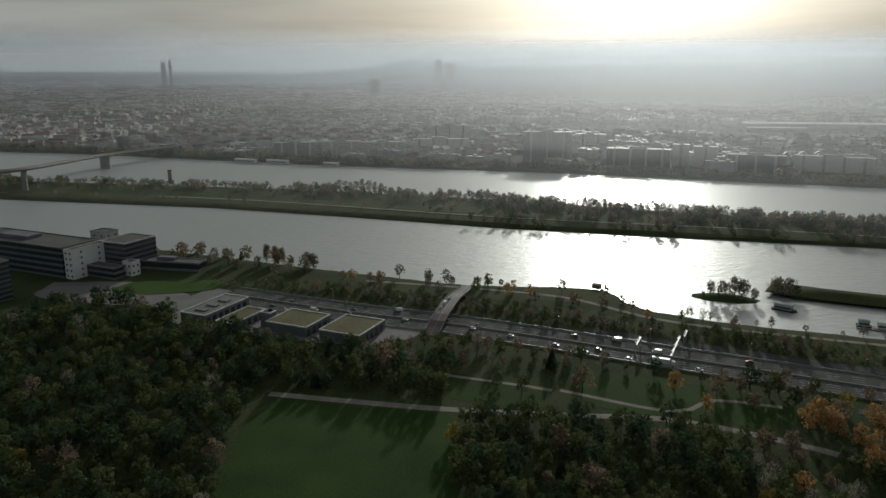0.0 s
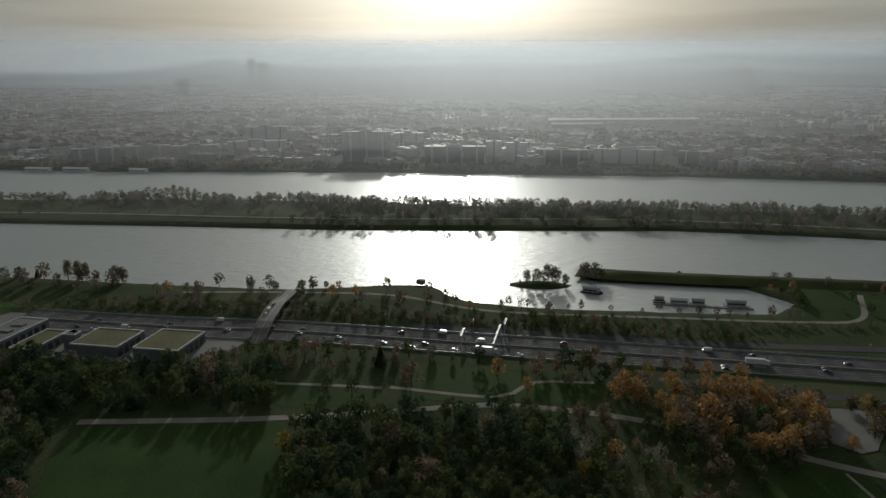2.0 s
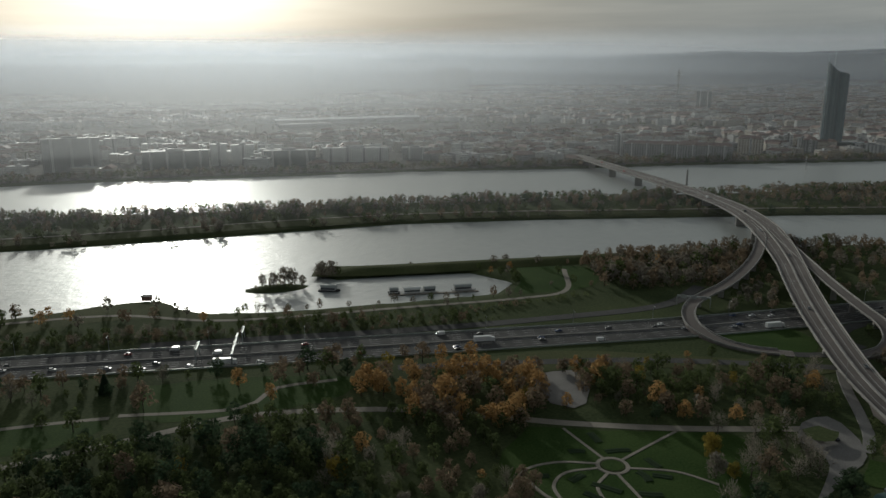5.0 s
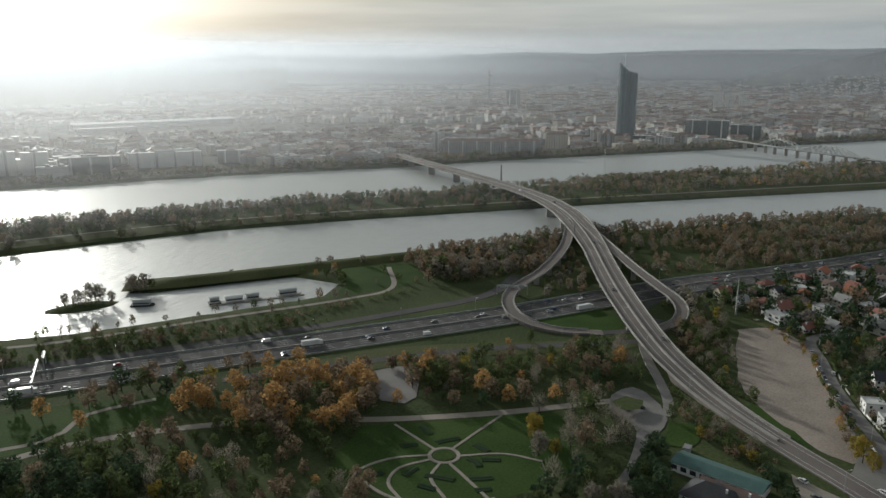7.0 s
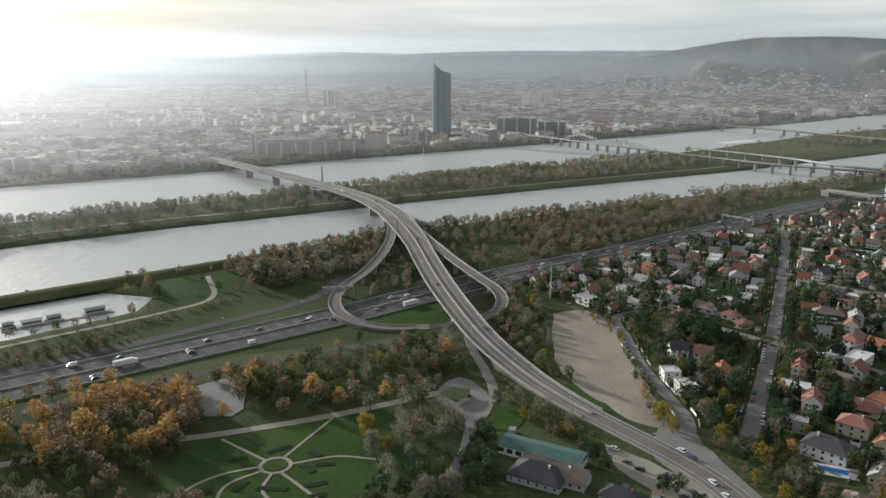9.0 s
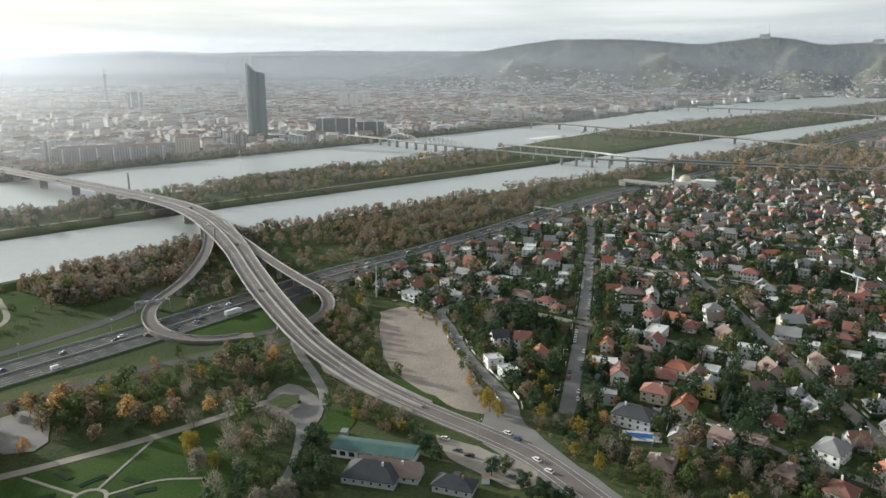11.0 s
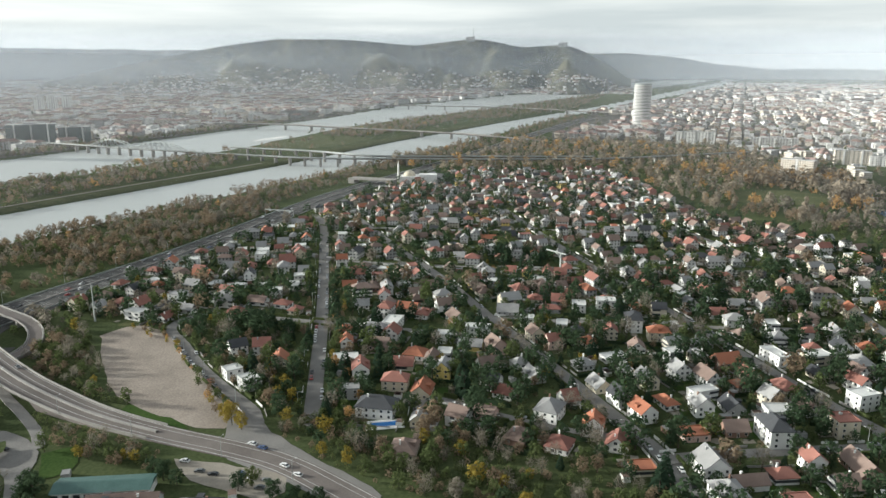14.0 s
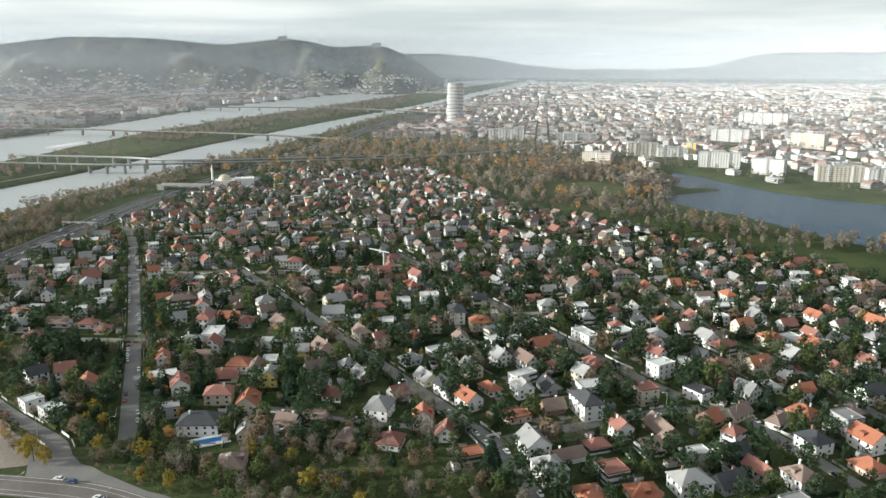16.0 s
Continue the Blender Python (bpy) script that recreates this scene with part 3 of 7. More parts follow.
# grassy flood levee between the boat pond and the river
line_ = smooth_line([(246, 548), (262, 538), (300, 519), (385, 483), (480, 443), (565, 406), (640, 372)], 9.0)
tall = [min(1.0, k / 4, (len(line_) - 1 - k) / 4) for k in range(len(line_))]
V, F = [], []
for q_, s_, k_ in zip(line_, sides(line_), tall):
    for o, h_ in ((-19, -.3), (-11, 1.2), (-3.5, 3.3), (3.5, 3.3), (9, 1.4), (14, -.3)):
        V.append((q_.x + s_.x * o, q_.y + s_.y * o, h_ * k_ + (0 if h_ > 0 else -.2) + .25 * noise.noise((q_.x / 9, o, 4.0)) * k_))
for i in range(len(line_) - 1):
    F += [(i * 6 + j, i * 6 + j + 1, i * 6 + j + 7, i * 6 + j + 6) for j in range(5)]
levee = tagged(part("levee", V, F, M_meadow), "long grassy flood levee beside the river", "levee", kind="structure")
levee.data.polygons.foreach_set("use_smooth", [True] * len(F))

# grassy slope along the near side of the river island
edge = smooth_line([p for p in ISLE_NEAR if -700 < p[0] < 2400], 22.0)
V, F = [], []
for q_, s_ in zip(edge, sides(edge)):
    for o in (6, 14, 24, 36):
        x, y = q_.x - s_.x * o, q_.y - s_.y * o
        V.append((x, y, gz(x, y) + .12))
for i in range(len(edge) - 1):
    F += [(i * 4 + j, i * 4 + j + 1, i * 4 + j + 5, i * 4 + j + 4) for j in range(3)]
tagged(part("island_meadow", V, F, M_meadow), "green grassy slope of the river island", "grass", kind="structure")

# ---------------------------------------------------------------- houses of the garden suburb
FOOT = []      # footprints kept free of trees: x, y, radius
SUBURB = [(520, 222), (562, 215), (690, 140), (808, 100), (930, 30), (1061, -35), (1200, -130), (1179, -396), (784, -385), (714, -427), (560, -479), (300, -520), (190, -420), (185, -130), (225, -115), (268, -100), (300, -60), (318, -10), (345, 62), (380, 85), (450, 128), (485, 150)]


def street_turn(x, y):
    """The direction, in degrees, of the nearest residential street."""
    best = (1e9, 0)
    for line_, _ in ROADS[5:16]:
        for (ax, ay), (bx, by) in zip(line_, line_[1:]):
            t = max(0, min(1, ((x - ax) * (bx - ax) + (y - ay) * (by - ay)) / ((bx - ax) ** 2 + (by - ay) ** 2)))
            dd = math.hypot(x - ax - t * (bx - ax), y - ay - t * (by - ay))
            if dd < best[0]:
                best = (dd, math.degrees(math.atan2(by - ay, bx - ax)))
    return best[1]


def loft(rings):
    """One closed skin through rectangles (x0, x1, y0, y1, z)."""
    V, F = [], []
    for x0, x1, y0, y1, z in rings:
        V += [(x0, y0, z), (x1, y0, z), (x1, y1, z), (x0, y1, z)]
    for k in range(len(rings) - 1):
        F += [(4 * k + i, 4 * k + (i + 1) % 4, 4 * k + 4 + (i + 1) % 4, 4 * k + 4 + i) for i in range(4)]
    n = len(V)
    return V, F + [(3, 2, 1, 0), (n - 4, n - 3, n - 2, n - 1)]


def house_shell(shape, w, d, st):
    """Points and faces of the walls and of the roof of a house; its ridge runs along x."""
    h, a, b, o = 2.65 * st + 0.35, w / 2, d / 2, 0.55
    if shape == "flat":
        wv, wf = box(-a, a, -b, b, -0.3, h)
        rv, rf = loft([(-a - .1, a + .1, -b - .1, b + .1, h), (-a - .1, a + .1, -b - .1, b + .1, h + .6), (-a + .25, a - .25, -b + .25, b - .25, h + .6), (-a + .25, a - .25, -b + .25, b - .25, h + .25)])
        return wv, wf, rv, rf, h
    rise = b * (0.82 if shape == "gable" else 0.7)
    if shape == "gable":
        wv = [(x, y, z) for x in (-a, a) for y, z in ((-b, -0.3), (b, -0.3), (b, h), (0, h + rise), (-b, h))]
        wf = [(4, 3, 2, 1, 0), (5, 6, 7, 8, 9), (0, 5, 9, 4), (1, 2, 7, 6), (2, 3, 8, 7), (3, 4, 9, 8)]
        prof = [(-b - o, h - o * rise / b + .12), (0, h + rise + .12), (b + o, h - o * rise / b + .12), (b + o, h - o * rise / b + .34), (0, h + rise + .38), (-b - o, h - o * rise / b + .34)]
        rv = [(x, y, z) for x in (-a - .45, a + .45) for y, z in prof]
        rf = [tuple(range(6)), tuple(reversed(range(6, 12)))] + [(i, i + 6, (i + 1) % 6 + 6, (i + 1) % 6) for i in range(6)]
        rf = [tuple(reversed(f)) for f in rf]
    else:
        wv, wf = box(-a, a, -b, b, -0.3, h)
        k = max(a - b, 0.4)
        rv = [(-a - o, -b - o, h - .1), (a + o, -b - o, h - .1), (a + o, b + o, h - .1), (-a - o, b + o, h - .1)]
        rv += [(x, y, h + .18) for x, y, _ in rv] + [(-k, 0, h + rise + .25), (k, 0, h + rise + .25)]
        rf = [(3, 2, 1, 0), (0, 1, 5, 4), (1, 2, 6, 5), (2, 3, 7, 6), (3, 0, 4, 7), (4, 5, 9, 8), (5, 6, 9), (6, 7, 8, 9), (7, 4, 8)]
    return wv, wf, rv, rf, h


def leaf_mesh(name, a, h, e, inner):
    """A window or door leaf: a frame with a recessed panel, one skin."""
    ring = lambda x0, x1, z0, z1, y: [(x0, y, z0), (x1, y, z0), (x1, y, z1), (x0, y, z1)]
    V = ring(-a, a, 0, h, .03) + ring(-a, a, 0, h, -.07) + ring(-a + e, a - e, e, h - e, -.07) + ring(-a + e, a - e, e, h - e, -.03)
    F = [(4 * k + i, 4 * k + (i + 1) % 4, 4 * k + 4 + (i + 1) % 4, 4 * k + 4 + i) for k in range(3) for i in range(4)] + [(12, 13, 14, 15)]
    me = bpy.data.meshes.new(name)
    me.from_pydata(V, [], F)
    me.materials.append(M_frame)
    me.materials.append(inner)
    me.polygons.foreach_set("material_index", [0] * 12 + [1])
    return me


WINDOW, DOOR = leaf_mesh("window", .65, 1.45, .09, M_glass), leaf_mesh("door", .55, 2.1, .12, M_bark)
cache = {}
ROOF_WORD = {"red": "dull red tiled", "orange": "bright orange tiled", "brown": "weathered brown tiled", "grey": "grey tiled", "dark": "dark slate", "white": "pale flat", "teal": "green sheet-metal"}


def mesh_of(key, name, v, f):
    if key not in cache:
        me = bpy.data.meshes.new(name)
        me.from_pydata(v, [], f)
        me.materials.append(M_concrete)
        cache[key] = me
    return cache[key]


def wear(ob, mat):
    ob.material_slots[0].link = "OBJECT"
    ob.material_slots[0].material = mat
    return ob


WALLW = {k: windowed(material("far_" + k, [c * 0.8 for c in lo], hi, 0.85, 0.2, 2.0, 0, rand=0.4), 2.85, 3.0) for k, lo, hi in (
    ("white", (0.6, 0.59, 0.57), (0.78, 0.77, 0.75)), ("cream", (0.5, 0.45, 0.36), (0.66, 0.60, 0.49)), ("yellow", (0.6, 0.45, 0.14), (0.74, 0.58, 0.24)), ("grey", (0.28, 0.28, 0.28), (0.46, 0.455, 0.45)), ("pink", (0.5, 0.34, 0.29), (0.64, 0.49, 0.43)), ("brown", (0.17, 0.105, 0.078), (0.27, 0.18, 0.14)))}


def house(x, y, roof, wall, shape, w, d, st, turn=None, detail=True, rnd=random):
    turn = (street_turn(x, y) + rnd.choice((0, 0, 90)) + rnd.uniform(-3, 3)) if turn is None else turn
    root = empty("house", x, y, 0.0, turn)
    word = {1: "one-storey", 2: "two-storey", 3: "three-storey"}[st]
    tagged(root, f"{word} {wall} house with {ROOF_WORD[roof]} {shape if shape != 'flat' else ''} roof".replace("  ", " "), "house", "houses of the garden suburb")
    key = (shape, w, d, st)
    wv, wf, rv, rf, h = house_shell(*key)
    a = wear(new("wall", mesh_of(("w",) + key, "wall", wv, wf)), (WALL if detail else WALLW)[wall])
    b = wear(new("roof", mesh_of(("r",) + key, "roof", rv, rf)), ROOF[roof])
    kids = [a, b]
    if shape != "flat":
        c = new("chimney", mesh_of("chimney", "chimney", *loft([(-.35, .35, -.3, .3, 0), (-.35, .35, -.3, .3, 2.1), (-.42, .42, -.37, .37, 2.15), (-.42, .42, -.37, .37, 2.4)])))
        c.location = (w * rnd.choice((-.22, .22)), d * 0.12, h + d * 0.22)
        kids.append(wear(c, WALL[rnd.choice(("brown", "white", "grey"))]))
        if detail and d > 8 and rnd.random() < 0.5:
            g = new("dormer", mesh_of(("dormer", d, st), "dormer", *loft([(-1.1, 1.1, -d * 0.44, -0.2, h + 0.3), (-1.1, 1.1, -d * 0.44, -0.2, h + d * 0.27), (-1.35, 1.35, -d * 0.47, 0.0, h + d * 0.27 + .02), (-1.35, 1.35, -d * 0.47, 0.0, h + d * 0.27 + 0.2)])))
            kids.append(wear(g, ROOF[roof]))
    elif detail and st > 1:
        c = new("roof_hatch", mesh_of("hatch", "roof_hatch", *loft([(-.6, .6, -.6, .6, 0), (-.6, .6, -.6, .6, .68), (-.7, .7, -.7, .7, .7), (-.7, .7, -.7, .7, .8)])))
        c.location = (w * 0.28, 0, h + .25)
        kids.append(wear(c, M_steel))
    if detail:
        for side, (n, off, rot) in enumerate(((max(2, round(w / 3.8)), d / 2, 0), (max(1, round(d / 4.2)), w / 2, 90), (max(2, round(w / 3.8)), d / 2, 180), (max(1, round(d / 4.2)), w / 2, 270))):
            span = w if side % 2 == 0 else d
            for lv in range(st):
                for i in range(n):
                    u = (i + 0.5) / n * span - span / 2
                    is_door = side == 0 and lv == 0 and i == n // 2
                    p = new("door" if is_door else "window", DOOR if is_door else WINDOW)
                    p.matrix_basis = pose(0, 0, 0, 0, 0, rot) @ pose(u, -off, 0.1 if is_door else 1.0 + 2.65 * lv)
                    kids.append(p)
    for k_ in kids:
        k_.parent = b if k_.name.split(".")[0] in ("chimney", "dormer", "roof_hatch") else root
    FOOT.append((x, y, max(w, d) * 0.62))
    return root


HOUSES = []
HOUSES += [
    (228, -141, "orange", "cream", "hip", 12, 10, 1),
    (223, -161, "orange", "cream", "hip", 12, 10, 1),
    (248, -134, "grey", "white", "hip", 13, 11, 2),
    (221, -181, "grey", "white", "hip", 14, 11, 2),
    (218, -197, "dark", "grey", "gable", 13, 10, 1),
    (298, -14, "brown", "cream", "hip", 13, 11, 1),
    (269, -137, "grey", "white", "gable", 13, 11, 2),
    (209, -224, "brown", "white", "hip", 11, 10, 2),
    (304, -65, "brown", "brown", "hip", 12, 10, 1),
    (268, -180, "red", "white", "gable", 9, 8, 2),
    (308, -100, "orange", "white", "gable", 10, 9, 2),
    (325, -22, "grey", "cream", "gable", 8, 7, 1),
    (264, -199, "brown", "brown", "gable", 18, 10, 1),
    (299, -143, "orange", "pink", "flat", 12, 9, 1),
    (208, -259, "orange", "pink", "hip", 12, 10, 1),
    (328, -54, "brown", "pink", "gable", 10, 8, 1),
    (337, -3, "dark", "white", "hip", 18, 12, 2),
]
HOUSES += [
    (325, -84, "grey", "white", "hip", 14, 11, 2),
    (230, -252, "dark", "white", "hip", 12, 10, 2),
    (301, -163, "brown", "brown", "gable", 11, 9, 1),
    (293, -177, "dark", "white", "hip", 17, 10, 3),
    (319, -127, "orange", "white", "gable", 12, 9, 2),
    (223, -275, "orange", "white", "gable", 13, 10, 2),
    (350, -67, "red", "white", "gable", 10, 8, 1),
    (357, 10, "grey", "grey", "flat", 9, 7, 2),
    (336, -122, "dark", "white", "gable", 11, 9, 2),
    (357, -26, "orange", "cream", "gable", 14, 10, 1),
    (322, -157, "grey", "white", "gable", 10, 9, 2),
    (266, -242, "brown", "cream", "gable", 14, 8, 1),
    (295, -211, "red", "cream", "flat", 10, 10, 3),
    (366, -13, "red", "cream", "hip", 13, 10, 2),
    (323, -173, "dark", "grey", "gable", 12, 9, 1),
    (238, -279, "grey", "grey", "flat", 11, 9, 3),
    (374, 62, "white", "grey", "flat", 11, 9, 2),
]
HOUSES += [
    (366, -63, "dark", "white", "gable", 10, 8, 1),
    (354, -117, "grey", "cream", "gable", 12, 9, 1),
    (256, -272, "orange", "cream", "hip", 12, 10, 1),
    (289, -238, "dark", "white", "flat", 12, 9, 2),
    (369, -86, "grey", "grey", "gable", 12, 9, 1),
    (379, -39, "grey", "yellow", "gable", 10, 9, 2),
    (354, -142, "grey", "cream", "gable", 11, 9, 2),
    (384, 5, "red", "white", "gable", 12, 9, 2),
    (388, 73, "white", "white", "flat", 9, 8, 2),
    (271, -287, "orange", "white", "gable", 9, 8, 2),
    (337, -207, "red", "cream", "hip", 13, 9, 2),
    (319, -237, "white", "white", "flat", 12, 9, 3),
    (407, -26, "orange", "white", "hip", 12, 11, 1),
    (258, -317, "dark", "white", "gable", 12, 9, 2),
    (406, 50, "orange", "cream", "gable", 12, 9, 1),
    (358, -200, "red", "cream", "gable", 10, 8, 1),
    (410, -73, "brown", "pink", "gable", 12, 10, 2),
]
HOUSES += [
    (372, -194, "orange", "brown", "gable", 14, 10, 2),
    (307, -291, "orange", "cream", "gable", 12, 9, 2),
    (423, -6, "brown", "pink", "gable", 12, 10, 1),
    (423, 62, "red", "white", "gable", 10, 9, 2),
    (414, -108, "red", "pink", "gable", 9, 8, 2),
    (423, 76, "dark", "white", "gable", 10, 8, 2),
    (430, -45, "white", "white", "flat", 9, 9, 2),
    (415, -130, "orange", "cream", "hip", 10, 9, 1),
    (428, -100, "brown", "cream", "gable", 10, 8, 2),
    (380, -227, "white", "white", "flat", 18, 8, 2),
    (440, -66, "white", "white", "flat", 17, 9, 2),
    (350, -292, "grey", "white", "gable", 11, 9, 2),
    (421, -175, "orange", "cream", "hip", 13, 10, 2),
    (458, -15, "white", "white", "flat", 16, 10, 2),
    (304, -343, "brown", "pink", "gable", 14, 9, 1),
    (454, -101, "white", "white", "flat", 9, 8, 2),
    (319, -341, "orange", "cream", "gable", 12, 10, 2),
]
HOUSES += [
    (337, -327, "orange", "cream", "hip", 11, 9, 2),
    (440, -166, "dark", "white", "hip", 15, 10, 3),
    (478, -36, "red", "white", "hip", 12, 9, 1),
    (360, -327, "orange", "cream", "gable", 11, 9, 2),
    (478, -93, "grey", "grey", "gable", 14, 10, 1),
    (408, -281, "grey", "white", "gable", 13, 9, 2),
    (438, -232, "grey", "white", "hip", 12, 10, 2),
    (479, -142, "white", "white", "flat", 12, 9, 2),
    (493, 88, "red", "cream", "hip", 13, 10, 1),
    (501, 5, "grey", "white", "gable", 10, 8, 1),
    (477, -160, "white", "white", "flat", 13, 10, 3),
    (339, -384, "brown", "white", "gable", 11, 8, 2),
    (511, -52, "grey", "white", "hip", 11, 10, 2),
    (502, -117, "red", "cream", "hip", 10, 9, 1),
    (516, -11, "red", "white", "gable", 10, 8, 2),
    (358, -383, "orange", "white", "gable", 11, 8, 2),
    (523, -83, "brown", "cream", "hip", 12, 10, 1),
]
HOUSES += [
    (512, 138, "dark", "grey", "hip", 11, 8, 1),
    (519, -109, "red", "pink", "hip", 12, 10, 2),
    (528, -128, "brown", "pink", "hip", 13, 11, 2),
    (515, 184, "grey", "white", "gable", 9, 8, 1),
    (532, 135, "grey", "white", "flat", 12, 9, 2),
    (415, -362, "orange", "white", "hip", 12, 8, 2),
    (450, -319, "orange", "cream", "gable", 11, 8, 2),
    (543, 102, "red", "cream", "gable", 12, 9, 1),
    (520, 199, "red", "cream", "gable", 10, 8, 2),
    (438, -352, "orange", "white", "gable", 10, 8, 2),
    (544, 155, "brown", "cream", "hip", 12, 9, 1),
    (581, 92, "dark", "white", "gable", 10, 8, 2),
    (632, 146, "white", "white", "flat", 12, 9, 2),
    (648, 59, "red", "cream", "gable", 11, 9, 2),
    (646, 92, "white", "white", "flat", 14, 9, 2),
    (653, 58, "orange", "pink", "hip", 12, 10, 1),
    (660, 92, "white", "white", "flat", 12, 10, 2),
]
hr = random.Random(7)
for x, y, roof, wall, shape, w, d, st in HOUSES:
    house(x, y, roof, wall, shape, w, d, st, rnd=hr)

# the rest of the suburb: lots in rows behind the first ones
cand = np.array([(hr.uniform(180, 1210), hr.uniform(-520, 225)) for _ in range(16000)])
ok = poly_dist(cand[:, 0], cand[:, 1], SUBURB) > 6
for line_, wd in ROADS:
    ok &= line_dist(cand[:, 0], cand[:, 1], line_) > wd / 2 + 7.5
ok &= poly_dist(cand[:, 0], cand[:, 1], [(340, 42), (478, 40), (488, 112), (450, 122), (395, 92)]) < 0      # open gardens beside the gravel lot
ok &= (line_dist(cand[:, 0], cand[:, 1], ROADS[5][0]) > 15) | (cand[:, 0] > 640)
ok &= wetness(cand[:, 0], cand[:, 1]) < -25
cand = cand[ok]
placed = [(f[0], f[1], 17.0) for f in FOOT]
extra = []
for x, y in cand:
    gap = 14.5 if hr.random() < 0.65 else 21
    if all((x - a) ** 2 + (y - b) ** 2 > gap * gap for a, b, _ in placed):
        placed.append((x, y, 17.0))
        extra.append((x, y))
extra.sort(key=lambda p: p[0] ** 2 + p[1] ** 2)


def any_house(r):
    shape = r.choices(("gable", "hip", "flat"), (0.55, 0.25, 0.2))[0]
    roof = "white" if shape == "flat" and r.random() < 0.7 else r.choices(("red", "orange", "brown", "grey", "dark"), (0.26, 0.08, 0.34, 0.22, 0.10))[0]
    wall = r.choices(("white", "cream", "yellow", "grey", "pink", "brown"), (0.62, 0.22, 0.03, 0.06, 0.05, 0.02))[0]
    return roof, wall, shape, r.choice((8, 9, 10, 11, 12, 14)), r.choice((7, 8, 9, 10)), r.choices((1, 2, 3), (0.58, 0.38, 0.04))[0]


for x, y in extra[:170]:
    house(x, y, *any_house(hr), detail=False, rnd=hr)
far_houses = {}
for x, y in extra[170:]:
    roof, wall, shape, w, d, st = any_house(hr)
    wv, wf, rv, rf, h = house_shell(shape, w, d, st)
    m = pose(x, y, 0, 0, 0, street_turn(x, y) + hr.choice((0, 90)) + hr.uniform(-4, 4))
    for kind, v, f, mt in (("wall", wv, wf, WALLW[wall]), ("roof", rv, rf, ROOF[roof])):
        V, F, slots, mats = far_houses.setdefault(kind, ([], [], [], []))
        if mt not in mats:
            mats.append(mt)
        F += [tuple(i + len(V) for i in q_) for q_ in f]
        V += [m @ Vector(p) for p in v]
        slots += [mats.index(mt)] * len(f)
    FOOT.append((x, y, max(w, d) * 0.52))
for kind, (V, F, slots, mats) in far_houses.items():
    tagged(part("far_house_" + kind + "s", V, F, mats, slots=slots), "crowded small garden houses further back in the suburb", "houses", kind="stuff")

# ---------------------------------------------------------------- city
city = {k: ([], [], []) for k in ("white", "beige", "grey")}


def city_bar(x, y, w, d, h, turn, wall, r, flat_roof, foot=0.0):
    """One far building: a walled bar with a pitched or flat roof along its longer side, joined to the rest of its quarter."""
    if d > w:
        w, d, turn = d, w, turn + math.pi / 2
    V, F, S = city[wall]
    c, s = math.cos(turn), math.sin(turn)
    a, b = w / 2, d / 2
    n = len(V)
    base = [(-a, -b), (a, -b), (a, b), (-a, b)]
    loc = [(p, q_, 0) for p, q_ in base] + [(p, q_, h) for p, q_ in base]
    F += [(n, n + 1, n + 5, n + 4), (n + 1, n + 2, n + 6, n + 5), (n + 2, n + 3, n + 7, n + 6), (n + 3, n, n + 4, n + 7)]
    S += [0] * 4
    if flat_roof:
        loc += [(p, q_, h) for p, q_ in base]
        F.append((n + 8, n + 9, n + 10, n + 11))
        S.append(2)
        if w > 20:
            k = len(loc) + n
            e = r.uniform(-.5, .3) * a
            bx = [(e, -b * .4), (e + 6, -b * .4), (e + 6, b * .5), (e, b * .5)]
            loc += [(p, q_, h) for p, q_ in bx] + [(p, q_, h + 2.8) for p, q_ in bx]
            F += [(k, k + 1, k + 5, k + 4), (k + 1, k + 2, k + 6, k + 5), (k + 2, k + 3, k + 7, k + 6), (k + 3, k, k + 4, k + 7), (k + 4, k + 5, k + 6, k + 7)]
            S += [2] * 5
    else:
        t = h + b * 0.7
        i = min(b, a * .5) if r.random() < 0.4 else 0.5
        loc += [(p * 1.02, q_ * 1.05, h) for p, q_ in base] + [(-a + i, 0, t), (a - i, 0, t), (a - i, 0, t), (-a + i, 0, t)]
        F += [(n + 8, n + 9, n + 13, n + 12), (n + 9, n + 10, n + 14, n + 13), (n + 10, n + 11, n + 15, n + 14), (n + 11, n + 8, n + 12, n + 15)]
        S += [1] * 4
    V += [(x + p * c - q_ * s, y + p * s + q_ * c, z + foot) for p, q_, z in loc]


cr = random.Random(21)
LANDMARKS = []      # x, y, radius kept free


def landmark(az_, d_, w_, *_):
    x, y, _z = polar(az_, d_)
    LANDMARKS.append((x, y, w_ * 0.62 + 14))
    return x, y


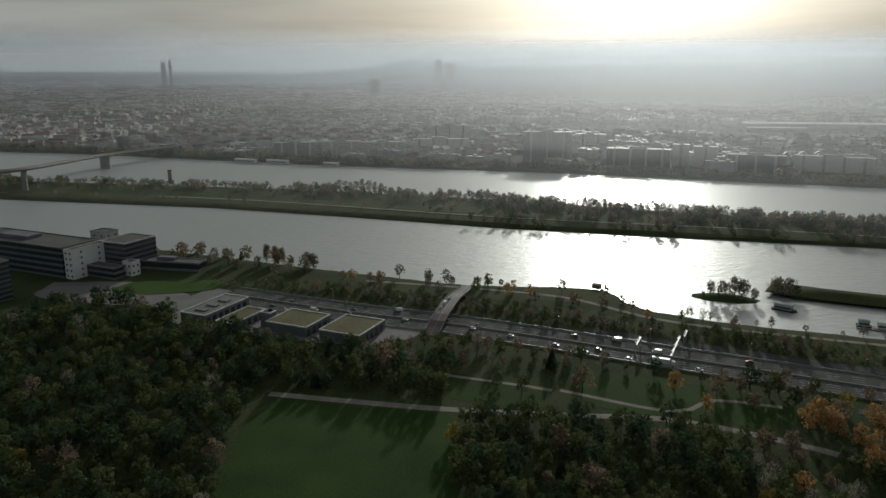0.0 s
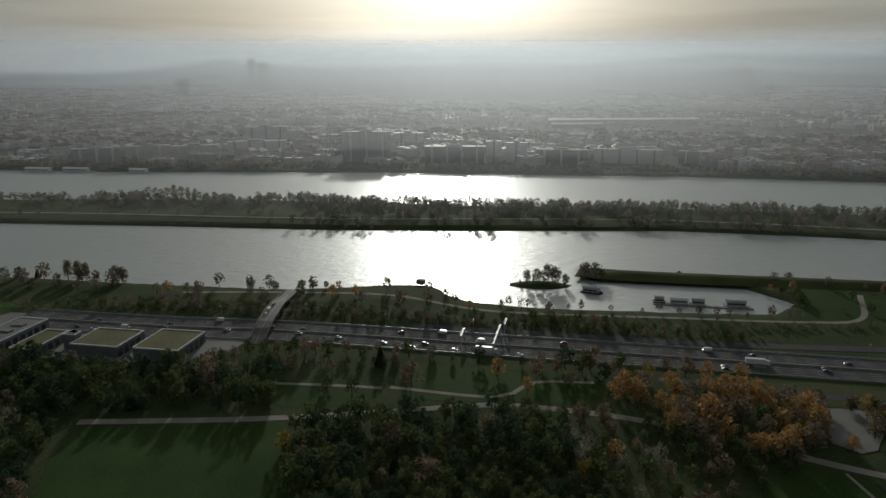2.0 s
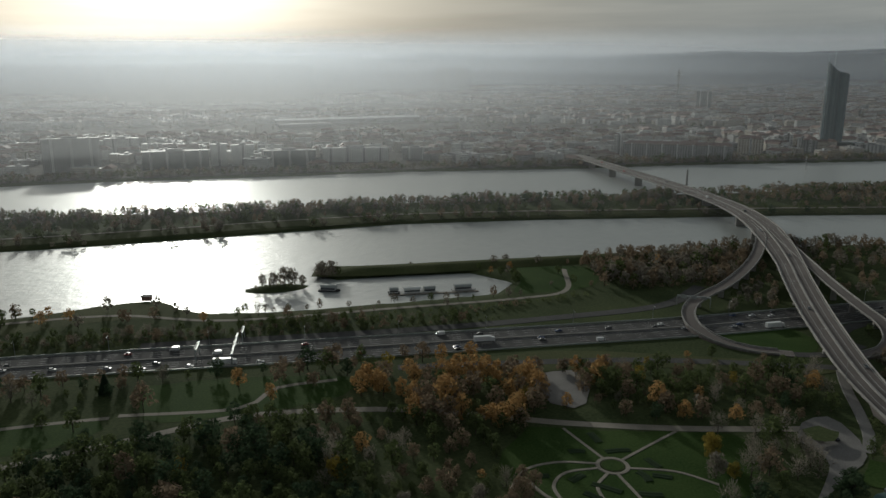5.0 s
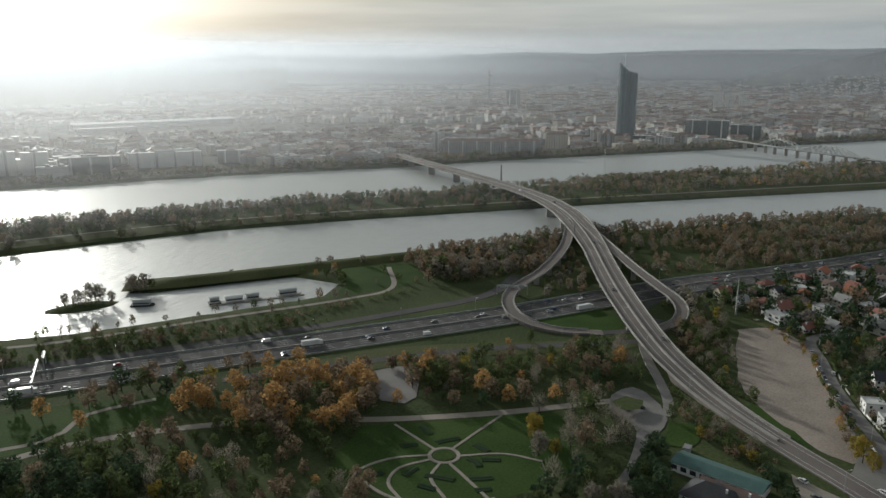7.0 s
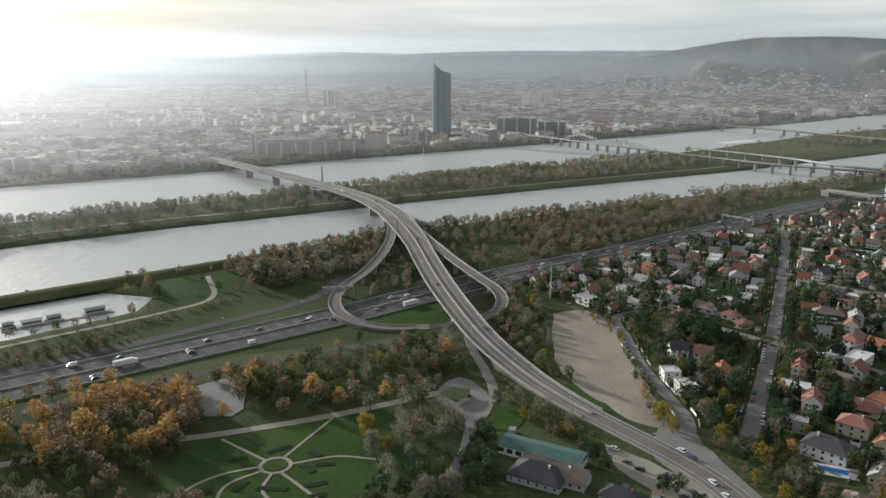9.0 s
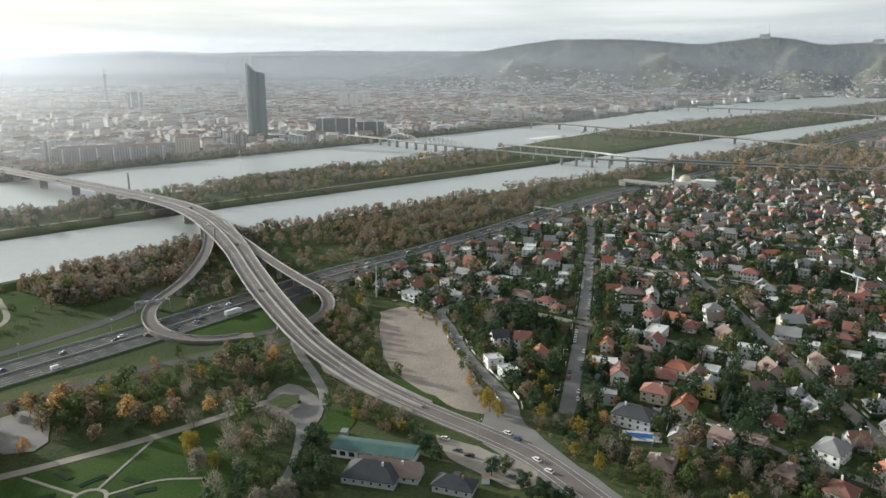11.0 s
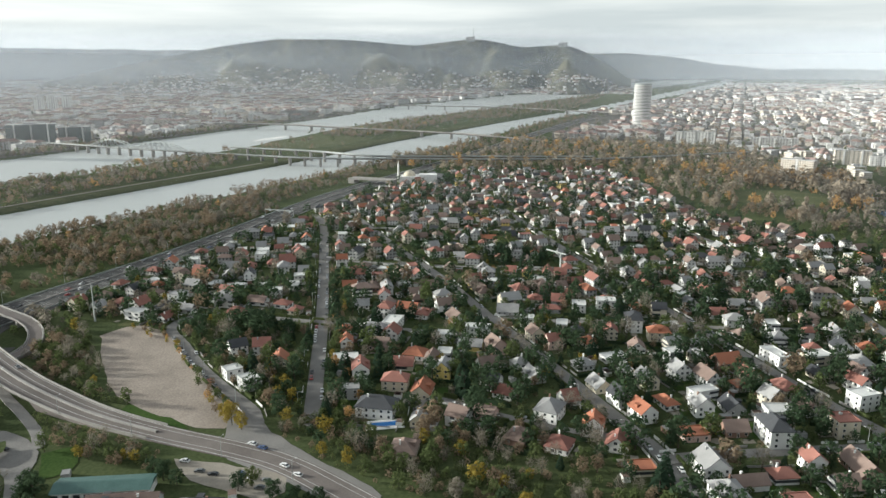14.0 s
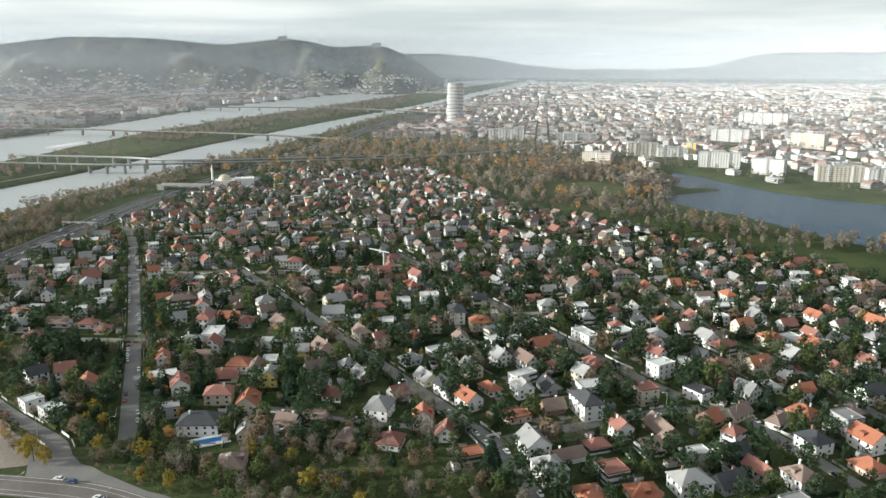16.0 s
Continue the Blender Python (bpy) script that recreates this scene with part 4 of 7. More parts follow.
def slab(az_, dist, w, d, h, wall, label, flat_roof=True, skew=0.0, name="apartment_building", roof_h=0.0):
    """A single far building that stands out: walls with recessed storey bands, cornice, roof and roof house."""
    x, y = landmark(az_, dist, w)
    k = float(squeeze([(x, y, 0)])[0][0] / x) if abs(x) > 1 else 1.0
    sx, sy, sz = squeeze([(x, y, 0)])[0]
    root = empty(name, sx, sy, sz, -az_ + skew, k)
    tagged(root, label, "building", "large buildings of the city")
    a, b = w / 2, d / 2
    part("wall", *boxes([(-a, a, -b, b, -2, h)]), CITY_WALL[wall] if isinstance(wall, str) else wall, root)
    if flat_roof:
        top = part("roof", *boxes([(-a - .3, a + .3, -b - .3, b + .3, h, h + .8)]), M_cityflat, root)
        part("roof_house", *boxes([(-a * .3, a * .25, -b * .5, b * .5, h + .8, h + 3.8)]), CITY_WALL["grey"], top)
    else:
        rv = [(-a - .4, -b - .4, h), (a + .4, -b - .4, h), (a + .4, b + .4, h), (-a - .4, b + .4, h), (-a + b * .8, 0, h + b * .8), (a - b * .8, 0, h + b * .8)]
        part("roof", rv, [(0, 1, 5, 4), (1, 2, 5), (2, 3, 4, 5), (3, 0, 4), (3, 2, 1, 0)], M_cityroof, root)
    n = max(1, int(w / 25))
    for i in range(n):
        u = -a + (i + .5) * w / n
        part("stair_tower", *boxes([(u - 1.8, u + 1.8, -b - .7, -b + .2, 0, h + 1.5)]), CITY_WALL["white"] if wall != "white" else CITY_WALL["grey"], root)
    return root


M_darkglass = windowed(material("dark_glass_facade", (0.060, 0.080, 0.082), (0.11, 0.14, 0.14), 0.25, 0.02, 0.3, 0, spec=0.7), 3.6, 1.6, (0.02, 0.025, 0.03))
for az_, dist, w, h, wall, lb in (
        (-11.1, 1455, 79, 25, "grey", "long pale apartment block on the far bank"), (-7.7, 1411, 73, 30, "beige", "long beige apartment block on the far bank"),
        (-4.6, 1440, 80, 25, "beige", "long beige apartment block on the far bank"), (-0.2, 1498, 110, 25, "white", "long white apartment block behind the quay"),
        (0.5, 1714, 92, 36, "white", "tall white apartment block behind the quay"), (7.9, 1349, 85, 52, "grey", "broad dark stepped tower block near the quay"),
        (11.1, 1606, 64, 28, "white", "white apartment block with bright roof edge"), (14.6, 1313, 104, 29, M_darkglass, "long dark glass office building on the quay"),
        (17.6, 1336, 27, 36, "white", "slim pale tower block on the quay"), (19.3, 1332, 38, 34, "white", "pale tower block on the quay"),
        (22.7, 1295, 86, 27, M_darkglass, "dark glazed office building on the quay"), (27.6, 1347, 116, 24, "white", "long white apartment block with stair towers"),
        (32.2, 1375, 50, 21, "grey", "low grey block on the far bank"), (35.7, 1427, 40, 23, "white", "white block on the far bank"),
        (47.4, 1473, 16, 38, "white", "slim white tower block at the bridge head")):
    slab(az_, dist, w, 15, h, wall, lb)
for az_, dist, w, h, wall, lb in (
        (51.6, 1450, 190, 25, "grey", "very long grey tenement with brown roof on the far bank"), (56.5, 1570, 46, 30, "beige", "brown brick tenement on the far bank"),
        (58.9, 1717, 18, 28, "white", "plain white apartment block near the glass tower"), (59.8, 1716, 20, 23, "white", "plain white apartment block near the glass tower"), (60.3, 1660, 26, 24, "grey", "grey block beside the glass tower"),
        (64.0, 1700, 60, 16, "white", "row of white apartment blocks by the river"), (65.8, 1780, 40, 16, "grey", "low apartment block by the river")):
    slab(az_, dist, w, 15, h, wall, lb, flat_roof=wall == "white")
slab(67.2, 1872, 96, 26, 44, M_darkglass, "long dark green glass office building with rounded back", name="office_building")
slab(69.8, 1890, 66, 24, 34, M_darkglass, "lower dark glass office wing", name="office_building")
slab(53.2, 3092, 54, 40, 78, M_darkglass, "square dark tower block above the roofs", name="tower_block")
for az_ in (67.8, 68.6, 69.5):
    slab(az_, 3210, 36, 16, 61, "white", "white residential tower slab", name="tower_block")
for az_ in (-20.06, 34.3, 35.4):
    slab(az_, 5000, 80 if az_ > 0 else 28, 30, 165 if az_ > 0 else 199, "grey", "distant grey hospital tower" if az_ > 0 else "distant grey tower block on the horizon", name="tower_block")
slab(-5.1, 4300, 54, 50, 105, "grey", "dark square concrete tower", name="tower_block")
slab(-0.33, 6500, 57, 30, 240, "grey", "distant twin high-rise in the haze", name="tower_block")
slab(0.5, 6500, 90, 30, 208, "grey", "distant twin high-rise in the haze", name="tower_block")
for az_, dist, w, h, wall in ((121.3, 1245, 48, 28, "beige"), (124.5, 1475, 56, 24, "beige"), (126.6, 1475, 55, 16, "white"), (129.9, 1338, 66, 25, "white"), (133.2, 1271, 48, 24, "white"), (137.6, 1237, 64, 23, "beige"), (139.8, 1232, 26, 22, "white"), (114.4, 1747, 82, 26, "white"), (119.7, 1744, 90, 18, "grey"), (132.6, 2450, 140, 33, "white"), (135.6, 1739, 72, 30, "beige"), (130.5, 1835, 82, 27, "white")):
    slab(az_, dist, w, 16, h, wall, f"{ {'beige': 'sandy', 'white': 'white', 'grey': 'grey'}[wall]} apartment block behind the lake park", skew=cr.uniform(-30, 30))
slab(127.9, 1494, 18, 14, 26, WALL["yellow"], "bright yellow end block of a housing row")

hall = tagged(empty("railway_hall", 1058, 2066, 0, -9), "very long railway hall with a pale metal roof", "hall", "large buildings of the city")
part("wall", *boxes([(-225, 225, -20, 20, -1, 15)]), CITY_WALL["grey"], hall)
part("roof", [(x, y, z) for x in (-228, 228) for y, z in ((-23, 15), (0, 19), (23, 15))], [(0, 3, 4, 1), (1, 4, 5, 2), (0, 1, 2), (5, 4, 3), (2, 5, 3, 0)], material("metal_roof", (.55, .56, .57), (.72, .73, .74), .32, .02, .3, 0, spec=.6), hall, "pale metal roof")
annex = tagged(empty("freight_shed", 880, 1990, 0, -6), "long low freight shed with a pale roof", "hall", "large buildings of the city")
part("wall", *boxes([(-75, 75, -12, 12, -1, 10)]), CITY_WALL["grey"], annex)
part("roof", *boxes([(-76, 76, -13, 13, 10, 10.8)]), M_cityflat, annex)
for k in range(13):
    LANDMARKS.append((1058 - 216 + 36 * k, 2066 + 34.2 - 5.7 * k, 44))
NOBUILD = [[(1150, -100), (1320, 40), (1560, -110), (1760, -350), (1700, -600), (1494, -760), (1200, -740), (897, -690), (700, -480), (560, -500), (300, -560), (180, -400), (180, 300), (600, 260)],
           [(1200, 0), (1480, -90), (2100, -430), (2700, -760), (2500, -980), (2050, -640), (1700, -380)]]


def low_gardens(x, y):
    return any(poly_dist(np.array([x]), np.array([y]), p)[0] > -12 for p in NOBUILD)


RIVER_TURN = math.atan2(-0.456, 0.89)


def quarter(az0, az1, d0, d1, cell, gap, r, tall=1.0, white=0.4, flat_share=0.45, skip=0.12, inland=45.0):
    """Fills a sector with blocks of buildings laid out parallel to the river."""
    c, s = math.cos(RIVER_TURN), math.sin(RIVER_TURN)
    n = int(d1 / cell) + 1
    U, Wd = np.meshgrid(np.arange(-n, n) * cell, np.arange(-n, n) * cell * 0.8)
    X, Y = U * c - Wd * s, U * s + Wd * c
    A, D = np.degrees(np.arctan2(X, Y)), np.hypot(X, Y)
    keep = (A > az0) & (A < az1) & (D > d0) & (D < d1)
    X, Y = X[keep], Y[keep]
    w, (nn, a, b, dd) = lines_at(X, Y)
    keep = ((w > dd + inland) | (w < nn - inland * 1.5)) & (wetness(X, Y) < -40)
    for x, y in zip(X[keep], Y[keep]):
        if r.random() < skip or low_gardens(x, y) or any(abs(x - p) < q_ and abs(y - o) < q_ for p, o, q_ in LANDMARKS):
            continue
        wall = r.choices(("white", "beige", "grey"), (white, 0.6 - white / 2, 0.4 - white / 2))[0]
        h, fl, tw = r.uniform(11, 23) * tall, r.random() < flat_share, RIVER_TURN + r.gauss(0, 0.05) + (0.5 if int(x / 700) % 2 else 0)
        L, B = cell - gap, cell * 0.8 - gap
        for _ in range(r.choice((1, 2, 2, 3))):
            if r.random() < 0.6:
                city_bar(x + r.uniform(-.1, .1) * L, y + r.choice((-.35, .35, 0)) * B, L * r.uniform(.5, 1), r.uniform(11, 16), h * r.uniform(.85, 1.1), tw, wall, r, fl)
            else:
                city_bar(x + r.choice((-.38, .38)) * L, y + r.uniform(-.1, .1) * B, r.uniform(11, 16), B * r.uniform(.6, 1), h * r.uniform(.85, 1.1), tw, wall, r, fl)


quarter(-45, 112, 1200, 2300, 50, 11, cr, 0.85, 0.45, 0.5)
quarter(-45, 112, 2300, 3600, 66, 13, cr, 0.95, 0.45, 0.5)
quarter(-45, 112, 3600, 6200, 105, 20, cr, 1.0, 0.5, 0.5)
quarter(-45, 110, 6200, 13000, 210, 34, cr, 1.15, 0.5, 0.5, 0.25)
quarter(104, 170, 1180, 2400, 38, 13, cr, 0.52, 0.55, 0.55, 0.38)
quarter(104, 170, 2400, 4200, 54, 16, cr, 0.62, 0.6, 0.6, 0.32)
quarter(108, 170, 4200, 9000, 115, 34, cr, 0.8, 0.6, 0.6, 0.35)
for x, y, z in HILL_SPOTS:
    for _ in range(3):
        if cr.random() < .8 * max(0, 1 - z / 175) * (.5 + noise.noise((x / 420, y / 420, 1.0))):
            city_bar(x + cr.uniform(-60, 60), y + cr.uniform(-60, 60), cr.uniform(12, 34), cr.uniform(10, 16), cr.uniform(7, 15), cr.uniform(0, 3), "white" if cr.random() < .7 else "beige", cr, cr.random() < .4, z - 3)
for k, (V, F, S) in city.items():
    tagged(big_mesh("city_blocks", squeeze(V), F, [CITY_WALL[k], M_cityroof, M_cityflat], S), {"white": "close-packed white city blocks with pale and brown roofs", "beige": "close-packed beige city blocks with brown roofs", "grey": "close-packed grey city blocks with dark roofs"}[k], "city", kind="stuff")

# ---------------------------------------------------------------- towers
M_tower = windowed(material("tower_glass", (0.095, 0.135, 0.155), (0.15, 0.20, 0.22), 0.22, 0.01, 0.2, 0, spec=0.8), 3.5, 2.4, (0.045, 0.066, 0.075))


def lens_prism(cx, cy, rx, ry, z0, top, n=28):
    """An upright oval shaft whose roof slopes: top(x) gives its height."""
    V = []
    for lv in range(2):
        for i in range(n):
            a = 2 * math.pi * i / n
            x, y = cx + rx * math.cos(a), cy + ry * math.sin(a)
            V.append((x, y, z0 if lv == 0 else top(x)))
    F = [(i, (i + 1) % n, n + (i + 1) % n, n + i) for i in range(n)] + [tuple(n + i for i in range(n))]
    return V, F


tx, ty, _ = polar(61.5, 1722)
glass_tower = empty("glass_tower", tx, ty, 0, -61.5)
tagged(glass_tower, "tall dark glass office tower with a slanted peaked crown", "skyscraper")
part("west_shaft", *lens_prism(-6.5, 0, 13.5, 15, 0, lambda x: 176 - (x + 20) * 0.95), M_tower, glass_tower)
part("east_shaft", *lens_prism(8.5, 4, 12.5, 15, 0, lambda x: 155 - max(0, x - 8) * 0.35), M_tower, glass_tower)
part("lift_shaft", *boxes([(-21.5, -19.2, -4, 4, 0, 128)]), WALL["white"], glass_tower, "white lift shaft")
part("crown_rim", *boxes([(-20.2, -18.8, -5, 5, 150, 178)]), M_steel, glass_tower)
part("mast", *tube(0.7, 0.25, 168, 200, 6, cx=-8), M_steel, glass_tower)
part("podium", *boxes([(-45, 60, -14, 16, 0, 14), (-45, 60, -10, 12, 14, 18)]), M_darkglass, glass_tower)

fx, fy, _ = polar(110.56, 2190)
round_tower = empty("round_tower", fx, fy, 0, -110.5)
tagged(round_tower, "pale oval office tower with horizontal window bands", "skyscraper")
part("core", *lens_prism(0, 0, 23.5, 14.5, 0, lambda x: 118), M_glass, round_tower)
for i in range(29):
    part("floor_band", *lens_prism(0, 0, 24.2, 15.2, 3 + i * 4.0, lambda x, i=i: 3 + i * 4.0 + 2.1), WALL["white"], round_tower)
part("crown", *lens_prism(0, 0, 22, 13, 118, lambda x: 121.5), M_steel, round_tower)
part("side_wing", *boxes([(-70, 75, -10, 14, 0, 10)]), WALL["white"], round_tower)


def stack(az_, dist, r, h, label, bulge=0.0):
    x, y, z = squeeze([polar(az_, dist)])[0]
    k = math.hypot(x, y) / dist
    root = empty("chimney_tower", x, y, z, 0, k)
    tagged(root, label, "chimney")
    part("shaft", *tube(r, r * .75, 0, h, 12), CITY_WALL["grey"], root)
    if bulge:
        v, f = tube(r * .8, bulge, h * .78, h * .82, 14)
        v2, f2 = tube(bulge, r * .7, h * .82, h * .88, 14, at=len(v))
        part("platform", v + v2, f + f2, M_steel, root)
    return root


stack(-19.6, 5200, 10, 216, "distant chimney tower with a bulging head", 17)
stack(-19.45, 3120, 3, 103, "slim dark brick smokestack in the city")
stack(51.4, 4300, 7, 160, "incinerator chimney with a ball-shaped platform", 14)
stack(13.0, 4200, 4, 120, "slim distant chimney in the haze")
stack(-31.0, 2500, 4, 60, "slim pale tower by the old town")

church = empty("church", *squeeze([polar(-21.2, 2379)])[0], 21)
tagged(church, "dark church with pointed spires", "church")
part("nave", *boxes([(-14, 14, -25, 25, 0, 22)]), CITY_WALL["grey"], church)
for px_, h in ((-10, 44), (0, 58), (10, 44)):
    part("spire", [(px_ - 4, -4, 0), (px_ + 4, -4, 0), (px_ + 4, 4, 0), (px_ - 4, 4, 0), (px_ - 4, -4, 26), (px_ + 4, -4, 26), (px_ + 4, 4, 26), (px_ - 4, 4, 26), (px_, 0, h)],
         [(0, 1, 5, 4), (1, 2, 6, 5), (2, 3, 7, 6), (3, 0, 4, 7), (4, 5, 8), (5, 6, 8), (6, 7, 8), (7, 4, 8)], CITY_WALL["grey"], church)

mosque = empty("mosque", 1082, -62, 0, -94)
tagged(mosque, "white mosque with dome and slim minaret", "mosque")
part("hall", *boxes([(-14, 14, -12, 12, 0, 10), (14, 40, -9, 9, 0, 12)]), WALL["white"], mosque)
v, f = [], []
for i in range(6):
    e0, e1 = radians(i * 15), radians((i + 1) * 15)
    a, b = tube(9 * math.cos(e0), 9 * math.cos(e1) + .01, 10 + 8 * math.sin(e0), 10 + 8 * math.sin(e1), 16, at=len(v))
    v, f = v + a, f + b
part("dome", v, f, WALL["cream"], mosque)
v, f = tube(1.5, 1.3, 0, 24, 10, cx=-16)
v2, f2 = tube(2.0, 2.0, 24, 25, 10, at=len(v), cx=-16)
v3, f3 = tube(1.2, 0.05, 25, 32, 10, at=len(v) + len(v2), cx=-16)
part("minaret", v + v2 + v3, f + f2 + f3, WALL["white"], mosque)

for az_, e_, lb in ((98.0, 2.2, "hilltop lodge with a transmitter mast"), (104.8, 1.76, "small pale hilltop church")):
    d_ = 7900
    x, y, z = squeeze([polar(az_, d_, EYE + d_ * math.tan(radians(e_)) - 14)])[0]
    root = empty("hilltop_building", x, y, z, -az_, math.hypot(x, y) / d_)
    tagged(root, lb, "building")
    part("wall", *boxes([(-60, 30, -8, 8, -10, 26), (10, 30, -8, 8, 26, 36)]), CITY_WALL["white"], root)
    part("roof", *boxes([(-61, 31, -9, 9, 26, 30)]), M_cityroof, root)
    if az_ < 100:
        part("mast", *tube(3.2, 1.0, 0, 130, 6, cx=14), M_steel, root)

# ---------------------------------------------------------------- bridges


MAIN_WIDTH = 21


def half_width(q_, width):
    """Half the deck's width: a wide bridge narrows where it comes down to the street."""
    if width != MAIN_WIDTH:
        return width / 2
    return float(np.interp(q_.x, [330, 365, 460, 540, 640, 720], [7, 8.8, 10.2, 10.5, 14.5, 14.5]))


def deck(line, width, thick):
    """Closed cross-section of a bridge deck; where it comes down to the ground it becomes a solid ramp."""
    V, F = [], []
    for q_, s in zip(line, sides(line)):
        h = half_width(q_, width)
        t = thick if q_.z > 3.4 else q_.z + 0.6
        k = 0.55 if q_.z > 3.4 else 1.08
        for a, b in ((-h, 0), (h, 0), (h, -0.45), (h * k, -t), (-h * k, -t), (-h, -0.45)):
            V.append(q_ + s * a + Vector((0, 0, b)))
    n = 6
    for i in range(len(line) - 1):
        for j in range(n):
            F.append((i * n + j, (i + 1) * n + j, (i + 1) * n + (j + 1) % n, i * n + (j + 1) % n))
    F += [tuple(range(n)), tuple(reversed(range(len(V) - n, len(V))))]
    return V, F


def bridge(name, pts_, width, label, thick=1.8, pier_step=35.0, pier_w=0.5, parapet=1.0, lanes=(), rail_mat=None, lamp_step=0, skip_pier=lambda x, y: False, far=False):
    line = smooth_line(pts_, 7.0 if not far else 25.0)
    fit_ = (lambda v: [tuple(p) for p in squeeze(v)]) if far else (lambda v: v)
    root = tagged(empty(name, 0, 0, 0), label, "bridge")
    v, f = deck(line, width, thick)
    part("deck", fit_(v), f, M_asphalt2, root)
    for s in (-1, 1):
        edge = [q_ + sv * s * (half_width(q_, width) - .2) for q_, sv in zip(line, sides(line)) if q_.z > .5]
        v, f = ribbon(edge, [(-.2, -.5), (-.2, parapet), (.2, parapet), (.2, -.5)], closed=True)
        part("parapet", fit_(v), f, rail_mat or M_concrete, root)
    for off, wd, hh in lanes:
        ln_ = [q_ + sv * off * (half_width(q_, width) / width * 2 - 1) for q_, sv in zip(line, sides(line)) if not hh or q_.z > .5]
        v, f = ribbon(ln_, [(off - wd / 2, 0.0 if hh else .03), (off - wd / 2, hh or .03), (off + wd / 2, hh or .03), (off + wd / 2, 0.0 if hh else .03)] if hh else [(off - wd / 2, .03), (off + wd / 2, .03)], closed=bool(hh))
        part("median_barrier" if hh else "lane_line", fit_(v), f, M_concrete if hh else M_line, root)
    run, sd = 0.0, sides(line)
    for i in range(1, len(line)):
        run += (line[i] - line[i - 1]).length
        if run > pier_step and line[i].z > 3.4:
            run = 0
            q_, s_ = line[i], sd[i]
            g = gz(q_.x, q_.y)
            if skip_pier(q_.x, q_.y):
                continue
            d_ = Vector((s_.y, -s_.x, 0)) * -1
            hw, ht = width * pier_w / 2, 1.0
            V = [q_ + s_ * a + d_ * b + Vector((0, 0, z_ - q_.z)) for z_ in (min(g, -2.6) - 1.0 if g < -1 else g - .5, q_.z - thick + .1) for a, b in ((-hw, -ht), (hw, -ht), (hw, ht), (-hw, ht))]
            part("pier", fit_(V), [(0, 3, 2, 1), (4, 5, 6, 7), (0, 1, 5, 4), (1, 2, 6, 5), (2, 3, 7, 6), (3, 0, 4, 7)], M_concrete, root)
    return root, line


M_asphalt2 = material("bridge_asphalt", (0.110, 0.094, 0.086), (0.175, 0.152, 0.140), 0.8, 0.05, 2.0, 0.1)
main_bridge, MAIN = bridge("road_bridge", BRIDGE, MAIN_WIDTH, "long curved concrete road bridge over both river arms", 2.6, 92, 0.5, 1.1, lanes=((0, 1.2, 0.9), (-5, 0.25, 0), (5, 0.25, 0), (-9.2, .35, 0), (9.2, .35, 0)))
bridge("ramp_bridge", RAMP_R, 9, "curved concrete exit ramp with parapets", 1.5, 28, 0.4, 0.9, lanes=((-3.6, .25, 0), (3.6, .25, 0)))
bridge("ramp_bridge", RAMP_L, 9, "curved concrete access ramp with parapets", 1.5, 28, 0.4, 0.9, lanes=((-3.6, .25, 0), (3.6, .25, 0)))
bridge("rail_bridge", [(1760, 850, 12), (1592, 596, 12), (1492, 442, 12), (1432, 335, 12), (1361, 214, 12), (1299, 85, 12), (1277, -60, 12), (1267, -154, 11), (1254, -300, 11), (1256, -390, 10), (1276, -494, 10), (1310, -622, 10), (1354, -742, 9), (1420, -900, 9)], 9, "long pale viaduct and bridge on many piers", 1.6, 26, 0.8, 1.0, rail_mat=M_steel)
bridge("underground_bridge", [(1470, 255, 15), (1380, 95, 15), (1305, -12, 14), (1296, -180, 12), (1290, -400, 10)], 8, "railway bridge beside the viaduct with long station roof", 1.6, 30, 0.8, 1.4, rail_mat=M_steel)
bridge("motor_bridge", [(2230, 560, 12), (2160, 400, 13), (2138, 290, 13), (2084, 184, 13), (1975, 40, 12), (1888, -80, 12), (1828, -152, 12), (1770, -225, 12), (1702, -287, 11), (1620, -400, 6)], 16, "low concrete road bridge over the river", 2.6, 85, 0.6, 0.9)
bridge("motor_bridge", [(3330, 120, 12), (3205, -99, 13), (3000, -509, 13), (2710, -790, 11), (2500, -930, 8)], 18, "distant low road bridge over both river arms", 2.5, 70, 0.7, 0.9, far=True)
left_bridge, _ = bridge("road_bridge", [(-620, 800, 36), (-575, 900, 36), (-552, 984, 33), (-562, 1107, 27), (-572, 1259, 20), (-545, 1388, 16), (-477, 1572, 12), (-400, 1720, 8)], 20, "broad concrete road bridge with slim tall piers", 2.6, 4000, 0.5, 1.0, lanes=((0, .8, .8),))
for x, y, z, w in ((-556, 990, 31, 6), (-570, 1262, 18, 16), (-520, 1450, 13, 14)):
    v, f = loft([(x - w / 2, x + w / 2, y - 2, y + 2, -6), (x - w / 2, x + w / 2, y - 2, y + 2, z - 3), (x - w * .7, x + w * .7, y - 2, y + 2, z)])
    part("pier", v, f, M_concrete, left_bridge)

brick_tower = tagged(empty("brick_tower", -394, 1075, 1, 20), "small red-brown tower among island trees", "tower")
part("shaft", *boxes([(-2.6, 2.6, -2.6, 2.6, 0, 17)]), WALL["brown"], brick_tower)
part("cap", *boxes([(-3, 3, -3, 3, 17, 18)]), M_dark, brick_tower)

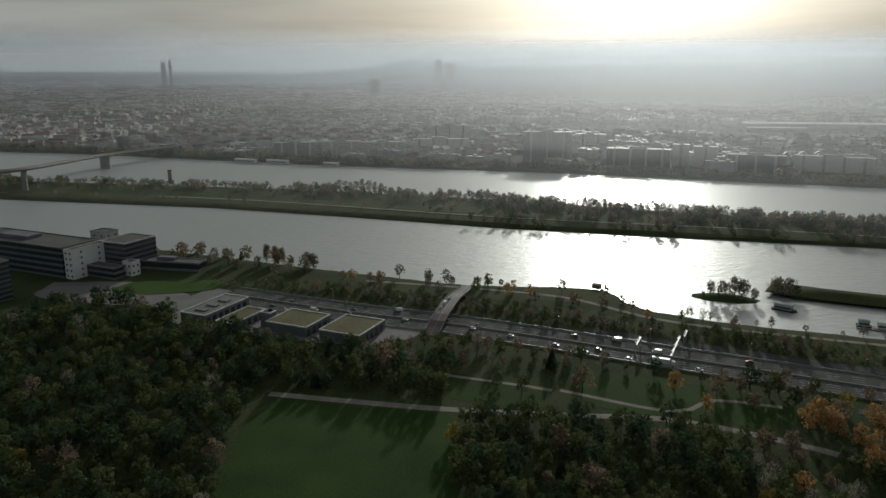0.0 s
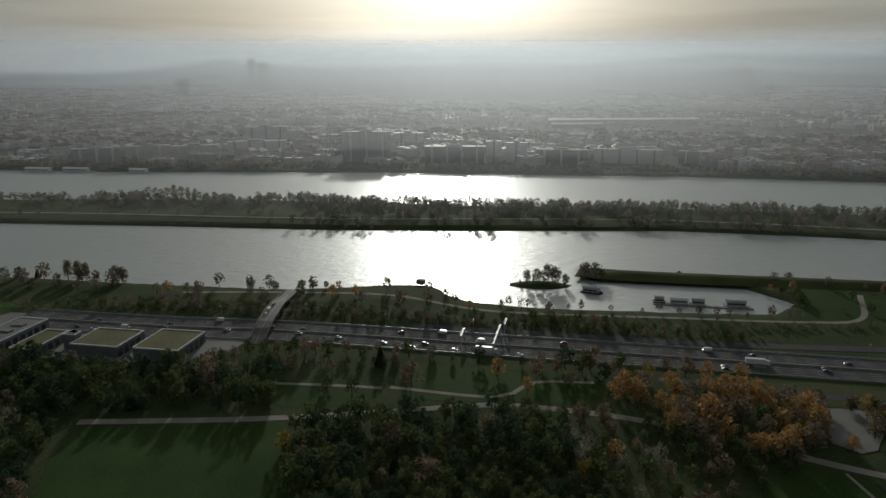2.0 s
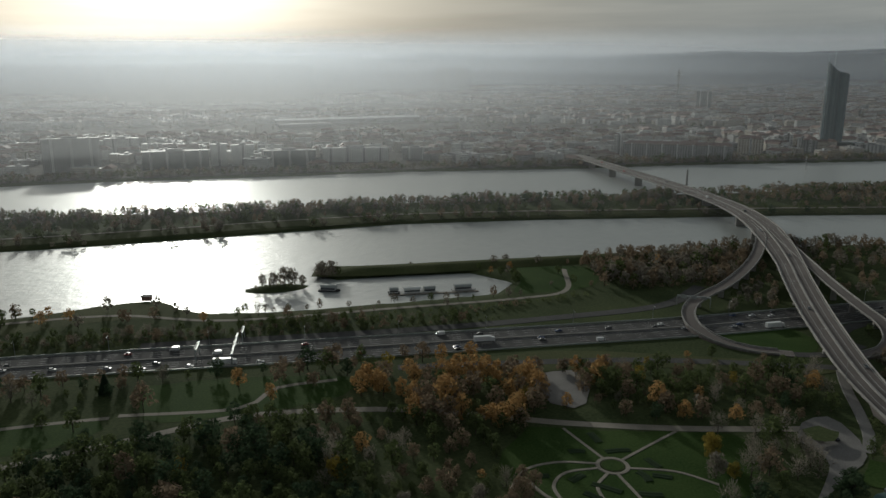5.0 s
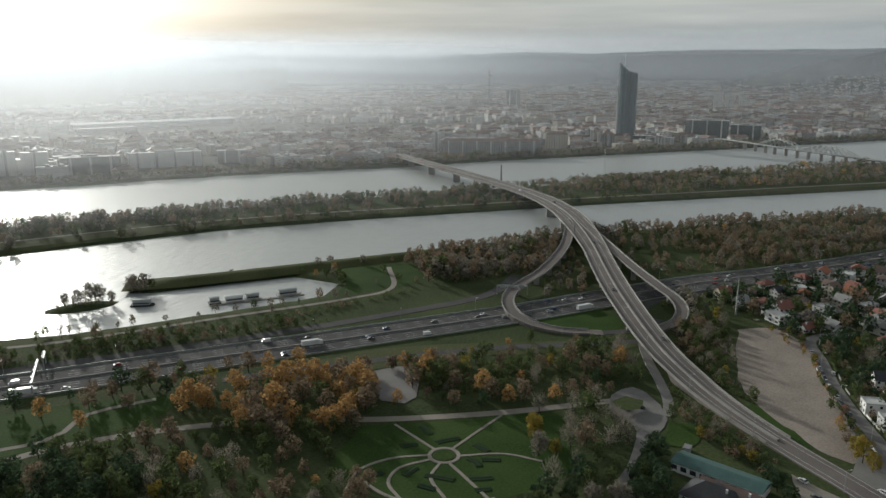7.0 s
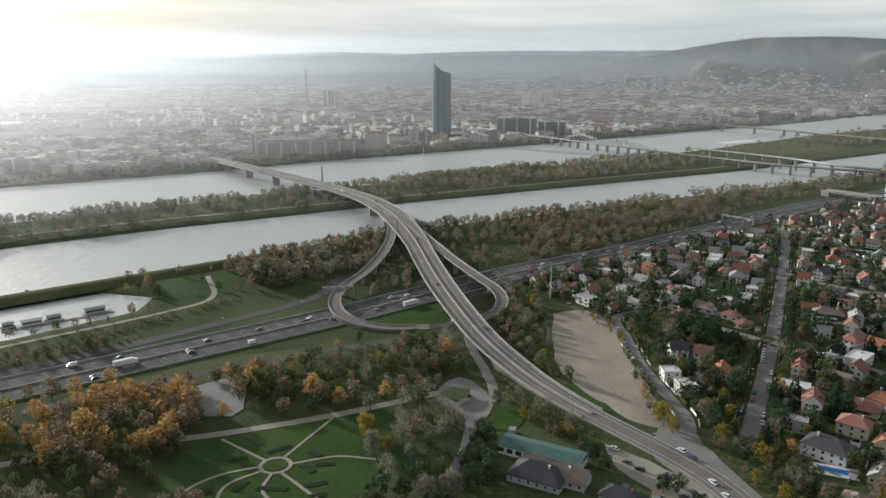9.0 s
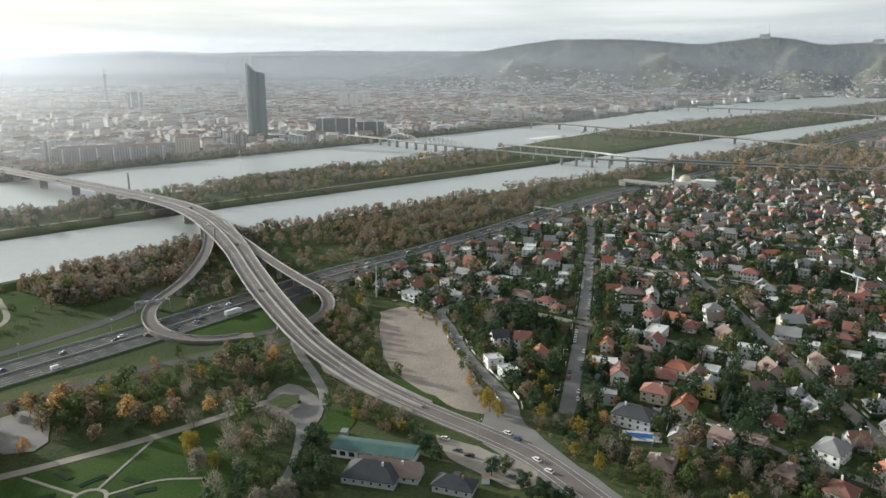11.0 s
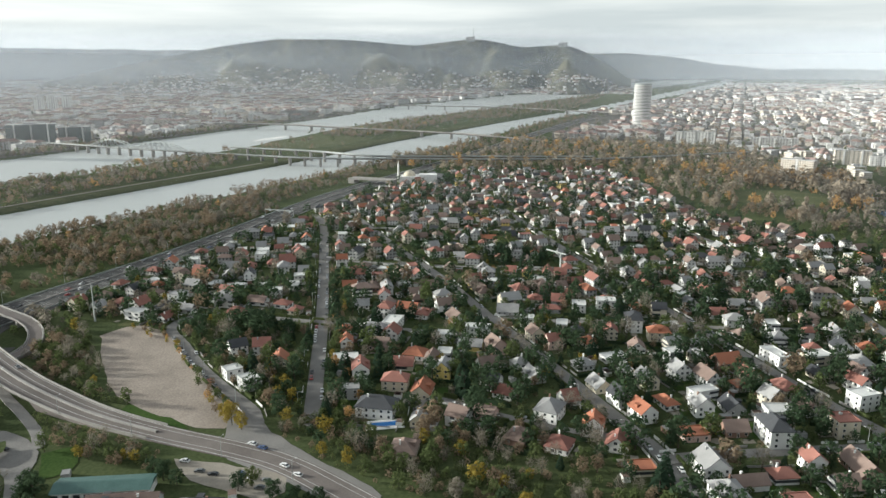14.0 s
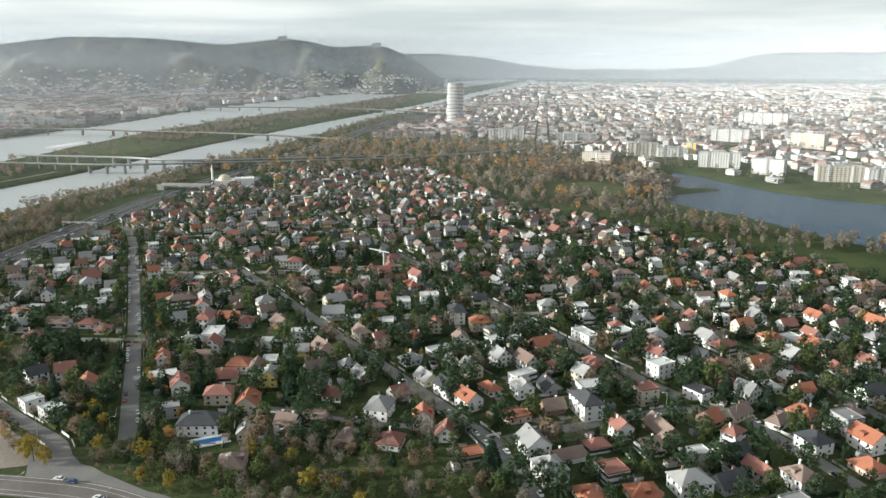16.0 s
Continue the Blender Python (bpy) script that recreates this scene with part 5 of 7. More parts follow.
# lattice girders of the old river bridge
truss = tagged(empty("truss_girder", 0, 0, 0), "pale steel lattice girder with a bowed top chord on the bridge", "girder")
for s in (-1, 1):
    for k, ((ax, ay), (bx, by)) in enumerate((((1556, 541), (1492, 442)), ((1492, 442), (1432, 335)))):
        n, V, F = 10, [], []
        A, Bv = Vector((ax, ay, 12)), Vector((bx, by, 12))
        dr = (Bv - A).normalized()
        sd = Vector((dr.y, -dr.x, 0)) * s * 4.9
        low = [A.lerp(Bv, i / n) + sd for i in range(n + 1)]
        top = [p + Vector((0, 0, 3 + 12 * math.sin(math.pi * i / n))) for i, p in enumerate(low)]
        bars = [(top[i], top[i + 1]) for i in range(n)] + [(low[i], top[i]) for i in range(n + 1)] + [(low[i], top[i + 1]) if i < n / 2 else (top[i], low[i + 1]) for i in range(n)]
        for p0, p1 in bars:
            d_ = (p1 - p0).normalized()
            e1 = d_.orthogonal().normalized() * .55
            e2 = d_.cross(e1)
            b0 = len(V)
            V += [p + e for p in (p0, p1) for e in (e1, e2, -e1, -e2)]
            F += [(b0 + i, b0 + (i + 1) % 4, b0 + 4 + (i + 1) % 4, b0 + 4 + i) for i in range(4)]
        part("lattice", V, F, M_steel, truss)

overpass = tagged(empty("overpass", 1075, -8, 0, 63), "dark concrete overpass above the motorway", "bridge")
part("deck", *boxes([(-35, 35, -8, 8, 5.5, 7)]), M_concrete, overpass)
for s in (-1, 1):
    part("parapet", *boxes([(-35, 35, s * 8 - .2, s * 8 + .2, 7, 8)]), M_concrete, overpass)
    part("abutment", *boxes([(s * 30 - 5, s * 30 + 5, -8, 8, -.3, 5.5)]), M_concrete, overpass)

bridge("overpass", OVERPASS, 10, "short concrete overpass carrying a street over the motorway", 1.3, 60, .5, .9, lanes=((0, .2, 0),))

# elevated railway roofs of the far city
x, y = landmark(26.9, 2438, 60)
railroof = tagged(empty("station_roof", x, y, 0, -26.9), "long pale elevated station roof", "roof")
part("roof_sheet", *boxes([(-220, 220, -9, 9, 10, 11.2)]), M_cityflat, railroof)
for i in range(12):
    part("column", *boxes([(-210 + i * 38, -208 + i * 38, -2, 2, 0, 10)]), M_concrete, railroof)

# ---------------------------------------------------------------- motorway furniture
for line_, off, wd, hh, nm, mt in ((MOTORWAY, 0, .7, .9, "median_barrier", M_concrete), (MOTORWAY, -17.2, .3, .9, "guard_rail", M_steel), (MOTORWAY, 17.2, .3, .9, "guard_rail", M_steel)):
    ln = [p + Vector((0, 0, .2)) for p in smooth_line(line_, 12)]
    v, f = ribbon(ln, [(off - wd / 2, 0), (off - wd / 2, hh), (off + wd / 2, hh), (off + wd / 2, 0)], closed=True)
    tagged(part(nm, v, f, mt), "long grey concrete barrier between the carriageways" if nm == "median_barrier" else "long galvanised steel guard rail beside the motorway", "barrier", kind="structure")
ln = [p + Vector((0, 0, .28)) for p in smooth_line(MOTORWAY, 6)]
sd = sides(ln)
for off in (-15.6, -1.8, 1.8, 15.6):
    v, f = ribbon(ln, [(off - .16, 0), (off + .16, 0)])
    tagged(part("edge_line", v, f, M_line), "solid white road line", "road marking", kind="structure")
V, F = [], []
for off in (-11.8, -8.2, -5, 5, 8.2, 11.8):
    for i in range(0, len(ln) - 1, 2):
        b0 = len(V)
        V += [ln[i] + sd[i] * (off - .12), ln[i] + sd[i] * (off + .12), ln[i + 1] + sd[i + 1] * (off + .12), ln[i + 1] + sd[i + 1] * (off - .12)]
        F.append((b0, b0 + 1, b0 + 2, b0 + 3))
tagged(part("lane_dashes", V, F, M_line), "broken white lane lines of the motorway", "road marking", kind="stuff")


def gantry(x, y, turn, span, label):
    root = tagged(empty("sign_gantry", x, y, .2, turn), label, "gantry")
    for s in (-1, 1):
        part("post", *boxes([(s * span / 2 - .25, s * span / 2 + .25, -.3, .3, 0, 7.2)]), M_steel, root)
    part("beam", *boxes([(-span / 2, span / 2, -.5, .5, 6.4, 7.4)]), M_steel, root)
    for i in range(3):
        u = (-.3 + i * .3) * span
        part("sign_panel", *boxes([(u - 1.7, u + 1.7, .55, .7, 5.4, 8.0)]), M_steel, root)
    return root


gantry(132, 406, 65, 34, "tall pale steel sign gantry over the motorway")
gantry(144, 426, 65, 12, "narrow steel sign gantry over the slip road")
gantry(113, 414, 65, 14, "narrow steel sign gantry over the motorway")
gantry(425, 316, 128, 22, "white steel sign gantry across the ramps")
gantry(840, 98, 65, 36, "steel sign gantry over the motorway")

lamp = tagged(empty("street_lamp", 0, 0, 0), "slim grey street lamp with a curved arm", "street lamp", "street lamps")
part("mast", *tube(.14, .08, 0, 9.5, 8), M_steel, lamp)
arm = part("arm", *boxes([(-.05, 2.0, -.05, .05, 9.35, 9.48)]), M_steel, lamp)
part("lamp_head", *boxes([(1.6, 2.5, -.18, .18, 9.25, 9.42), (1.7, 2.4, -.12, .12, 9.18, 9.25)]), M_frame, arm)
spots = []
for q_, s_ in list(zip(MAIN, sides(MAIN)))[20::6]:
    spots.append((q_ + s_ * (half_width(q_, MAIN_WIDTH) + .3), math.degrees(math.atan2(-s_.y, -s_.x))))
for q_, s_ in list(zip(ln, sd))[4:170:9]:
    spots.append((q_ - s_ * 17.9, math.degrees(math.atan2(s_.y, s_.x))))
for x, y in ((345, 35), (400, 36), (455, 37), (510, 39), (565, 42), (620, 44), (680, 47), (740, 52), (470, 120), (430, 108), (390, 88), (355, 66)):
    spots.append((Vector((x, y, 0)), -90))
for x, y in ((300, -112), (340, -102), (385, -93), (285, -180), (283, -215), (262, -238), (230, -240), (320, -216), (350, -302), (300, -306)):
    spots.append((Vector((x, y, 0)), 60))
first = True
for q_, a in spots:
    m = pose(q_.x, q_.y, max(q_.z, 0), 0, 0, a)
    if first:
        lamp.matrix_basis = m
        first = False
    else:
        copy_thing(lamp, m)

pylon = tagged(empty("power_mast", 490, 178, 0), "slim dark lattice mast", "mast")
part("mast", *tube(.7, .2, 0, 26, 4), M_steel, pylon)
crane = tagged(empty("crane", 560, -150, 0, 30), "small building-site crane among houses", "crane")
part("tower", *boxes([(-.5, .5, -.5, .5, 0, 20)]), M_steel, crane)
part("jib", *boxes([(-6, 16, -.35, .35, 20, 20.8)]), M_steel, crane)
obelisk = tagged(empty("bridge_pylon", 850, 655, 0, 0), "slim concrete pillar beside the bridge", "pillar")
part("shaft", *tube(1.6, 1.1, -3, 27, 8), M_concrete, obelisk)

# ---------------------------------------------------------------- vehicles
PAINT = {k: material(k + "_car_paint", [c * .8 for c in col], col, .3, 1, 5, 0, spec=.6) for k, col in (("white", (.75, .75, .75)), ("silver", (.42, .43, .45)), ("grey", (.12, .125, .13)), ("black", (.02, .02, .022)), ("red", (.32, .03, .025)), ("blue", (.04, .08, .2)))}


def side_profile(prof, half, inset=0.0):
    V = [(x, s * (half - (inset if z > 1.0 else 0)), z) for s in (-1, 1) for x, z in prof]
    n = len(prof)
    F = [tuple(range(n)), tuple(reversed(range(n, 2 * n)))] + [(i, n + i, n + (i + 1) % n, (i + 1) % n) for i in range(n)]
    return V, F


def vehicle(kind):
    root = empty(kind, 0, 0, 0)
    if kind == "car":
        part("body", *side_profile([(-2.15, .3), (2.15, .3), (2.2, .62), (2.0, .8), (1.0, .92), (-1.95, .95), (-2.2, .8)], .88), M_frame, root)
        part("cabin", *side_profile([(1.05, .92), (.35, 1.4), (-1.2, 1.42), (-1.95, .95)], .80, .12), M_glass, root)
        part("roof", *side_profile([(.38, 1.38), (.3, 1.46), (-1.15, 1.47), (-1.25, 1.40)], .72, .06), M_frame, root)
        ax, r = (1.35, -1.3), .33
    elif kind == "van":
        part("body", *side_profile([(-2.7, .35), (2.5, .35), (2.6, .9), (2.0, 1.2), (1.5, 2.1), (1.2, 2.25), (-2.65, 2.25), (-2.75, 2.1)], 1.0), M_frame, root)
        part("windscreen", *side_profile([(2.06, 1.22), (1.56, 2.02), (1.40, 2.02), (1.8, 1.22)], 1.01), M_glass, root)
        ax, r = (1.7, -1.7), .38
    else:
        part("trailer", *boxes([(-6.5, 4.0, -1.25, 1.25, 1.0, 3.9)]), M_frame, root)
        part("cab", *side_profile([(4.2, .5), (6.3, .5), (6.35, 1.8), (6.1, 3.0), (4.2, 3.2)], 1.2), M_frame, root)
        part("windscreen", *boxes([(6.2, 6.37, -1.05, 1.05, 1.9, 2.7)]), M_glass, root)
        ax, r = (5.2, -3.2, -4.5), .5
    wheel = None
    for x in ax:
        for s in (-1, 1):
            if wheel is None:
                v, f = tube(r, r, -.11, .11, 12)
                v2, f2 = tube(r * .6, r * .5, .11, .13, 8, at=len(v))
                wheel = part("wheel", v + v2, f + f2, [M_dark, M_steel], root, slots=[0] * len(f) + [1] * len(f2))
                w = wheel
            else:
                w = new("wheel", wheel.data)
                w.parent = root
            w.matrix_basis = pose(x, s * (.82 if kind == "car" else .95 if kind == "van" else 1.1), r, -90 * s, 0, 0)
    return root


models = {k: vehicle(k) for k in ("car", "van", "lorry")}
vr = random.Random(5)
used = set()


def park(kind, x, y, z, turn, where, colour=None):
    colour = colour or vr.choices(list(PAINT), (.34, .2, .18, .16, .06, .06))[0]
    m = pose(x, y, z, 0, 0, turn)
    if kind in used:
        ob = copy_thing(models[kind], m)
    else:
        ob = models[kind]
        ob.matrix_basis = m
        used.add(kind)
    for c in ob.children:
        if c.name.split(".")[0] in ("body", "roof", "trailer", "cab"):
            wear(c, PAINT[colour])
    tagged(ob, f"{colour} {kind} {where}", kind, "vehicles " + where)
    return ob


road_len = len(ln)
taken = []
for _ in range(92):
    i = vr.randrange(8, min(road_len - 40, 185))
    off = vr.choice((-13.5, -10, -6.6, -3.4, 3.4, 6.6, 10, 13.5))
    if any(abs(i - j) < 3 and abs(off - o) < 2 for j, o in taken):
        continue
    taken.append((i, off))
    q_ = ln[i] + sd[i] * off
    d_ = ln[i + 1] - ln[i]
    kind = vr.choices(("car", "van", "lorry"), (.80, .14, .06))[0]
    park(kind, q_.x, q_.y, .26, math.degrees(math.atan2(d_.y, d_.x)) + (180 if off < 0 else 0), "driving on the motorway", "white" if kind != "car" else None)
for i, off in ((30, 3), (44, -3), (60, 6), (75, -6), (92, 3), (104, -3), (118, 6), (131, -3), (150, 3), (162, -6)):
    if i < len(MAIN) - 1:
        q_ = MAIN[i] + sides(MAIN)[i] * off
        d_ = MAIN[i + 1] - MAIN[i]
        turn = math.degrees(math.atan2(d_.y, d_.x))
        ob = park("car" if i % 4 else "van", q_.x, q_.y, q_.z + .04, turn, "driving on the flyover")
for k in range(44):
    x = 348 + k * 8.2 + vr.uniform(-1, 1)
    if vr.random() < 0.75 and abs(x - 477) > 8 and abs(x - 640) > 8:
        park("car", x, np.interp(x, [345, 480, 640, 793], [27, 31, 38, 47]) + vr.choice((-3, 3)), .21, 2 if vr.random() < .5 else 182, "parked along the street")
for k in range(15):
    x = 372 + k * 5.6
    park("car", x, np.interp(x, [373, 406, 440, 474], [74, 94, 110, 126]) + 3.6, .22, 31, "parked beside the gravel lot")
for x, y, a in ((291, 70, 75), (288, 64, 78), (287, 52, 30), (284, 49, 35), (281, 42, 60), (276, 44, 80), (300, 78, 70), (425, 100, 20), (322, 165, 80), (318, 158, 70), (312, 52, 60), (308, 47, 60), (284, 30, 55), (292, 36, 50)):
    park("car", x, y, .26, a, "parked on the forecourt")
for line_ in (ROADS[6][0], ROADS[7][0], ROADS[9][0], ROADS[10][0], ROADS[8][0]):
    lp = smooth_line(line_, 9)
    ls = sides(lp)
    for i in range(2, len(lp) - 1):
        if lp[i].length < 620 and vr.random() < 0.34:
            d_ = lp[i + 1] - lp[i]
            q_ = lp[i] + ls[i] * vr.choice((-2.6, 2.6))
            park("car", q_.x, q_.y, .21, math.degrees(math.atan2(d_.y, d_.x)), "parked along the street")
for x, y, z, k in ((4.5, 500, 5.65, "car"), (1.5, 489, 5.65, "van"), (-1, 480, 5.65, "car"), (-60, 470, .26, "car"), (-66, 466, .26, "car")):
    park(k, x, y, z, 75, "standing on the overpass" if z > 1 else "parked by the river road")

# ---------------------------------------------------------------- office complex, low halls, boats
M_facade = material("grey_cladding", (0.12, 0.13, 0.135), (0.20, 0.21, 0.215), .6, .1, 1, .05)
M_greenroof = material("planted_roof", (0.085, 0.080, 0.030), (0.15, 0.135, 0.055), .95, .06, .7, .3)


def office(x, y, turn, w, d, h, label, wall=None, storeys=6, rim=None, banded=True):
    """A slab of offices with glazed storey bands between parapet strips, or with small single windows."""
    root = tagged(empty("office_building", x, y, 0, turn), label, "office building", "offices by the river")
    a, b = w / 2, d / 2
    part("wall", *boxes([(-a, a, -b, b, -.3, h)]), wall or M_facade, root)
    for i in range(storeys):
        z = h * (i + .34) / storeys
        if banded:
            part("window_band", *boxes([(-a - .06, a + .06, -b - .06, b + .06, z, z + h / storeys * .58)]), M_glass, root)
        else:
            for u in (-.5, .5):
                part("window", *boxes([(u * a - .8, u * a + .8, -b - .06, -b, z, z + 1.6)]), M_glass, root)
                part("window", *boxes([(a, a + .06, u * b - .8, u * b + .8, z, z + 1.6)]), M_glass, root)
    part("parapet", *boxes([(-a - .2, a + .2, -b - .2, -b + .3, h, h + .9), (-a - .2, a + .2, b - .3, b + .2, h, h + .9), (-a - .2, -a + .3, -b + .3, b - .3, h, h + .9), (a - .3, a + .2, -b + .3, b - .3, h, h + .9)]), rim or M_concrete, root)
    part("roof", *boxes([(-a + .3, a - .3, -b + .3, b - .3, h, h + .3)]), M_roofing, root)
    if w > 50:
        part("roof_house", *boxes([(-a * .5, a * .1, -b * .4, b * .4, h + .3, h + 3)]), M_facade, root)
    FOOT.append((x, y, max(w, d) * .6))
    return root


M_roofing = material("roofing_felt", (0.07, 0.068, 0.066), (0.13, 0.126, 0.12), .9, .1, 1.2, .1)
M_bluegrey = material("blue_grey_cladding", (0.10, 0.125, 0.14), (0.16, 0.19, 0.205), .5, .1, 1, .05)
office(-343, 611, -24, 112, 34, 24, "long dark glazed conference building with flat roof", M_bluegrey, 5)
office(-285, 585, -24, 9, 34, 23, "white end block with few small windows", WALL["white"], 5, M_frame, False)
office(-260, 607, -24, 27, 33, 24, "square dark glazed office block with pale roof frame", M_facade, 6, M_frame)
office(-287, 624, -24, 17, 14, 27, "pale lift and service tower with few windows", WALL["grey"], 5, None, False)
office(-345, 470, 63, 120, 22, 28, "long blue-grey office slab with ribbon windows", M_bluegrey, 8)
office(-268, 578, -24, 30, 10, 9, "low glazed connecting wing", None, 2)
office(-249, 583, -24, 9, 9, 11, "small white cube of the entrance", WALL["white"], 2, M_frame, False)
office(-222, 602, -12, 52, 14, 7, "low dark pavilion with flat roof", None, 1)


def hall(x, y, turn, w, d, h, label, green=True):
    root = tagged(empty("low_hall", x, y, 0, turn), label, "hall", "low halls by the motorway")
    a, b = w / 2, d / 2
    part("wall", *boxes([(-a, a, -b, b, -.3, h)]), M_facade, root)
    part("roof", *boxes([(-a + .6, a - .6, -b + .6, b - .6, h, h + .25)]), M_greenroof if green else M_street, root)
    part("parapet", *boxes([(-a - .1, a + .1, -b - .1, -b + .6, h, h + .7), (-a - .1, a + .1, b - .6, b + .1, h, h + .7), (-a - .1, -a + .6, -b + .6, b - .6, h, h + .7), (a - .6, a + .1, -b + .6, b - .6, h, h + .7)]), M_frame, root)
    for i in range(int(w / 6)):
        u = -a + 3 + i * 6
        part("gate", *boxes([(u - 1.9, u + 1.9, -b - .08, -b, 0, h * .75)]), M_glass, root)
    if not green:
        for i in range(3):
            part("skylight", *boxes([(-a * .7 + i * a * .5, -a * .7 + i * a * .5 + 4, -b * .4, b * .4, h + .25, h + .9)]), M_glass, root)
    FOOT.append((x, y, max(w, d) * .6))
    return root


hall(-152, 483, 66, 44, 20, 7, "low hall with grey flat roof and skylights", False)
hall(-131, 467, 66, 32, 15, 5, "low hall with planted roof")
hall(-92, 458, 66, 28, 30, 6, "low hall with brown planted roof and pale rim")
hall(-56, 445, 66, 32, 28, 6, "low hall with green planted roof and pale rim")
hall(-112, 462, 66, 6, 8, 9, "pale stair tower between the halls", False)
flat("plaza", [(-175, 548), (-120, 520), (-20, 475), (-30, 430), (-110, 440), (-190, 480)], M_street, .12, "grey asphalt yard between low halls", "yard")
flat("plaza", [(-300, 560), (-240, 560), (-185, 528), (-190, 500), (-290, 520)], M_street, .17, "grey paved forecourt of the offices", "yard")
flat("lawn", [(-249, 543), (-233, 562), (-173, 565), (-172, 540), (-220, 528)], M_meadow_bright, .42, "bright green lawn beside the offices", "grass")

school = tagged(empty("school_building", 279, 103, 0, 90), "long low school building with green metal roof", "school")
part("wall", *boxes([(-18, 18, -5.5, 5.5, -.3, 4.2)]), WALL["white"], school)
part("roof", [(-18.6, -6.2, 4.1), (18.6, -6.2, 4.1), (18.6, 6.2, 4.1), (-18.6, 6.2, 4.1), (-18.6, -.4, 5.6), (18.6, -.4, 5.6), (18.6, .4, 5.6), (-18.6, .4, 5.6)],
     [(0, 1, 5, 4), (4, 5, 6, 7), (2, 3, 7, 6), (1, 2, 6, 5), (3, 0, 4, 7), (3, 2, 1, 0)], ROOF["teal"], school)
for i in range(9):
    part("window", *boxes([(-16.5 + i * 4, -14 + i * 4, -5.56, -5.5, 1.2, 3.2)]), M_glass, school)
    part("window", *boxes([(-16.5 + i * 4, -14 + i * 4, 5.5, 5.56, 1.2, 3.2)]), M_glass, school)
FOOT.append((279, 103, 20))
for x, y, turn, w, d, st, roof in ((262, 98, 90, 22, 14, 1, "dark"), (266, 92, 90, 26, 10, 1, "brown"), (262, 64, 85, 16, 9, 1, "dark")):
    house(x, y, roof, "grey", "hip" if w < 25 else "gable", w, d, st, turn=turn, rnd=hr)

# garden fences, hedges and sheds
V, F, S = [], [], []
for line_, wd in ROADS[5:16]:
    lp = smooth_line(line_, 9)
    for i in range(len(lp) - 1):
        for s in (-1, 1):
            if hr.random() < .3 or poly_dist(np.array([lp[i].x]), np.array([lp[i].y]), SUBURB)[0] < 0:
                continue
            d_ = (lp[i + 1] - lp[i]).normalized()
            o = Vector((d_.y, -d_.x, 0)) * s * (wd / 2 + hr.uniform(1.4, 2.2))
            kind = hr.random()
            w, h = (.12, hr.uniform(.9, 1.4)) if kind < .5 else (.55, hr.uniform(1.2, 2.0))
            sd_ = Vector((d_.y, -d_.x, 0)) * w
            p0, p1, n = lp[i] + o, lp[i] + o + d_ * 7.6, len(V)
            V += [p + e + Vector((0, 0, z)) for z in (-.1, h) for p, e in ((p0, -sd_), (p0, sd_), (p1, sd_), (p1, -sd_))]
            F += [(n, n + 1, n + 5, n + 4), (n + 1, n + 2, n + 6, n + 5), (n + 2, n + 3, n + 7, n + 6), (n + 3, n, n + 4, n + 7), (n + 4, n + 5, n + 6, n + 7)]
            S += [0 if kind < .3 else 1 if kind < .5 else 2] * 5
tagged(part("garden_fences", V, F, [WALL["white"], M_concrete, LEAF["olive"]], slots=S), "low garden walls and clipped hedges along the streets", "fence", kind="stuff")
V, F, S = [], [], []
for x, y, r_ in list(FOOT) * 2:
    if 200 < x < 1150 and y < 200 and hr.random() < .6:
        a = hr.uniform(0, 6.28)
        px_, py_ = x + math.cos(a) * (r_ + 4), y + math.sin(a) * (r_ + 4)
        if road_clear(px_, py_) < 4 or any(math.hypot(px_ - p, py_ - q_) < w_ for p, q_, w_ in FOOT):
            continue
        v, f = box(-hr.uniform(1.5, 3), hr.uniform(1.5, 3), -1.6, 1.6, -.2, 2.4, at=len(V))
        m = pose(px_, py_, 0, 0, 0, street_turn(px_, py_))
        V += [m @ Vector(p) for p in v]
        F += f
        k = hr.choice((0, 1, 1, 2))
        S += [3, 4 + k % 2] + [k] * 4
tagged(part("garden_sheds", V, F, [WALL["brown"], WALL["white"], WALL["grey"], M_dark, ROOF["grey"], ROOF["brown"]], slots=S), "small garden sheds and garages between the houses", "sheds", kind="stuff")

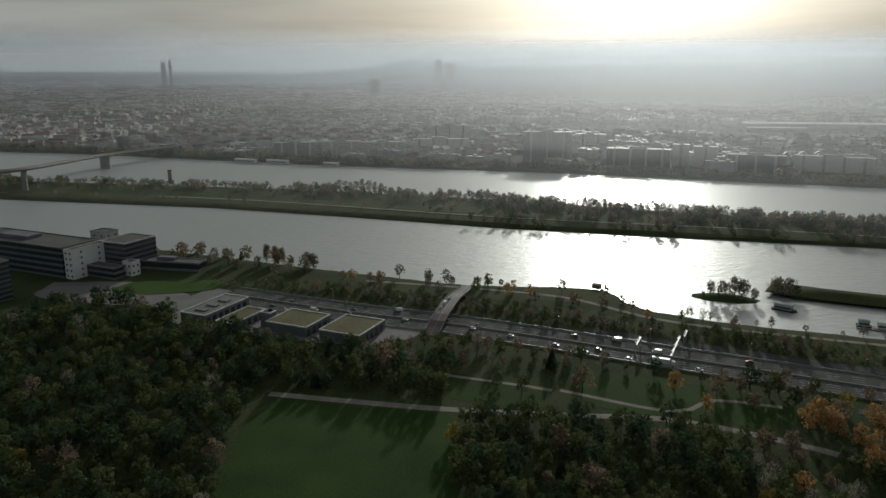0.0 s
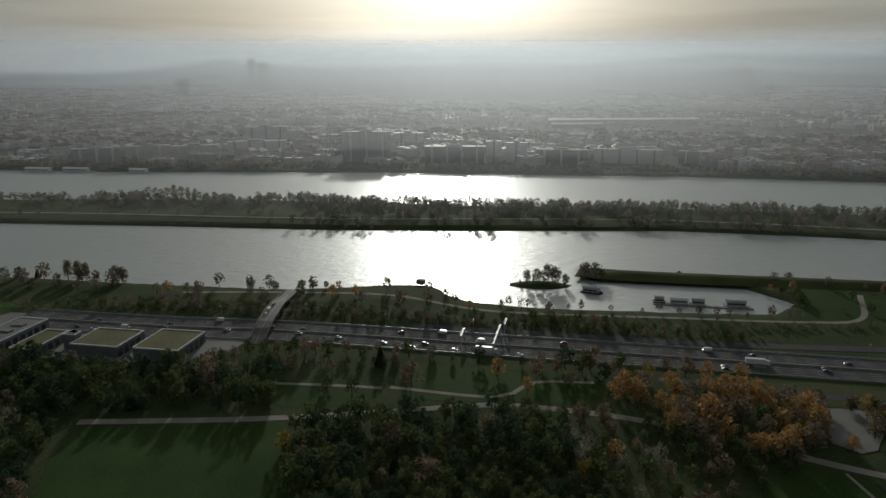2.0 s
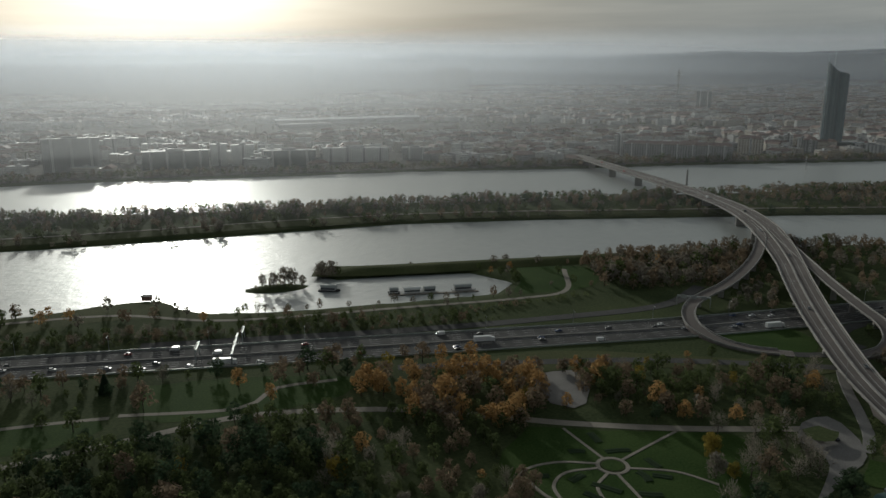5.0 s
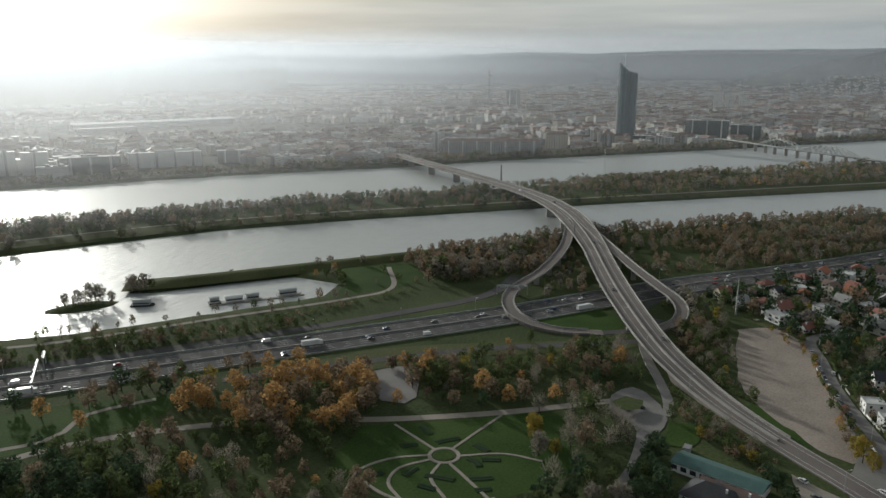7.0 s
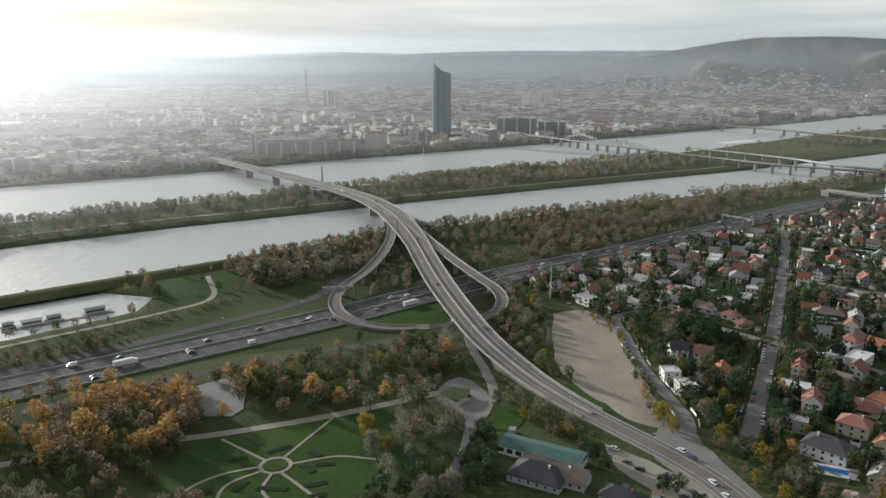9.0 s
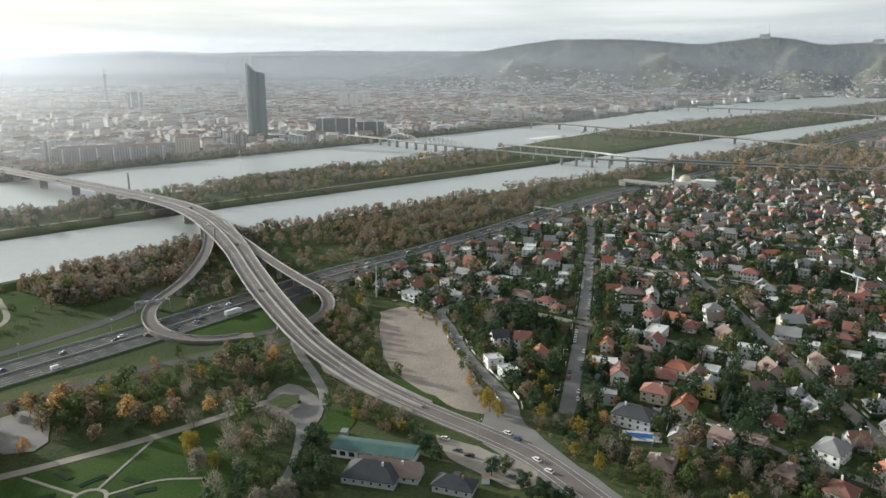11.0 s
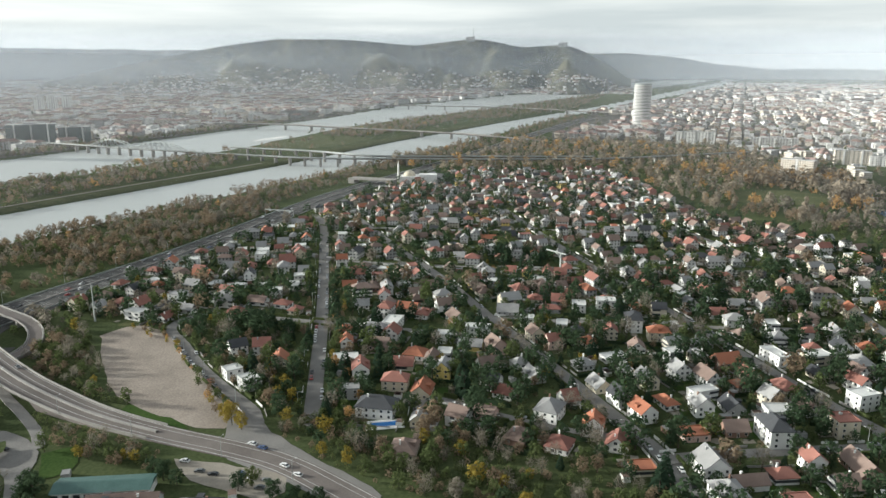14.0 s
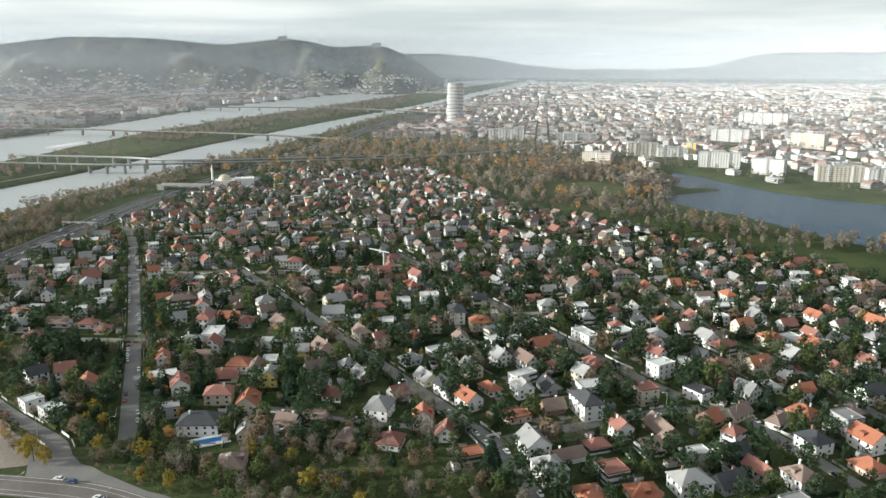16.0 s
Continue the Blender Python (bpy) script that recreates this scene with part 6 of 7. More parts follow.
# lawns, terraces and drives of the gardens, and the hedges between the lots
V, F, S = [], [], []
H, HF, HS = [], [], []
for x, y, r_ in list(FOOT):
    if not (190 < x < 1150 and y < 200) or poly_dist(np.array([x]), np.array([y]), SUBURB)[0] < 2:
        continue
    m = pose(x, y, 0, 0, 0, street_turn(x, y) + hr.choice((0, 90)))
    for mt_, big in ((0, 1.0), (hr.choice((0, 1, 1)), .8), (2, .45), (2, .3)):
        if hr.random() < .25:
            continue
        a, b = hr.uniform(4, 8) * big, hr.uniform(3, 6) * big
        ox, oy = hr.choice((-1, 1)) * (r_ + a * .4), hr.uniform(-r_, r_)
        if hr.random() < .5:
            ox, oy = oy, ox
        ct = m @ Vector((ox, oy, 0))
        if road_clear(ct.x, ct.y) < max(a, b) + 1:
            continue
        z, n = .02 + .004 * hr.randrange(9) + .04 * mt_, len(V)
        V += [m @ Vector((ox + p, oy + q_, z)) for p, q_ in ((-a, -b), (a, -b * hr.uniform(.8, 1)), (a * hr.uniform(.8, 1), b), (-a, b))]
        F.append((n, n + 1, n + 2, n + 3))
        S.append(mt_)
    for _ in range(2):
        along, off = hr.uniform(6, 11), hr.choice((-1, 1)) * (r_ + hr.uniform(2.5, 5))
        w, h = (.1, hr.uniform(.9, 1.3)) if hr.random() < .35 else (hr.uniform(.4, .7), hr.uniform(1.3, 2.2))
        ends = [m @ Vector(p) for p in (((-along, off, 0), (along, off, 0)) if hr.random() < .5 else ((off, -along, 0), (off, along, 0)))]
        mid = (ends[0] + ends[1]) / 2
        if min(road_clear(e_.x, e_.y) for e_ in (*ends, mid)) < 1.5 or any(math.hypot(e_.x - p, e_.y - q_) < w_ for e_ in (*ends, mid) for p, q_, w_ in FOOT):
            continue
        d_ = (ends[1] - ends[0]).normalized()
        sd_, n = Vector((d_.y, -d_.x, 0)) * w, len(H)
        H += [p + e + Vector((0, 0, z)) for z in (-.1, h) for p, e in ((ends[0], -sd_), (ends[0], sd_), (ends[1], sd_), (ends[1], -sd_))]
        HF += [(n, n + 1, n + 5, n + 4), (n + 1, n + 2, n + 6, n + 5), (n + 2, n + 3, n + 7, n + 6), (n + 3, n, n + 4, n + 7), (n + 4, n + 5, n + 6, n + 7)]
        HS += [0 if w < .2 else 1] * 5
tagged(part("garden_plots", V, F, [M_lawn, M_meadow, M_path], slots=S), "small lawns, terraces and paved drives round the houses", "gardens", kind="stuff")
tagged(part("lot_hedges", H, HF, [M_concrete, LEAF["dark"]], slots=HS), "clipped hedges and low walls between the garden lots", "hedge", kind="stuff")

# villa pool
pool = tagged(empty("swimming_pool", 325, -6, 0.1, 95), "blue outdoor swimming pool with pale paved edge", "pool")
part("terrace", *boxes([(-9, 9, -4.5, 4.5, 0, .35)]), WALL["white"], pool)
part("pool_water", *boxes([(-6, 6, -2.2, 2.2, .35, .39)]), material("pool_water", (.02, .11, .38), (.04, .2, .5), .15, .5, 2, 0), pool)
for s in (-1, 1):
    part("coping", *boxes([(-6.3, 6.3, s * 2.4 - .2, s * 2.4 + .2, .35, .48)]), M_frame, pool)
FOOT.append((325, -6, 9))
FOOT.append((315, -9, 10))


def boat(x, y, turn, L, label, house_=True, colour="white"):
    root = tagged(empty("houseboat", x, y, -2.6, turn), label, "boat", "boats on the pond")
    a = L / 2
    hull = [(-a, -3, .1), (a * .8, -3, .1), (a, 0, .3), (a * .8, 3, .1), (-a, 3, .1)]
    V = [(p, q_, -.5) for p, q_, _ in hull] + [(p * 1.02, q_ * 1.05, .9) for p, q_, _ in hull]
    part("hull", V, [(i, (i + 1) % 5, 5 + (i + 1) % 5, 5 + i) for i in range(5)] + [(5, 6, 7, 8, 9)], M_dark if colour == "dark" else WALL["grey"], root)
    if house_:
        part("cabin", *boxes([(-a * .8, a * .6, -2.3, 2.3, .9, 3.4)]), WALL["white" if colour == "white" else "grey"], root)
        part("window_band", *boxes([(-a * .75, a * .55, -2.36, 2.36, 1.7, 2.7)]), M_glass, root)
        n, V, F = 8, [], []
        for sx_ in (-a * .85, a * .65):
            V += [(sx_, 2.7 * math.cos(math.pi * i / n), 3.4 + 1.5 * math.sin(math.pi * i / n)) for i in range(n + 1)]
        F = [(i, i + 1, n + 2 + i, n + 1 + i) for i in range(n)] + [tuple(reversed(range(n + 1))), tuple(range(n + 1, 2 * n + 2))]
        part("canopy", V, F, M_frame if colour == "white" else M_steel, root)
    return root


boat(286, 460, -24, 17, "white houseboat with a high rounded canopy on the pond")
boat(274, 467, -24, 9, "small dark boat with a tent canopy", True, "dark")
boat(298, 455, -24, 12, "low grey barge with flat shelter", True, "grey")
boat(322, 445, -24, 18, "grey houseboat with a long canopy on the pond", True, "grey")
landing = tagged(empty("landing_stage", 298, 450, -2.6, -24), "long pale wooden landing stage on floats", "jetty")
part("walkway", *boxes([(-34, 34, -1.3, 1.3, .35, .6)]), M_path, landing)
for k in range(9):
    part("float", *boxes([(-33 + k * 8, -30 + k * 8, -1.2, 1.2, -.5, .35)]), M_dark, landing)
    part("railing_post", *boxes([(-33.5 + k * 8.2, -33.4 + k * 8.2, 1.15, 1.25, .6, 1.7)]), M_frame, landing)
part("railing", *boxes([(-34, 34, 1.15, 1.25, 1.6, 1.7)]), M_frame, landing)
boat(237, 500, -40, 16, "dark moored restaurant boat with pale canopy", True, "dark")
for x, y, L in ((-350, 1340, 60), (-290, 1325, 60), (-640, 880, 18), (-610, 868, 14), (-190, 1288, 40)):
    ob = boat(x, y, -22, L, "long white river cruise ship moored at the quay" if L > 30 else "small dark barge moored by the bank", True, "white" if L > 30 else "dark")
    if L > 30:
        ob.scale = (1, 1.8, 1.5)
flat("quay", [(1772, 262), (1800, 236), (1868, 200), (1905, 196), (1880, 222), (1815, 258)], WALL["white"], -2.2, "white floating landing stages beside the river island", "quay")
ship = boat(2010, 470, -42, 70, "long white river ship moored at the far bank")
ship.scale = (1, 1.8, 1.5)
shelter = tagged(empty("shelter", 116, 547, -.2, -40), "small dark riverside shelter", "shelter")
part("wall", *boxes([(-3, 3, -2, 2, -.5, 2.6)]), WALL["brown"], shelter)
part("roof", *boxes([(-3.5, 3.5, -2.5, 2.5, 2.6, 2.9)]), M_dark, shelter)

flat("lake", [(1040, -770), (900, -645), (800, -570), (700, -562), (540, -582), (400, -600), (278, -760), (310, -930), (480, -930), (640, -862), (730, -805), (860, -780), (960, -787)], M_lake, -2.5, "dark blue-grey lake between park and housing", "water")

# rose garden: ring and curved paths
GX, GY = 220.0, 198.0
for r, wd in ((6.2, 1.5), (38.0, 1.6)):
    arc = range(0, 361, 10) if r < 20 else range(165, 260, 8)
    pts_ = [(GX + r * math.cos(radians(a)), GY + r * math.sin(radians(a))) for a in arc]
    strip("ring_path", pts_, wd, M_path, .30, "pale ring path of the rose garden", "path", 2.0)
for pts_ in ([(226, 199), (245, 201), (266, 203)], [(221, 204), (223, 216), (226, 234)], [(217, 193), (212, 178), (205, 158)], [(216, 203), (203, 213), (188, 216), (174, 208)], [(214, 200), (200, 205), (189, 200), (184, 188)], [(214, 195), (203, 190), (196, 176)], [(224, 193), (238, 180), (244, 164)]):
    strip("garden_path", pts_, 1.2, M_path, .28, "pale curved path of the rose garden", "path", 3.0)
basin = tagged(empty("flower_bed", GX, GY, .1), "round dark planted bed in the ring", "flower bed")
part("soil", *tube(4.6, 4.2, 0, .3, 20), M_lawn, basin)
for bed_line in ([(203, 193), (206, 187), (208, 182)], [(226, 208), (231, 206), (236, 203)], [(225, 189), (225, 185), (223, 181)], [(213, 178), (217, 174), (220, 172)], [(213, 217), (217, 215), (219, 213)], [(188, 210), (193, 207)], [(196, 190), (198, 183)], [(236, 194), (235, 186)], [(205, 200), (197, 199)], [(228, 184), (233, 178)], [(208, 171), (213, 167)], [(230, 215), (233, 224)]):
    hedge = part("hedge", *ribbon(smooth_line(bed_line, 1.6), [(-2.0, 0), (-1.5, .32), (-.4, .48), (.7, .30), (1.4, .40), (2.0, 0)]), LEAF["dark"])
    tagged(hedge, "low dark planted rose bed in the lawn", "hedge", "beds of the rose garden")
part("rim", *tube(5.0, 4.9, 0, .22, 20), M_ground, basin)
FOOT.append((262, 273, 13))
FOOT.append((250, 258, 11))
flat("playing_field", [(253, 290), (278, 277), (254, 246), (239, 256)], M_street, .3, "grey hard-surfaced playing field", "court")

# ---------------------------------------------------------------- trees


def crown_points(kind, n, r, twigs=True):
    """Leaf clumps (or twigs) of a crown one unit high: corner points, four a clump."""
    Q = []
    blobs = []
    if kind == "conifer":
        for _ in range(n):
            t = r.random() ** .7
            rad = .20 * t + .015
            a = r.uniform(0, 6.283)
            z = 1 - .92 * t
            c = Vector((rad * math.cos(a), rad * math.sin(a), z))
            out = Vector((math.cos(a), math.sin(a), -.45)).normalized()
            up = out.cross(Vector((-math.sin(a), math.cos(a), 0))).normalized()
            sd_ = Vector((-math.sin(a), math.cos(a), r.uniform(-.3, .3)))
            s = .055 + .05 * t
            Q.append((c - sd_ * s * .7, c + sd_ * s * .7, c + out * s * 1.3 + sd_ * s * .25 + up * .01, c + out * s * 1.3 - sd_ * s * .25))
        return Q
    m = 11
    wide = {"poplar": .15, "shrub": .50}.get(kind, .30)
    for i in range(m):
        a, t = i * 2.4 + r.uniform(-.4, .4), (i + .5) / m
        rad = wide * math.sqrt(max(0, 1 - (2 * t - .85) ** 2 * .75)) * r.uniform(.5, 1)
        blobs.append((Vector((rad * math.cos(a), rad * math.sin(a), (.12 + .68 * t) if kind == "shrub" else .24 + .66 * t)), r.uniform(.10, .17) * (1.35 if kind == "shrub" else 1.1) * (.75 if kind == "poplar" else 1)))
    for _ in range(n):
        c, rb = r.choice(blobs)
        d_ = Vector((r.gauss(0, 1), r.gauss(0, 1), r.gauss(0, 1) + .25)).normalized()
        p = c + d_ * rb * r.uniform(.55, 1.08)
        if twigs and kind in ("bare", "poplar"):
            g = (d_ + Vector((0, 0, .9))).normalized()
            sd_ = g.orthogonal().normalized()
            sd_ = sd_ * math.cos(_) + g.cross(sd_) * math.sin(_)
            L, wd = r.uniform(.08, .16), .0065
            Q.append((p - sd_ * wd, p + sd_ * wd, p + g * L + sd_ * wd * .4, p + g * L - sd_ * wd * .4))
        else:
            nrm = (d_ + Vector((r.gauss(0, .28), r.gauss(0, .28), r.gauss(0, .28) + .15))).normalized()
            e1 = nrm.orthogonal().normalized()
            e1 = e1 * math.cos(_) + nrm.cross(e1) * math.sin(_)
            e2 = nrm.cross(e1)
            s = r.uniform(.034, .064) * (300 / max(n, 40)) ** .42
            Q.append((p - e1 * s - e2 * s * .6, p + e1 * s * .8 - e2 * s, p + e1 * s + e2 * s * .7 + nrm * s * .3, p - e1 * s * .7 + e2 * s))
    return Q


def trunk_points(kind, r, limbs=5):
    """Quads of a tapered trunk with limbs, one unit high."""
    Q = []

    def limb(a, b, r0, r1, n=4):
        d_ = (b - a).normalized()
        e1 = d_.orthogonal().normalized()
        e2 = d_.cross(e1)
        ra = [a + (e1 * math.cos(6.283 * i / n) + e2 * math.sin(6.283 * i / n)) * r0 for i in range(n)]
        rb = [b + (e1 * math.cos(6.283 * i / n) + e2 * math.sin(6.283 * i / n)) * r1 for i in range(n)]
        Q.extend((ra[i], ra[(i + 1) % n], rb[(i + 1) % n], rb[i]) for i in range(n))
    top = .95 if kind == "conifer" else .62
    limb(Vector((0, 0, -.02)), Vector((0, 0, top * .45)), .024, .017)
    limb(Vector((0, 0, top * .45)), Vector((.01, 0, top)), .017, .006)
    if kind != "conifer":
        for i in range(limbs):
            a = i * 2.4 + r.uniform(-.3, .3)
            z = .22 + .3 * i / limbs
            sp = .09 if kind == "poplar" else .20
            limb(Vector((0, 0, z)), Vector((sp * math.cos(a), sp * math.sin(a), z + r.uniform(.22, .36))), .011, .003, 3)
    return Q


def quad_mesh(name, Q, mat):
    k = len(Q[0])
    V = [p for q_ in Q for p in q_]
    me = bpy.data.meshes.new(name)
    me.from_pydata(V, [], [tuple(range(k * i, k * i + k)) for i in range(len(Q))])
    me.materials.append(mat)
    return me


tr = random.Random(99)
KINDS = {"bare": ("bare", "bare", "bare grey-brown tree in late autumn"), "brown": ("round", "brown", "broad tree with rusty brown autumn leaves"), "orange": ("round", "orange", "broad tree with orange autumn leaves"),
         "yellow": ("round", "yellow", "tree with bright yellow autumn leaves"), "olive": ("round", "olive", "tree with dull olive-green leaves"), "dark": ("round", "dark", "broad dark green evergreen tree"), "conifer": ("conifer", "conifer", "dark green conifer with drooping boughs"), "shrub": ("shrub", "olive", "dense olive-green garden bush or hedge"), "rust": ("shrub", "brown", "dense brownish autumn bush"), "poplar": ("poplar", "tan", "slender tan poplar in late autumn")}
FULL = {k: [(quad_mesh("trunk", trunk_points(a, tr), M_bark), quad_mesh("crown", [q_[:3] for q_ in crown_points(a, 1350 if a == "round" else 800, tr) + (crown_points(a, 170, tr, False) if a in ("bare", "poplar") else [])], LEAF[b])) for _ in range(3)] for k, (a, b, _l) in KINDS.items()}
LOD = {}
for k, (a, b, _l) in KINDS.items():
    for lv, n in ((0, 260), (1, 110), (2, 30)):
        LOD[k, lv] = []
        for _ in range(3):
            Q = crown_points(a, int(n * .42) if a == "shrub" else n, tr, lv == 0)
            if lv == 0 and a in ("bare", "poplar"):
                fat = (2.0, 4.0, 11.0)[lv]
                Q = [[(q_[0] + q_[1]) / 2 + (c - (q_[0] + q_[1]) / 2) * 1.0 + ((c - (q_[0] + q_[1] + q_[2] + q_[3]) / 4) * (fat - 1) * .5) for c in q_] for q_ in Q]
            LOD[k, lv].append((np.array([[tuple(c) for c in q_[:3]] for q_ in Q]), np.array([[tuple(c) for c in q_] for q_ in trunk_points(a, tr, 4)[::1 if lv == 0 else 2][:99 if lv == 0 else 4]])))

TREES = []      # x, y, kind, height


def scatter(poly, gap, mix, h0, h1, lawn_ok=False, road_gap=2.0, clump=-1, near_house=True):
    """Trees over an area, at least gap apart, clear of roads, water, lawns and houses."""
    a = np.array(poly, float)
    lo, hi = a.min(0), a.max(0)
    n = int((hi[0] - lo[0]) * (hi[1] - lo[1]) / gap ** 2 * 2.2)
    P = np.array([(tr.uniform(lo[0], hi[0]), tr.uniform(lo[1], hi[1])) for _ in range(n)])
    ok = poly_dist(P[:, 0], P[:, 1], poly) > 0
    P = P[ok]
    ok = wetness(P[:, 0], P[:, 1]) < -4
    for line_, wd in ROADS:
        ok &= line_dist(P[:, 0], P[:, 1], line_) > wd / 2 + road_gap
    if not lawn_ok:
        for nm, pl, _m, _l in LAWNS:
            ok &= poly_dist(P[:, 0], P[:, 1], pl) < -1.5
    P = P[ok]
    if near_house and len(P):
        F = np.array(FOOT)
        ok = np.ones(len(P), bool)
        for x, y, r in F:
            ok &= np.hypot(P[:, 0] - x, P[:, 1] - y) > r * .88 + .4
        P = P[ok]
    grid, names, wts = {}, list(mix), list(mix.values())
    for x, y in P:
        c = (int(x // gap), int(y // gap))
        if any((x - p) ** 2 + (y - q_) ** 2 < (gap * tr.uniform(.7, 1.1)) ** 2 for i in (-1, 0, 1) for j in (-1, 0, 1) for p, q_ in grid.get((c[0] + i, c[1] + j), ())):
            continue
        grid.setdefault(c, []).append((x, y))
        stand_ = noise.noise((x / 34, y / 34, 3.1)) + .5 * noise.noise((x / 11, y / 11, 7.7))
        if stand_ < clump:
            continue
        TREES.append((x, y, tr.choices(names, wts)[0], tr.uniform(h0, h1) * (1 + .45 * stand_)))


# the park
scatter([(-330, 300), (-300, 470), (-230, 520), (-165, 458), (-110, 430), (-40, 412), (10, 398), (0, 350), (-90, 365), (-100, 320), (-80, 225), (-240, 200)], 7.0, {"olive": 6, "dark": 6, "bare": .35, "brown": .4, "conifer": .2, "yellow": .15}, 8, 14)
# lighter tree colours picked here to imitate glare over this foreground
scatter([(120, 322), (180, 285), (225, 232), (200, 205), (150, 190), (125, 195)], 7.4, {"olive": 4, "brown": 3, "bare": 1.5, "orange": .8}, 7, 11)
scatter([(6, 236), (0, 330), (60, 330), (120, 322), (125, 195), (80, 205)], 6.8, {"olive": 7, "dark": 4.5, "bare": .3, "brown": .5, "yellow": .35, "conifer": .1}, 8, 13)
scatter([(-40, 424), (10, 430), (75, 405), (140, 372), (200, 350), (178, 330), (120, 375), (60, 382), (10, 395)], 8, {"brown": 2.5, "olive": 4, "dark": 2, "bare": 1.5, "orange": .7, "conifer": .2}, 6, 12)
scatter([(20, 372), (130, 365), (160, 335), (60, 340)], 17, {"brown": 2, "olive": 2, "orange": 1, "conifer": .3}, 7, 12, lawn_ok=True)
scatter([(160, 300), (180, 268), (212, 242), (256, 250), (282, 262), (300, 270), (262, 300), (237, 332), (209, 347), (167, 330)], 7.2, {"orange": 6, "brown": 2.5, "yellow": .2, "olive": .8}, 9, 14)
scatter([(262, 300), (300, 275), (335, 245), (385, 205), (350, 175), (320, 170), (270, 208), (250, 240)], 7.6, {"olive": 5, "dark": 1, "brown": 3, "bare": 2, "yellow": .3, "orange": .7}, 7, 12)
scatter([(300, 270), (345, 262), (372, 228), (380, 208), (330, 255)], 9, {"yellow": 1, "olive": 3, "orange": 1}, 4, 8, lawn_ok=True)
scatter([(268, 200), (316, 168), (320, 130), (300, 125), (286, 138), (240, 150)], 7.5, {"bare": 5, "olive": 1.5, "yellow": .6, "brown": 1}, 8, 13)
scatter([(200, 150), (240, 148), (270, 128), (262, 118), (215, 120)], 7, {"dark": 3, "olive": 2, "bare": 1}, 9, 14)
# banks beside the motorway and the ramps
scatter([(-180, 560), (-60, 520), (20, 485), (151, 428), (290, 366), (300, 378), (160, 446), (30, 505), (-60, 545)], 6, {"olive": 3, "bare": 2, "brown": 1}, 4, 8, road_gap=1)
scatter([(-70, 545), (20, 520), (110, 490), (160, 455), (120, 530), (20, 556), (-80, 590)], 15, {"bare": 3, "brown": 2, "orange": 1, "olive": 1}, 7, 12, lawn_ok=True)
scatter([(-110, 600), (-230, 655), (-260, 640), (-150, 590), (-60, 552)], 13, {"bare": 4, "brown": 2, "olive": 1}, 8, 14)
scatter([(150, 462), (262, 420), (340, 392), (350, 405), (262, 440), (160, 480)], 9, {"bare": 4, "olive": 1, "brown": 1}, 4, 8, lawn_ok=True)
scatter([(430, 420), (450, 462), (560, 428), (690, 362), (675, 345), (600, 372), (500, 325), (470, 345), (420, 370), (400, 400)], 7.2, {"brown": 5, "bare": 4, "olive": .8, "orange": .15}, 8, 13, clump=-.5)
scatter([(350, 425), (400, 440), (380, 490), (360, 480)], 11, {"olive": 2, "orange": 1, "bare": 1}, 6, 10)
scatter([(352, 398), (440, 380), (470, 420), (440, 455), (400, 470), (376, 440)], 15, {"olive": 3, "brown": 3, "bare": 2}, 4, 8, lawn_ok=True, clump=-.1)
scatter([(150, 448), (290, 390), (380, 372), (384, 380), (292, 400), (156, 458)], 4.2, {"shrub": 4, "rust": 2}, 2, 4, lawn_ok=True, road_gap=.5)
scatter([(390, 200), (450, 245), (540, 318), (660, 410), (640, 300), (540, 245), (470, 195), (420, 180)], 8, {"bare": 4, "brown": 3, "olive": 1.5}, 6, 10, road_gap=3, clump=-.3)
scatter([(470, 325), (560, 375), (620, 390), (560, 335), (450, 265), (430, 290)], 8, {"bare": 4, "brown": 3, "olive": 1}, 6, 10, road_gap=3)
scatter([(350, 130), (400, 178), (455, 200), (480, 190), (462, 170), (380, 136), (340, 98), (328, 84), (322, 92)], 6.5, {"olive": 3, "bare": 3, "brown": 1, "yellow": .4}, 5, 10)
scatter([(480, 200), (520, 235), (570, 222), (545, 190), (490, 160)], 8, {"olive": 3, "bare": 2}, 3, 7)
scatter([(330, 60), (345, 66), (450, 112), (480, 140), (470, 150), (440, 118), (345, 74)], 5, {"yellow": 1.5, "orange": 1, "olive": 1.5, "brown": 1}, 3, 6, lawn_ok=True, road_gap=.5)
scatter([(322, 55), (345, 45), (400, 75), (420, 45), (350, 36), (318, 30)], 7, {"olive": 3, "bare": 2, "yellow": 1.5}, 5, 9)
scatter([(640, 335), (700, 360), (760, 335), (960, 205), (1180, 60), (1400, -70), (1330, -90), (1180, -20), (1040, 55), (930, 108), (720, 195), (640, 250)], 8.2, {"brown": 5, "bare": 4, "orange": .1, "olive": 1.2}, 6, 11, clump=-.3)
scatter([(185, -125), (225, -113), (262, -105), (305, -70), (318, -25), (312, 20), (285, -10), (240, -70), (180, -160)], 6.5, {"olive": 3, "bare": 3, "brown": 2, "yellow": .5, "conifer": .4}, 5, 10)
scatter([(300, -118), (325, -115), (320, -30), (300, -35)], 9, {"olive": 2, "bare": 2, "conifer": 1}, 5, 9)
scatter([(560, 262), (640, 252), (720, 207), (900, 122), (888, 100), (700, 174), (600, 218)], 7.5, {"brown": 4, "bare": 4, "olive": 1}, 5, 10, clump=-.4)
scatter([(560, 262), (640, 252), (720, 207), (900, 122), (888, 100), (700, 174), (600, 218)], 5.5, {"rust": 3, "shrub": 1}, 2, 4)
